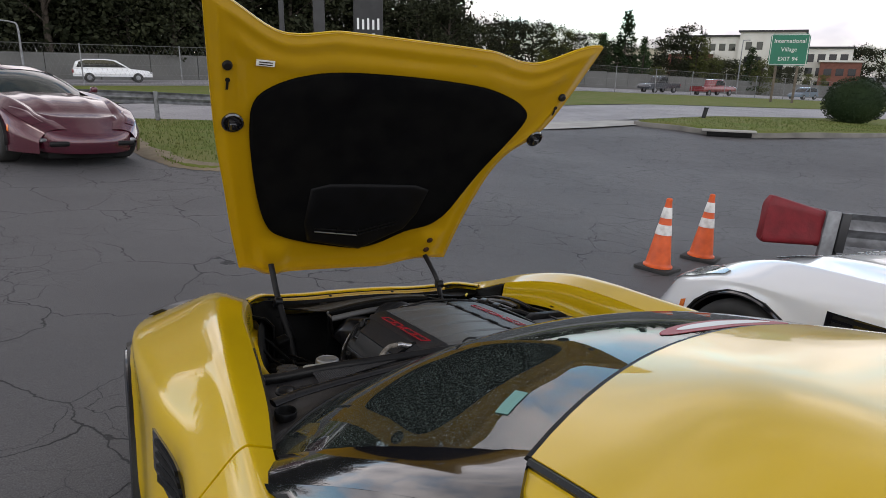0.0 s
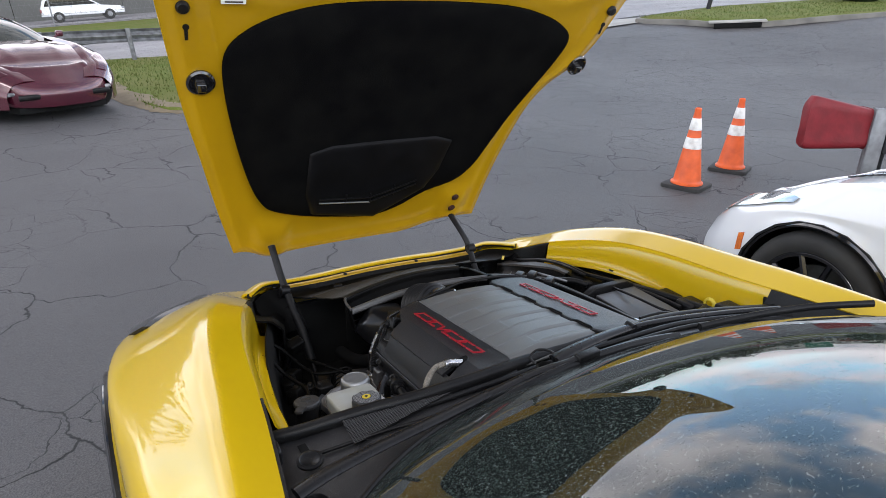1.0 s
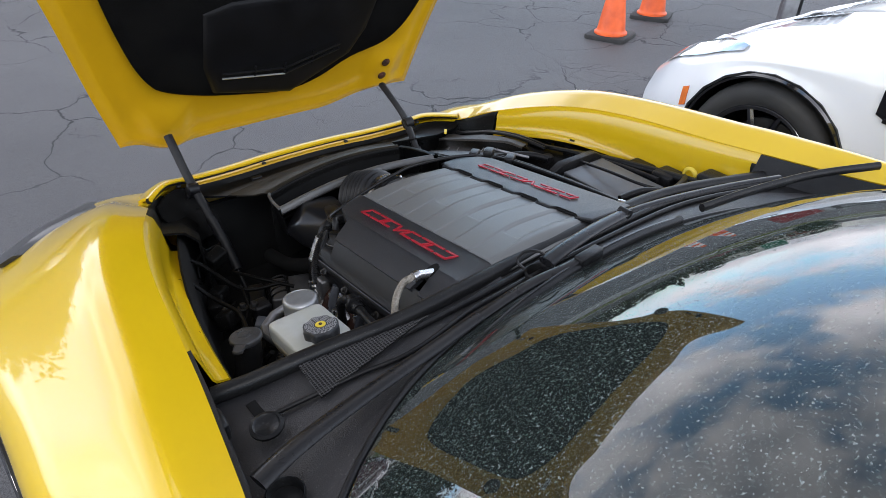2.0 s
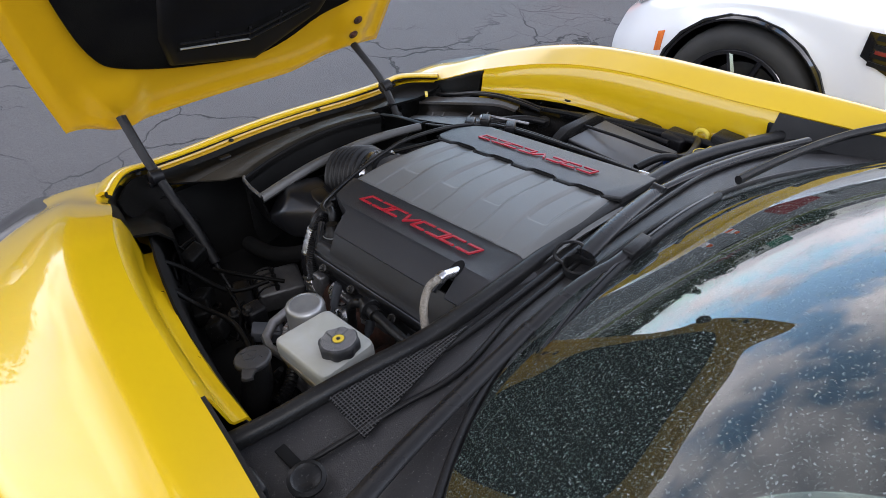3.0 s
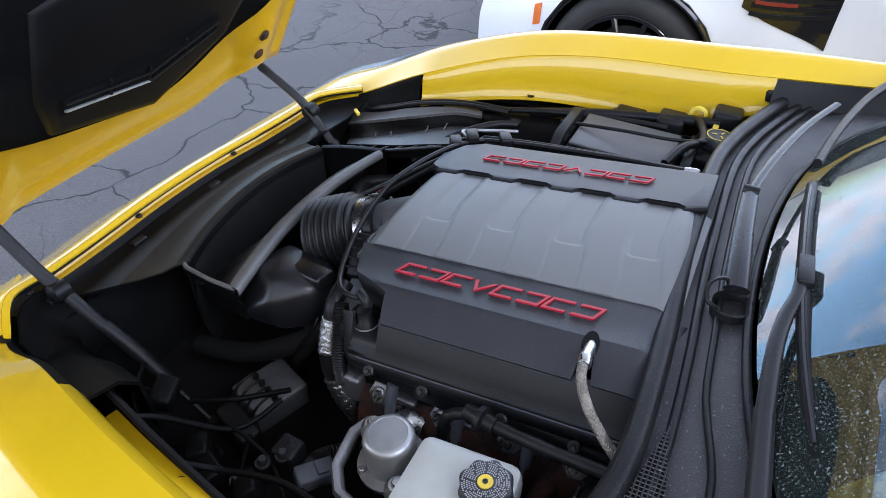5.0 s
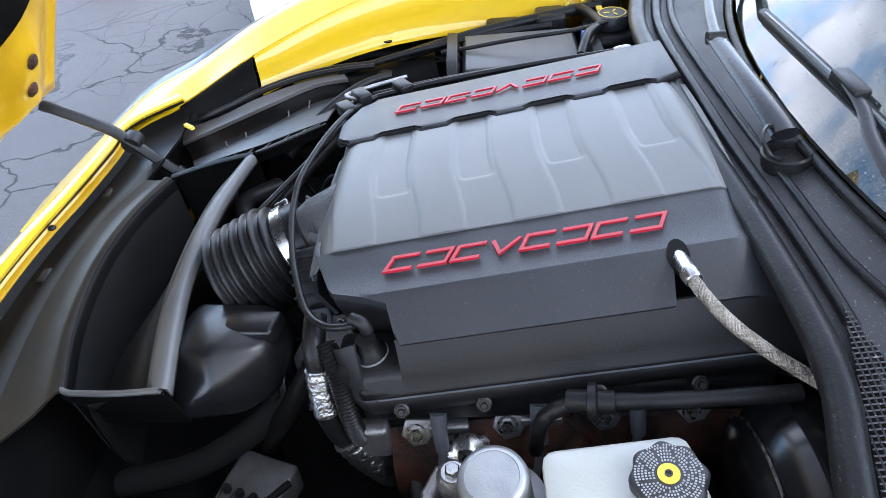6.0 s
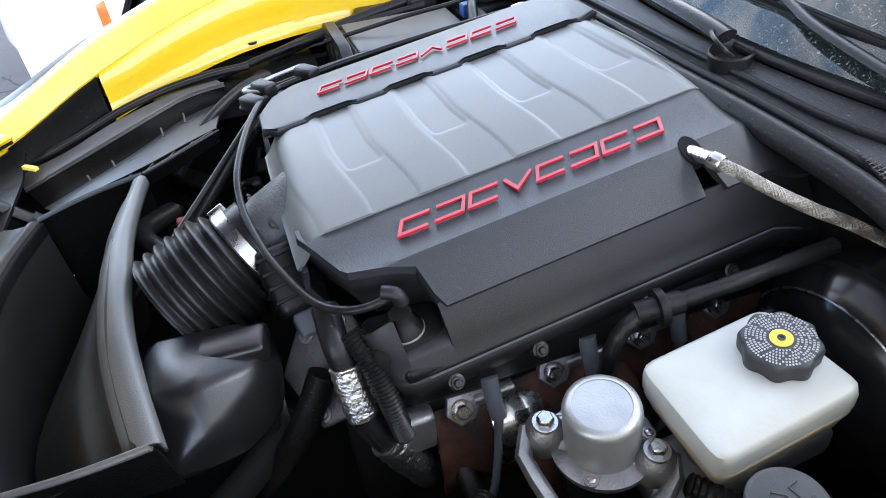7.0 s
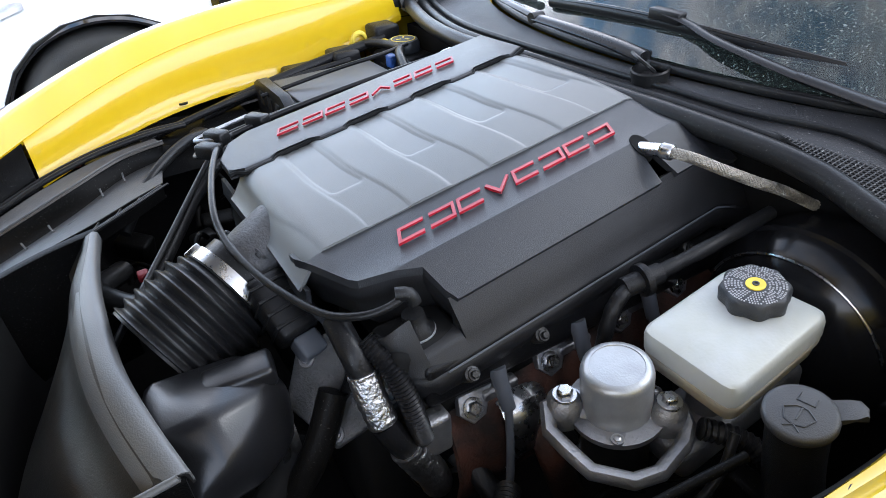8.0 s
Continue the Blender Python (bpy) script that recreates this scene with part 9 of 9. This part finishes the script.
# dense wood on the left, thinning and falling away to the right
for k in range(84):
    x = -36 + 80 * k / 83 + rt.uniform(-1.2, 1.2)
    row = k % 4
    y = 69 + 0.06 * x + 4.2 * row + rt.uniform(-1, 1)
    sc = (1.12 - 0.42 * ease(4, 44, x)) * rt.uniform(0.88, 1.1)
    tree(rt.choice("aacb"), x, y, sc, rt.uniform(0, 6.28))
for k in range(52):
    x = 34 + 96 * k / 51 + rt.uniform(-2, 2)
    y = 74 + 0.06 * x + 5.0 * (k % 2) + rt.uniform(-2, 2)
    tree(rt.choice("bbdf"), x, y, rt.uniform(0.50, 0.66) * (1.25 if x < 56 else 0.85), rt.uniform(0, 6.28))
for x, y, s in ((72.0, 76.0, 1.02), (68.5, 77.0, 0.72), (75.0, 75.0, 0.70), (92.0, 80.0, 0.66)):
    tree("e", x, y, s, x)
for x, y, s in ((170, 96, 1.0), (182, 104, 1.1), (194, 100, 0.9), (205, 110, 1.1), (160, 120, 0.9)):
    tree("b", x, y, s, x)

# trees in front of the office and along the wall
for key, x, y, sc in (("a", 48.0, 76.5, 0.64), ("b", 50.4, 74.9, 0.76), ("b", 53.8, 75.0, 0.73), ("c", 57.6, 77.2, 0.55), ("d", 57.6, 73.4, 0.76), ("b", 60.4, 73.7, 0.68), ("d", 63.5, 73.7, 0.75), ("b", 66.7, 73.6, 0.63), ("b", 69.5, 73.7, 0.62), ("e", 73.7, 73.8, 0.52), ("b", 77.3, 73.0, 0.72), ("c", 79.1, 71.1, 0.62), ("d", 81.2, 70.3, 0.83), ("f", 83.6, 68.9, 0.76), ("b", 86.0, 67.7, 0.48), ("e", 88.5, 66.1, 0.64), ("f", 90.2, 65.4, 0.77)):
    tree(key, x * 1.09, y * 1.09, sc * 1.07, x)

# clipped round shrub on the island
bx, by = 30.2, 16.2
shrub = thing("shrub", (bx, by, ground_z(bx, by) + 0.12), "large clipped round evergreen shrub", "shrub", world_m=Matrix.Identity(4))
rs = random.Random(9)
verts, faces = [], []
for _ in range(7000):
    d = Vector((rs.gauss(0, 1), rs.gauss(0, 1), rs.gauss(0, 1))).normalized()
    rr = 1.35 * (1 + 0.05 * math.sin(5 * d.x + 3 * d.z)) * rs.uniform(0.90, 1.02)
    q = Vector((d.x * rr, d.y * rr, max(0.05, 0.98 + d.z * rr * 0.80)))
    a = Vector((rs.gauss(0, 1), rs.gauss(0, 1), rs.gauss(0, 1))).normalized()
    b = a.cross(d).normalized()
    s = rs.uniform(0.03, 0.06)
    i = len(verts)
    verts += [tuple(q - a * s), tuple(q + b * s * 0.6), tuple(q + a * s), tuple(q - b * s * 0.6)]
    faces.append((i, i + 1, i + 2, i + 3))
me = bpy.data.meshes.new("foliage")
me.from_pydata(verts, [], faces)
me.materials.append(CONIFER)
o = new("foliage", me)
o.parent = shrub
bm = bmesh.new()
bmesh.ops.create_icosphere(bm, subdivisions=3, radius=1.2, matrix=Matrix.Translation((bx, by, ground_z(bx, by) + 1.08)) @ Matrix.Diagonal((1, 1, 0.8, 1)))
part("inner_growth", bm, CONIFER, shrub)
